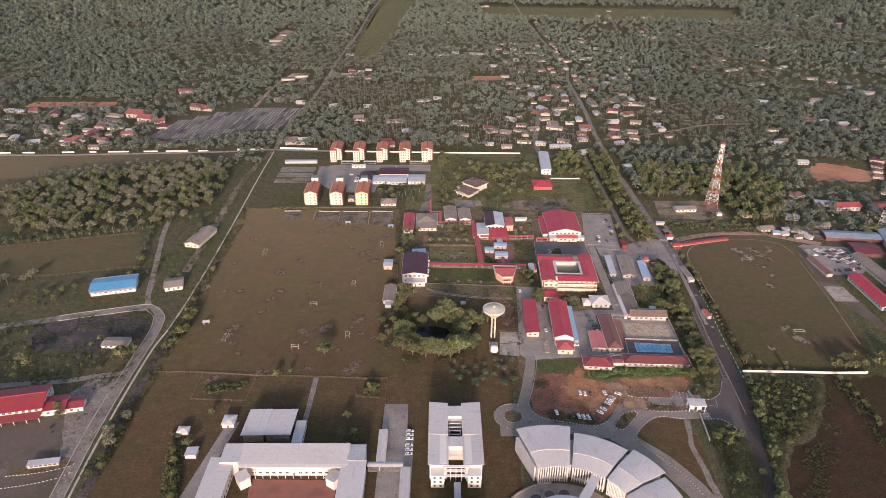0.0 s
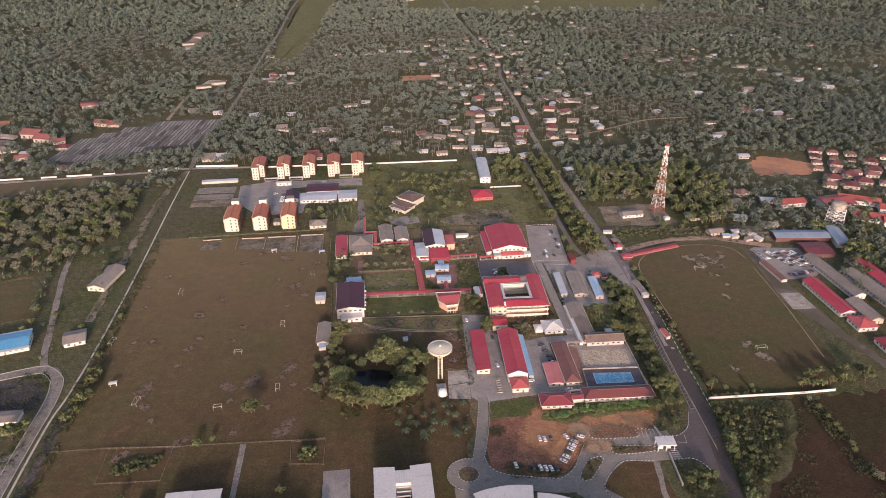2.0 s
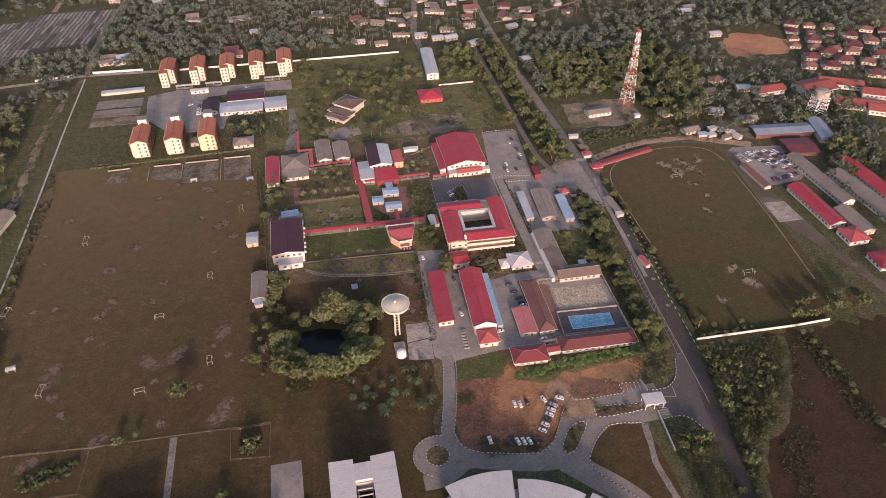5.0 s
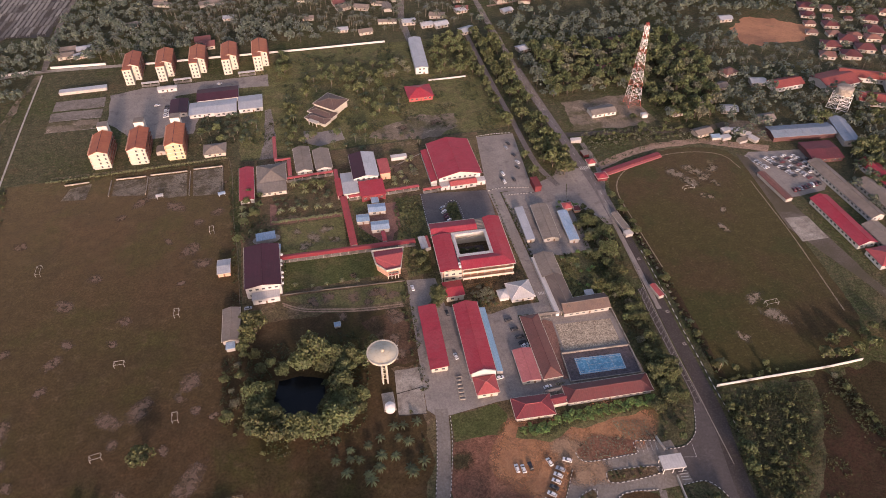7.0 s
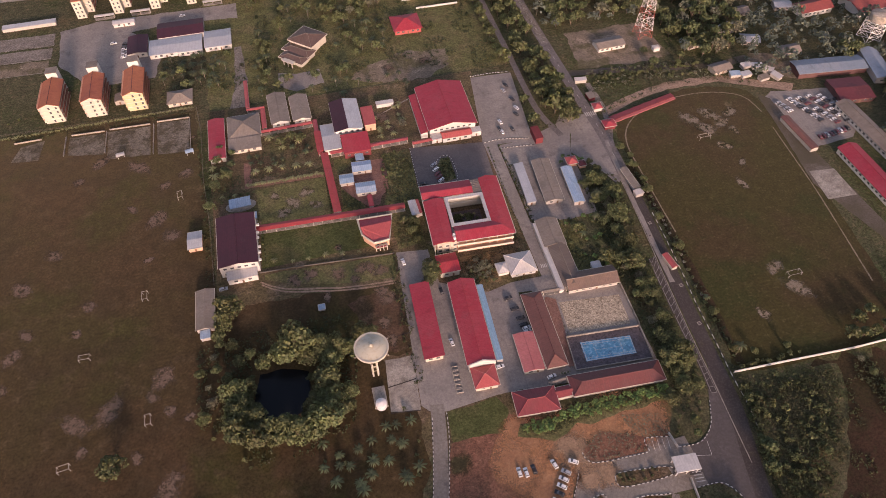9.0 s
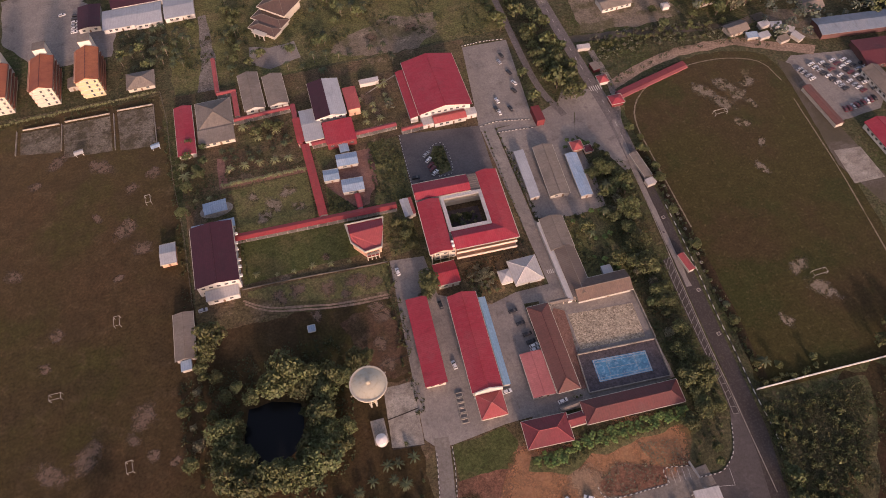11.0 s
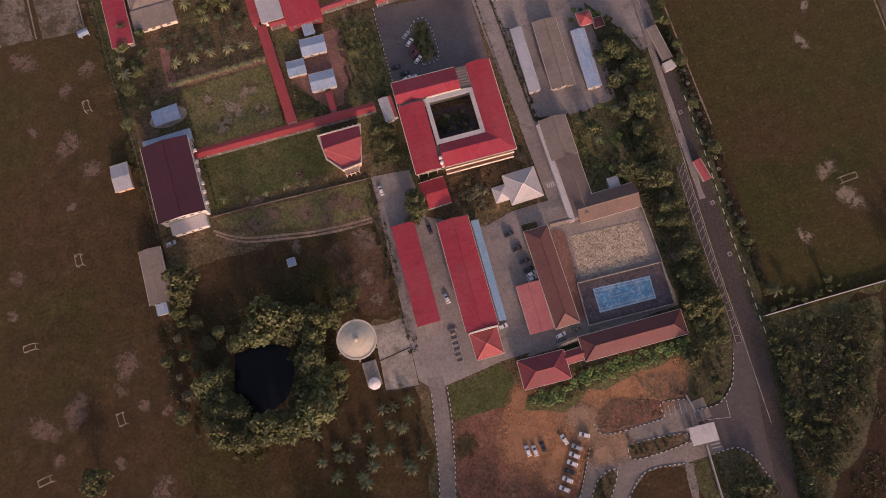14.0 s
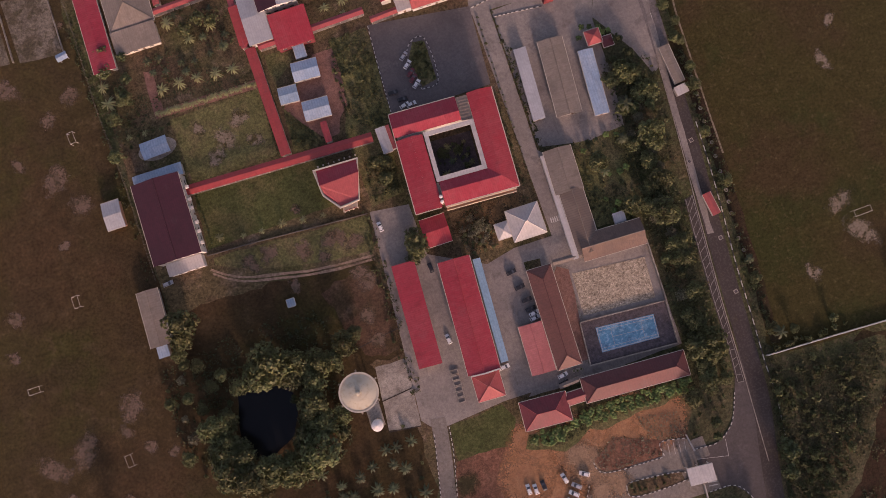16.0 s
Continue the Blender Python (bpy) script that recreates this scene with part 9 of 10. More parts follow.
def park(kind, x, y, rz, z=.06):
    ob = CARS[kind]
    m = pose(x, y, z, 0, 0, rz)
    if ob.name not in PARKED:
        PARKED.add(ob.name)
        ob.matrix_basis = m
        return ob
    return copy_thing(ob, m)


# earth lot and kerbside
for x, y, rz, k in ((70.3, 328.0, 95, 0), (79.5, 325.3, 100, 2), (83.4, 324.6, 100, 0), (86.3, 324.0, 100, 0), (89.1, 323.6, 100, 0), (92.2, 322.8, 100, 2), (97.2, 328.2, 140, 0), (99.6, 331.2, 140, 0),
                    (101.6, 334.0, 140, 2), (103.6, 336.6, 140, 0), (105.4, 339.3, 140, 0), (107.4, 342.0, 140, 1), (88.0, 346.6, 92, 0), (90.8, 345.8, 92, 0), (94.4, 346.3, 95, 2), (103.6, 346.4, 105, 0), (112.0, 345.6, 150, 0)):
    park(k, x, y, rz)
# school yard
for x, y, rz, k in ((109.6, 434.6, 10, 2), (111.0, 427.5, 8, 2), (112.2, 421.5, 5, 2), (112.5, 417.4, 8, 2), (113.3, 415.2, 12, 0), (113.0, 413.2, 12, 0), (116.5, 386.8, 10, 0), (116.0, 383.6, 10, 2),
                    (75.5, 416.0, 98, 0), (94.3, 397.6, 5, 0), (62.4, 470.4, 95, 0), (77.6, 447.0, 95, 2), (-31.5, 475.4, 5, 1)):
    park(k, x, y, rz)
for x, y, rz, k in ((94.8, 538.5, 40, 1), (95.2, 534.4, 40, 0), (95.5, 530.6, 38, 3), (95.8, 527.8, 40, 3), (96.4, 525.0, 40, 0), (85.5, 524.5, 0, 2), (88.5, 520.5, 0, 2), (88.6, 517.6, 15, 0), (91.5, 517.2, 10, 0)):
    park(k, x, y, rz)
for x, y, rz, k in ((142, 560, 95, 2), (144.5, 566, 100, 0), (158.4, 586, 110, 2), (158.6, 577, 110, 0), (156.5, 571, 110, 2), (155.5, 596, 100, 1), (150, 558, 100, 2), (158.5, 601, 105, 2), (143, 557, 95, 0)):
    park(k, x, y, rz)
for i in range(6):
    park(rnd.choice((0, 0, 1, 2)), -85.5 + rnd.uniform(-.4, .4) - 6.5, 697 + i * 3.2, rnd.uniform(-8, 8))
park(0, -100, 716, 10), park(0, -52, 740, 10)
for i in range(3):
    park(0, -18.9, 311.5 - i * 3.2, 2), park(0, -19.0, 300 - i * 3.4, 2)
park(0, -33.5, 311, 92)
# rows in the car park by the pitch
for r, (x, y, dx, dy, n) in enumerate(((324.5, 540.0, 1.0, -3.0, 4), (333.0, 541.5, 1.1, -2.9, 9), (340.0, 541.0, 1.2, -3.0, 10), (347.0, 541.0, 1.2, -3.0, 11), (354.0, 540.0, 1.2, -3.0, 10), (362, 538, .8, -3.1, 6), (332, 504, 2.6, .4, 9))):
    for i in range(n):
        if rnd.random() < .88:
            park(rnd.choice((0, 0, 0, 1, 1, 2, 2, 3)), x + dx * i + rnd.uniform(-.3, .3), y + dy * i + rnd.uniform(-.3, .3), (90 if r == 6 else 12) + rnd.uniform(-8, 8))

# ---- goals, posts and small things ----
M_goal = material("weathered_white_tube", (0.40, 0.37, 0.33), .6, grain=((2.0, .45, .66, (0.24, 0.21, 0.18), .6),))


def goal(x, y, rz, w=7.3, h=2.4, d=2.6):
    root = thing("goal", "white tubular football goal on dry grass", "goal", x, y, 0, rz, group="football goals")
    bm = bmesh.new()
    for s in (-1, 1):
        rod(bm, (s * w / 2, 0, 0), (s * w / 2, 0, h), .10)
        rod(bm, (s * w / 2, 0, h), (s * w / 2, d, h), .09)
        rod(bm, (s * w / 2, d, h), (s * w / 2, d, 0), .09)
    rod(bm, (-w / 2 - .1, 0, h), (w / 2 + .1, 0, h), .10)
    rod(bm, (-w / 2, d, h), (w / 2, d, h), .09)
    part("goal_frame", bm, M_goal, root)
    return root


for x, y, rz in ((258.5, 412, 2), (262.5, 522.5, 182), (-66, 409, 95), (-69.5, 480, 92), (-98, 448, 0), (-152, 405, 85), (-186, 471, 80), (-155, 533, 270), (-52, 549, 95), (-102, 393, 8)):
    goal(x, y, rz, 7.3 if x > 0 or x < -140 else 5.0)


def bench_shelter(label, x, y, rz, m):
    root = thing("shelter", label, "shelter", x, y, 0, rz)
    for a in (-1.8, 1.8):
        for b in (-1, 1):
            bm = bmesh.new()
            box(bm, a - .08, b - .08, 0, a + .08, b + .08, 2.4)
            part("post", bm, M_steelwhite, root)
    part("roof", roof_bm("gx", 4.4, 2.8, 2.4, .5, .3, .12), m, root)
    return root


bench_shelter("tiny white shelter at the field edge", -172.5, 424, 10, M_whiteroof)
bench_shelter("tiny pale shelter beside the courts", -88.5, 592, 10, M_whiteroof)
bench_shelter("tiny blue-grey shelter beside the courts", -47.5, 585, 10, M_bluegrey)
R("bus_shelter", "small red-roofed roadside shelter", 197.6, 431.2, 200.6, 440.6, 2.6, "gy", .8, M_pink, M_wallgrey, windows="", over=.3, category="stall", rz=8)
R("bus_shelter", "small white-roofed roadside stall", 201.0, 484.6, 205.9, 488.1, 2.6, "sy", .3, M_whiteroof, M_wallgrey, windows="", over=.3, category="stall", rz=8)
R("bus_shelter", "long grey-brown roadside stall", 201.4, 489.8, 205.2, 506.6, 2.5, "gy", .7, M_asbestos, M_wallgrey, windows="", over=.3, category="stall", rz=5)
R("gate_house", "low maroon-roofed annex of the guard house", 178.6, 514.6, 182.4, 518.6, 2.4, "hip", 1.0, M_maroon_dull, M_peach, windows="", over=.4, category="guard house")
R("gate_house", "small red hip-roofed guard house by the road", 172.6, 517.6, 177.6, 522.6, 2.8, "hip", 1.8, M_pink, M_peach, windows="", over=.8, category="guard house")
R("gate_house", "small red-roofed ticket house", 206, 561, 211, 566, 2.8, "hip", 1.8, M_pink, M_white, windows="", over=.6, category="guard house")
R("gate_arch", "red painted entrance arch", 160, 541.5, 164.5, 552.5, 4.0, "flat", .5, M_redwall, M_redwall, windows="", doors="", over=.2, category="gate")
R("small_stall", "red-roofed stalls at the pitch corner", 206, 543, 213, 549, 2.8, "hip", 1.2, M_red_x, M_redwall, windows="", over=.5, category="stall")

# eastern compound beyond the pitch
M_dullblue = roof_mat("dull_blue_sheet_roof", (0.20, 0.245, 0.30), (0.26, 0.28, 0.32), period=1.1)
R("warehouse", "long pale metal-roofed warehouse", 351, 557, 399, 571, 4.2, "gx", 1.4, M_dullblue, M_brickdull, windows="", over=.6, rz=-6)
R("warehouse", "pale metal-roofed warehouse end", 400.5, 541, 411.5, 573, 5.0, "gy", 1.4, M_dullblue, M_wallgrey, windows="S", over=.6, rz=-14)
R("red_shed", "low deep red sheet-roofed market shed", 363, 528, 386, 549, 3.6, "gx", 1.3, M_maroon_dull, M_brickdull, windows="S", over=.5, rz=-6)
R("long_house", "long red-roofed row house", 334.5, 443, 346.5, 490, 4.0, "gy", 2.4, M_red_y, M_white, windows="SW", over=.8, rz=2, ridge=M_red_x)
R("long_house", "long grey-roofed row house", 358, 464, 368, 527, 4.0, "gy", 2.2, M_asbestos, M_white, windows="SW", over=.8, rz=3, ridge=M_asbestos)
R("long_house", "long grey-roofed row house", 350, 432, 361, 459, 4.0, "gy", 2.2, M_asbestos, M_cream, windows="SW", over=.8, rz=2)
R("long_house", "long grey-roofed row house", 376, 440, 388, 500, 4.0, "gy", 2.4, M_asbestos, M_white, windows="SW", over=.8, rz=3)
R("long_house", "long red-roofed row house", 392, 462, 404, 520, 4.0, "gy", 2.4, M_red_y, M_white, windows="SW", over=.8, rz=3)
R("red_stand", "rusty brick-red strip stand", 317.5, 494, 322.5, 525, 2.8, "gy", .8, M_tile_y, M_wallgrey, windows="", over=.3, rz=4)
R("red_house", "square red hip-roofed house", 337, 424, 351, 438, 4.0, "hip", 2.4, M_pink, M_white, windows="SW", over=.8, category="house", ridge=M_pink)
R("red_house", "square red hip-roofed house", 340, 398, 353, 412, 3.6, "hip", 2.2, M_red_x, M_white, windows="SW", over=.8, category="house")
R("mast_house", "low white-walled house below the mast", 232, 620.5, 252, 631, 3.2, "gx", 1.4, M_asbestos_x, M_white, windows="S", over=.5, category="house", rz=3)
R("tower_block", "narrow white block among trees", 113.6, 719, 124.4, 776, 6.0, "gy", 1.2, M_greymetal, M_white, storeys=2, windows="SE", over=.4, rz=-4)
for i, (x, y, rz) in enumerate(((323, 580, 8), (330, 577.5, -12), (335, 572, -40), (337, 564.5, -68), (328, 565, 10), (318, 571, 5), (311, 573, -6))):
    R("market_stall", "low market stall with a pale sheet roof", x - 3.4, y - 2, x + 3.4, y + 2, 2.4, "sy", .5, (M_whiteroof, M_greymetal, M_whiteroof, M_whiteroof, M_asbestos_x, M_greymetal, M_bluegrey)[i], M_wallgrey, windows="", over=.3, category="stall", rz=rz)
sheet("market_yard", [(333, 594), (350, 589), (364, 581), (353, 560), (342, 562), (339, 578), (326, 586)], .05, M_dirt, "bare brown market yard", "yard", soft=.8)
ribbon("mast_lane", [(201, 603), (219, 601), (247, 597), (280, 591), (306, 587), (330, 590)], 6, .055, M_dirtyard, "dark worn lane before the mast yard", wobble=.8)
R("road_stall", "small white-roofed stall beside the road", 204.5, 591, 212, 594, 2.4, "sy", .3, M_whiteroof, M_wallgrey, windows="", over=.3, category="stall", rz=-6)
R("road_stall", "small grey-roofed stall beside the road", 206.5, 572, 210.5, 578, 2.4, "sx", .4, M_asbestos, M_redwall, windows="", over=.3, category="stall", rz=4)
R("round_hut", "small pale hut beside the mast", 270, 611.5, 274.4, 615.5, 2.6, "hip", .9, M_whiteroof, M_white, windows="", over=.3, category="hut")
sheet("villa_drive", [(12, 652), (24, 648), (40, 650), (41, 635), (22, 629), (10, 638)], .05, M_asphalt, "grey drive before the villa", "drive", soft=.6)
ribbon("hall_path", [(73, 593), (85, 599.5), (98, 606)], .9, .06, M_concrete, "pale straight path behind the hall", "path", wobble=.05)
M_brick = roof_mat("dull_red_tile_roof", (0.30, 0.075, 0.058), (0.22, 0.062, 0.052))
for x, y, w, d, rz in ((404, 630, 26, 12, 4), (468, 588, 44, 15, -28), (474, 628, 36, 13, -28), (447, 626, 32, 22, 8), (500, 600, 40, 14, -28), (486, 572, 42, 14, -28)):
    R("school_row", "long red-roofed hall of a walled compound", x - w / 2, y - d / 2, x + w / 2, y + d / 2, 4.6, "gx", 2.8, M_brick, M_white, windows="S", over=.9, rz=rz)
for i, (x, y) in enumerate(((470, 668), (490, 664), (510, 672), (530, 664), (484, 684), (506, 690), (530, 688), (552, 676), (520, 640), (545, 648), (566, 656), (540, 700), (565, 706), (590, 690))):
    settle(HOUSES[3 if i % 3 else 0], x, y, -24 + rnd.uniform(-6, 6), 1.05)
for j in range(4):
    for i in range(7):
        x, y = 484 + i * 17 + j * 9, 712 - i * 7.5 + j * 17
        if rnd.random() < .85 and free(x, y):
            settle(HOUSES[rnd.choice((0, 0, 3, 3, 6))], x, y, -24 + rnd.uniform(-14, 14), rnd.uniform(.8, 1.05))
for x, y, k in ((-186, 832, 1), (-172, 830, 2), (-64, 812, 5), (300, 612, 1), (330, 622, 2), (340, 606, 2), (360, 588, 1), (304, 581, 1), (350, 640, 1), (370, 660, 0), (385, 640, 2),
                (420, 756, 2), (268, 690, 5), (274, 712, 1), (262, 725, 2), (300, 735, 3), (-420, 800, 1), (-340, 812, 0), (-450, 830, 5), (-400, 850, 5), (-365, 880, 3), (-330, 960, 5), (-205, 995, 2), (-240, 1010, 1),
                (-150, 1150, 0), (-120, 1140, 5), (-232, 1150, 4), (-250, 1130, 4)):
    settle(HOUSES[k], x, y, rnd.uniform(-20, 20), 1.0)

# clusters of village houses, pale roofs (2), grey (1), red (5), brown (3, 6), long (4)
for x, y, k in ((263, 904, 1), (290, 897, 2), (249, 1008, 5), (272, 996, 0), (279, 992, 2), (340, 1196, 2), (356, 1204, 1), (378, 1218, 2), (447, 1488, 2), (431, 1516, 4), (660, 1400, 2), (676, 1412, 1), (690, 1404, 2), (648, 1394, 4), (682, 1356, 2),
                (694, 1362, 2), (547, 1200, 5), (560, 1208, 0), (595, 1221, 1), (613, 1146, 4), (500, 1107, 2), (514, 1112, 1), (641, 1126, 1), (650, 1092, 2), (660, 1062, 4), (505, 918, 5), (520, 912, 2), (532, 880, 5), (548, 884, 3), (436, 875, 4), (428, 830, 1),
                (418, 820, 2), (386, 930, 2), (558, 1013, 1), (566, 1022, 1), (762, 1343, 2), (515, 1284, 4), (222, 822, 2), (214, 741, 2), (22, 903, 2), (30, 894, 4), (62, 879, 5), (66, 866, 1), (-26, 1008, 4), (-5, 1020, 2), (-113, 926, 1), (-155, 979, 2), (-106, 979, 2), (107, 891, 1),
                (103, 868, 4), (84, 862, 1), (150, 902, 1), (150, 880, 4), (153, 826, 1), (104, 825, 4), (190, 880, 5), (181, 858, 5), (180, 836, 5), (173, 788, 2), (152, 806, 2), (173, 1196, 5), (93, 1228, 2), (30, 850, 1), (60, 817, 2), (-68, 824, 5), (-111, 915, 4),
                (-378, 902, 5), (-380, 1060, 4), (-344, 964, 5), (-352, 980, 6), (-426, 876, 4), (-457, 865, 1), (-457, 835, 0), (-403, 865, 2), (-413, 814, 1), (-517, 876, 1), (-500, 924, 2), (-478, 963, 2), (-461, 812, 2),
                (-570, 949, 5), (-588, 946, 2), (-604, 950, 2), (-440, 846, 3), (-480, 850, 1), (-160, 1160, 2), (-148, 1172, 5), (-136, 1184, 2), (-124, 1196, 2), (-152, 1190, 6), (4, 1318, 4), (28, 1334, 2), (60, 1326, 2), (78, 1326, 4), (101, 1883, 4), (120, 1890, 2), (168, 1975, 4), (-330, 1400, 2),
                (-336, 1440, 4), (-330, 1500, 1), (-391, 1449, 2), (-174, 818, 2), (-186, 820, 1)):
    settle(HOUSES[k] if y < 1020 else FARHOUSES[{0: 0, 1: 1, 2: 2, 3: 0, 4: 4, 5: 3, 6: 0}[k]], x, y, rnd.uniform(-25, 25), rnd.uniform(.8, 1.1))
for x, y, rz, k, z in ((-418, 930, -14, 5, 1.7), (-398, 912, -14, 5, 1.5), (-390, 1050, 20, 5, 1.6), (-346, 966, -20, 5, 1.3), (-440, 884, -30, 4, 1.4)):
    settle(HOUSES[k] if y < 1020 else FARHOUSES[3], x, y, rz, z)
sheet("plantation_lot", [(-258, 1138), (-252, 1174), (-222, 1174), (-222, 1140)], .05, M_sand, "pale graded lot in the plantation", "ground", soft=1.5)
sheet("plantation_yard", [(-254, 1098), (-252, 1112), (-204, 1118), (-206, 1106)], .05, M_track, "pale bare yard beside the plantation road", "ground", soft=1.0)
sheet("red_clearing", [(52, 1132), (56, 1162), (104, 1162), (106, 1134)], .05, M_earthbank, "bare orange earth clearing in the palms", "ground", soft=3)
sheet("red_clearing", [(-596, 970), (-596, 998), (-474, 1000), (-474, 972)], .05, M_earthbank, "bare orange earth clearing in the wood", "ground", soft=3)
sheet("red_clearing", [(128, 944), (128, 968), (152, 968), (152, 944)], .05, M_earthbank, "bare orange earth beside the village lane", "ground", soft=2)
sheet("pale_clearing", [(-346, 1384), (-344, 1556), (-316, 1556), (-324, 1384)], .05, M_track, "pale cleared ground in the far wood", "ground", soft=5)
ribbon("village_lane", [(118, 780), (118, 825), (124, 865), (131, 905), (140, 960)], 6, .07, M_gravel, "grey village lane behind the white block", wobble=.8)
ribbon("village_lane", [(207, 840), (240, 846), (300, 872), (360, 900), (420, 905)], 4, .06, M_track, "narrow earth lane between houses", wobble=1)

# nursery of long grey shade frames
root = thing("shade_frame", "long low grey shade-net frame of a nursery", "nursery frame", 0, 0, group="nursery frames")
bm = bmesh.new()
slab(bm, [(-1.5, -9, 1.7), (1.5, -9, 1.7), (1.5, 9, 1.7), (-1.5, 9, 1.7)], .12)
part("net_roof", bm, material("grey_shade_net", (0.21, 0.195, 0.175), 1.0, grain=((.4, .45, .7, (0.12, 0.118, 0.115), .6),), rand=.4), root)
bm = bmesh.new()
for y in (-8.5, 0, 8.5):
    for x in (-1.3, 1.3):
        box(bm, x - .06, y - .06, 0, x + .06, y + .06, 1.6)
tagged(part("support_frame", bm, M_wallgrey, root), kind="stuff")
first = True
NURSERY = [(-368, 838), (-333, 817), (-298, 825), (-271, 842), (-250, 874), (-212, 866), (-196, 966), (-227, 980), (-266, 974), (-322, 940), (-363, 902)]
sheet("nursery_floor", NURSERY, .04, material("nursery_soil", (0.07, 0.062, 0.055), .95, patches=((.05, .45, .65, (0.10, 0.088, 0.07), .8),)), "bare grey nursery ground", "ground", soft=2)
for j in range(10):
    for i in range(42):
        x, y = -372 + i * 4.6 + (j % 2) * 1.5, 816 + j * 19.0
        if inside(x, y + 2, NURSERY) and inside(x, y + 15, NURSERY) and rnd.random() < .93:
            m = pose(x, y + 8, .04, 0, 0, -6 + rnd.uniform(-2, 2))
            if first:
                root.matrix_basis, first = m, False
            else:
                copy_thing(root, m)

# manhole frames and flower pots along the main road
for x, y in ((201, 464.5), (197.2, 456), (198.8, 421), (197.2, 397.5)):
    root = thing("manhole", "square concrete manhole frame in the road edge", "manhole", x, y, .13, 12)
    bm = bmesh.new()
    for a, b, c, d in ((-.9, -.9, .9, -.6), (-.9, .6, .9, .9), (-.9, -.59, -.6, .59), (.6, -.59, .9, .59)):
        box(bm, a, b, 0, c, d, .2)
    part("rim", bm, M_concrete, root)
    bm = bmesh.new()
    box(bm, -.58, -.58, 0, .58, .58, .1)
    part("cover", bm, M_courtdark, root)
for i in range(19):
    t = i / 15
    root = thing("flower_pot", "round pale concrete pot with a small plant", "flower pot", *((205.6 + 5 * t + rnd.uniform(-.5, .5), 412 + 80 * t + rnd.uniform(-1.5, 1.5)) if i < 16 else (121.4 + (i - 16) * 1.6, 387.0)), 0, group="roadside pots")
    bm = bmesh.new()
    lathe(bm, [(.45, 0), (.75, .5), (.85, .75), (.7, .75), (.6, .6)], 12)
    part("pot", bm, M_concrete, root)
    g = np.random.default_rng(i)
    c = g.normal(0, .3, (18, 3)) + np.array([0, 0, 1.0])
    v, q = leaf_quads(c, np.tile((0, 0, 1.0), (18, 1)), .3, g)
    ob = new("plant", mesh_from("plant", v, q, M_leaf))
    ob.parent = root

# ---- far woods: joined, uncountable ----
def templates(kind, g):
    out = []
    for i in range(6):
        if kind == "broad":
            L = make_lobes(4.6, g.uniform(7.0, 11.5), 1.4, 7, g)
            c, n = crown_points(L, 54, g)
            out.append(leaf_quads(c, n, 1.05, g))
        elif kind == "small":
            L = make_lobes(4.6, 10.0, 1.8, 4, g)
            c, n = crown_points(L, 22, g)
            out.append(leaf_quads(c, n, 1.9, g))
        else:
            v, q = frond_set(11, 4.2, .6, g, .42, 2, .7)
            out.append((v + np.array([0, 0, g.uniform(6.5, 10)]), q))
    return out


def forest(name, label, pts, temps, mat, smin, smax):
    g = np.random.default_rng(len(pts))
    vs, qs, base = [], [], 0
    for x, y in pts:
        v, q = temps[g.integers(len(temps))]
        a, s = g.uniform(0, 6.28), g.uniform(smin, smax)
        c, n = math.cos(a) * s, math.sin(a) * s
        w = np.empty_like(v)
        w[:, 0], w[:, 1], w[:, 2] = v[:, 0] * c - v[:, 1] * n + x, v[:, 0] * n + v[:, 1] * c + y, v[:, 2] * s * g.uniform(.85, 1.15)
        vs.append(w), qs.append(q + base)
        base += len(v)
    ob = new(name, mesh_from(name, np.concatenate(vs), np.concatenate(qs), mat))
    return tagged(ob, label, "trees", kind="stuff")


CLEAR = [BIGFIELD, PITCH, [(-372, 834), (-335, 812), (-270, 834), (-200, 850), (-192, 980), (-270, 984), (-330, 948), (-370, 906)], [(-345, 340), (-345, 600), (-228, 600), (-205, 800), (205, 800), (205, 340)], [(-345, 590), (-400, 690), (-260, 745), (-215, 740), (-215, 590)], [(195, 340), (195, 600), (320, 600), (320, 360)],
         [(408, 695), (420, 755), (485, 760), (505, 715), (470, 685)], [(-640, 690), (-470, 700), (-420, 714), (-365, 732), (-300, 750), (-235, 755), (-235, 790), (-640, 770)], [(-450, 480), (-340, 480), (-340, 600), (-420, 700), (-640, 700), (-640, 640)], [(205, 598), (205, 655), (286, 655), (286, 598)], WOOD_E,
         [(306, 590), (330, 560), (420, 556), (424, 530), (372, 500), (366, 430), (330, 370), (300, 380)], [(-264, 1100), (-262, 1182), (-212, 1182), (-205, 1106)], [(-172, 1145), (-172, 1204), (-112, 1206), (-112, 1150)], [(48, 1128), (52, 1166), (108, 1166), (108, 1130)], [(-350, 1380), (-350, 1560), (-310, 1560), (-320, 1380)], [(-600, 965), (-600, 1004), (-470, 1004), (-470, 965)], [(126, 940), (126, 972), (156, 972), (156, 940)],
         [(-170, 1250), (-120, 1250), (-60, 2000), (-170, 2000)], [(100, 1700), (700, 1650), (760, 1850), (100, 1900)]]
TAKEN_A = np.array(TAKEN)
ROAD_A = np.concatenate([np.array(smooth_line(p, 6.0)) for p, w in ROADS])


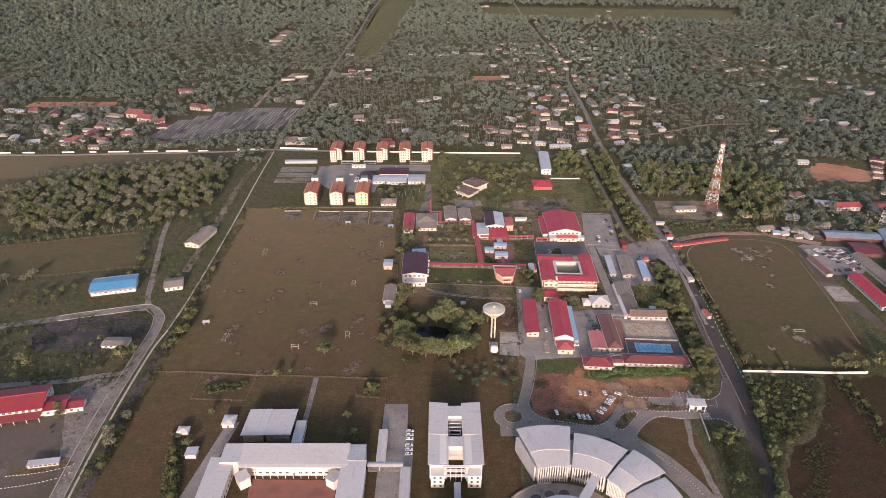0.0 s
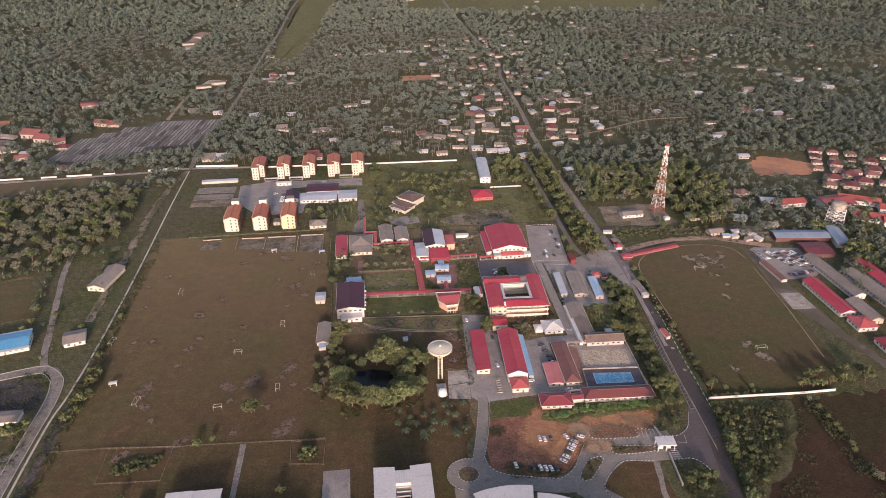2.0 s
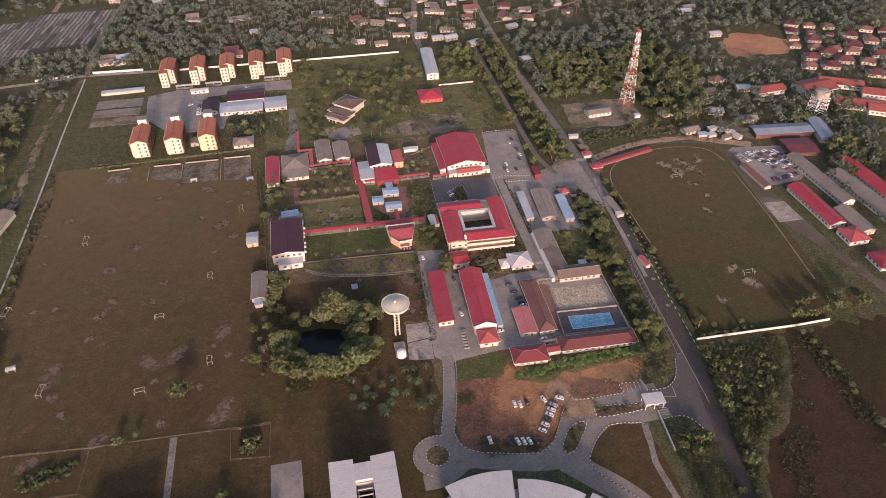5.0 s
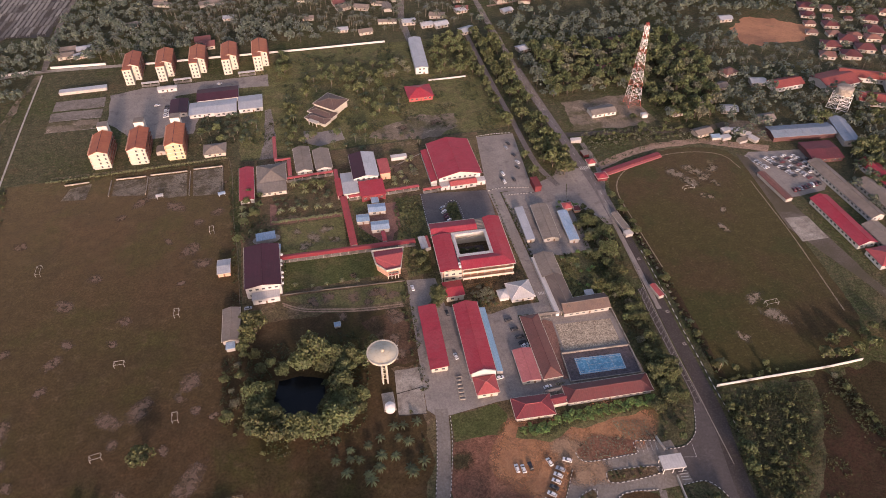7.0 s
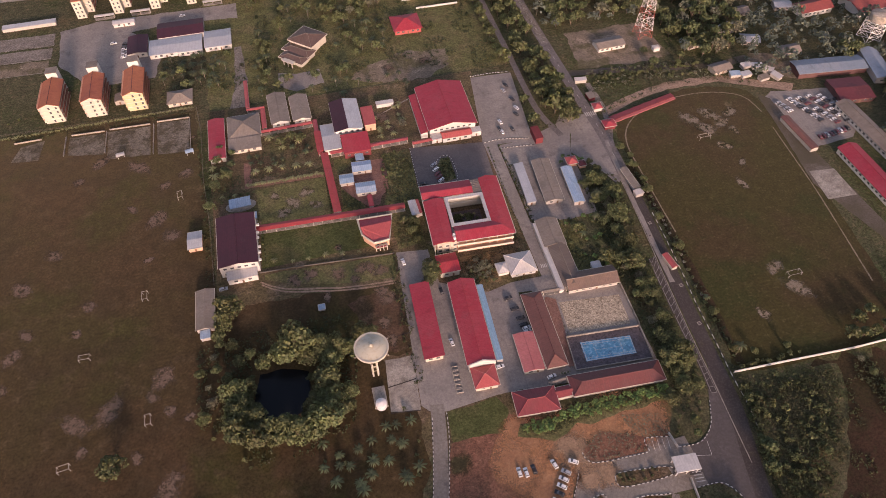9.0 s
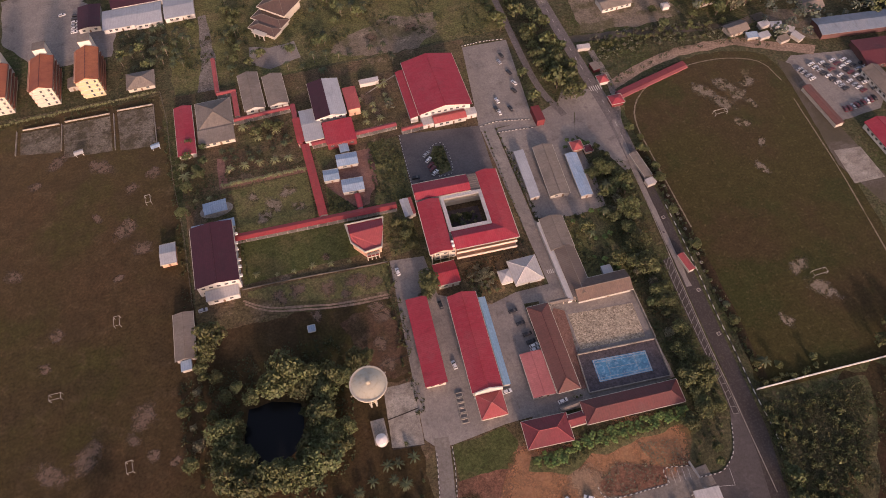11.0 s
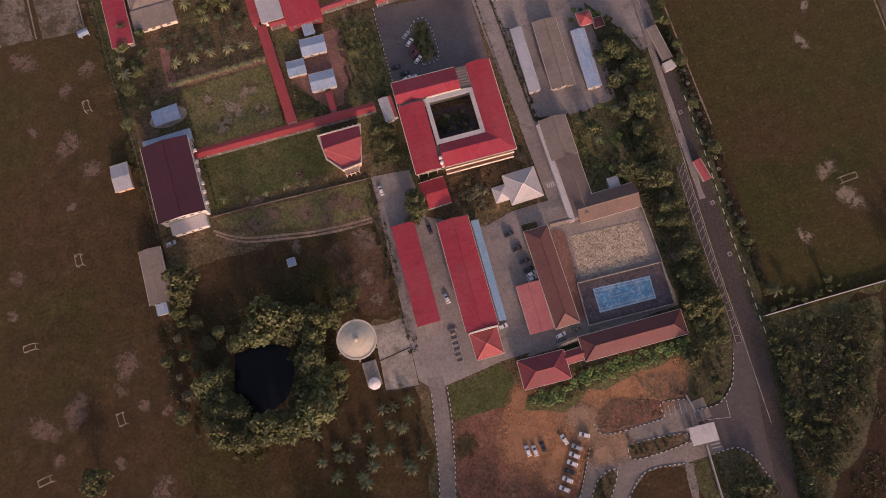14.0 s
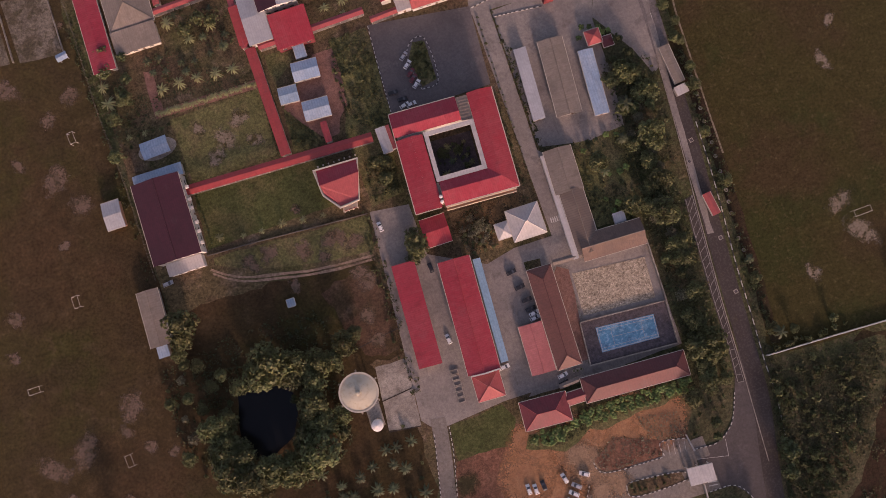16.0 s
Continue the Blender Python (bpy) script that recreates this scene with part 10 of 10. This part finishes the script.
def wood_points(x0, x1, y0, y1, gap, dens, pad=1.0):
    out = []
    g = np.random.default_rng(int(y0 * 7 + gap))
    for y in np.arange(y0, y1, gap):
        near = ROAD_A[np.abs(ROAD_A[:, 1] - y) < 8]
        boxes = TAKEN_A[(TAKEN_A[:, 1] - pad < y) & (TAKEN_A[:, 3] + pad > y)]
        half = y * .74 + 60
        for x in np.arange(max(x0, -half), min(x1, half), gap):
            px, py = x + g.uniform(-.45, .45) * gap, y + g.uniform(-.45, .45) * gap
            if g.random() > dens(px, py):
                continue
            if len(near) and np.min(np.hypot(near[:, 0] - px, near[:, 1] - py)) < 5.0:
                continue
            if len(boxes) and np.any((boxes[:, 0] - pad < px) & (boxes[:, 2] + pad > px)):
                continue
            if any(inside(px, py, p) for p in CLEAR):
                continue
            out.append((px, py))
    return out


def density(x, y):
    v = noise.noise((x * .004, y * .004, 2.0)) + .6 * noise.noise((x * .015, y * .015, 5.0))
    d = .84 + .75 * v
    for poly, gap, c in VILLAGES:
        if inside(x, y, poly):
            d *= .82
    return d


BT, ST, PT = (templates(k, np.random.default_rng(90 + i)) for i, k in enumerate(("broad", "small", "palm")))
near = wood_points(-900, 900, 380, 1150, 7.9, density)
mid = wood_points(-1250, 1250, 1150, 1600, 10.2, density)
far = wood_points(-1800, 1800, 1600, 2600, 15.0, density)
gk = np.random.default_rng(5)
def palmy(p):
    """Coconut and oil palms stand in belts, most of all north of the hostels."""
    v = noise.noise((p[0] * .005, p[1] * .005, 9.0)) + .35 * noise.noise((p[0] * .03, p[1] * .03, 3.0))
    return v > (-.12 if 980 < p[1] < 1450 and -420 < p[0] < 230 else .16)


# cool sheen and bluer fronds imitate haze over the distant palms
M_plantation = material("haze_tinted_plantation_fronds", (0.090, 0.095, 0.062), island=.4, sheen=.2, sheen_tint=(.84, .88, .82), **LEAF)
PALMS = [p for p in near + mid if palmy(p)]
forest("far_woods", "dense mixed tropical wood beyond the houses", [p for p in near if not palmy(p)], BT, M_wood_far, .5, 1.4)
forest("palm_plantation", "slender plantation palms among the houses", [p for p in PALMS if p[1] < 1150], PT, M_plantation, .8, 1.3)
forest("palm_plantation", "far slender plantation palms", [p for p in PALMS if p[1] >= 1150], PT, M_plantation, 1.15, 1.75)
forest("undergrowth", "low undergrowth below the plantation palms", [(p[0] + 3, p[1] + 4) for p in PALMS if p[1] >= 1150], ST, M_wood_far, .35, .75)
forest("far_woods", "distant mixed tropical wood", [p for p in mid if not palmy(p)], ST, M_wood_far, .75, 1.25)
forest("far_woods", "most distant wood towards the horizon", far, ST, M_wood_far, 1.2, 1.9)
tr, tq, k = [], [], 0
for x, y in near[::9] + PALMS:
    h = gk.uniform(6.5, 10)
    for dx, dy in ((.17, 0), (0, .17)):
        tr += [(x - dx, y - dy, 0), (x + dx, y + dy, 0), (x + dx * .6, y + dy * .6, h), (x - dx * .6, y - dy * .6, h)]
        tq.append((k, k + 1, k + 2, k + 3))
        k += 4
tagged(new("far_trunks", mesh_from("far_trunks", np.array(tr), np.array(tq), M_wood_trunk)), "pale slender trunks of the far wood", "trees", kind="stuff")
for name, ms in FARJOIN.items():
    for child in bpy.data.objects[name].children:
        joined_copies(child.data, ms, "far_houses", ("roofs" if child.name.startswith("roof") else "walls") + " of far village houses among trees", "houses")
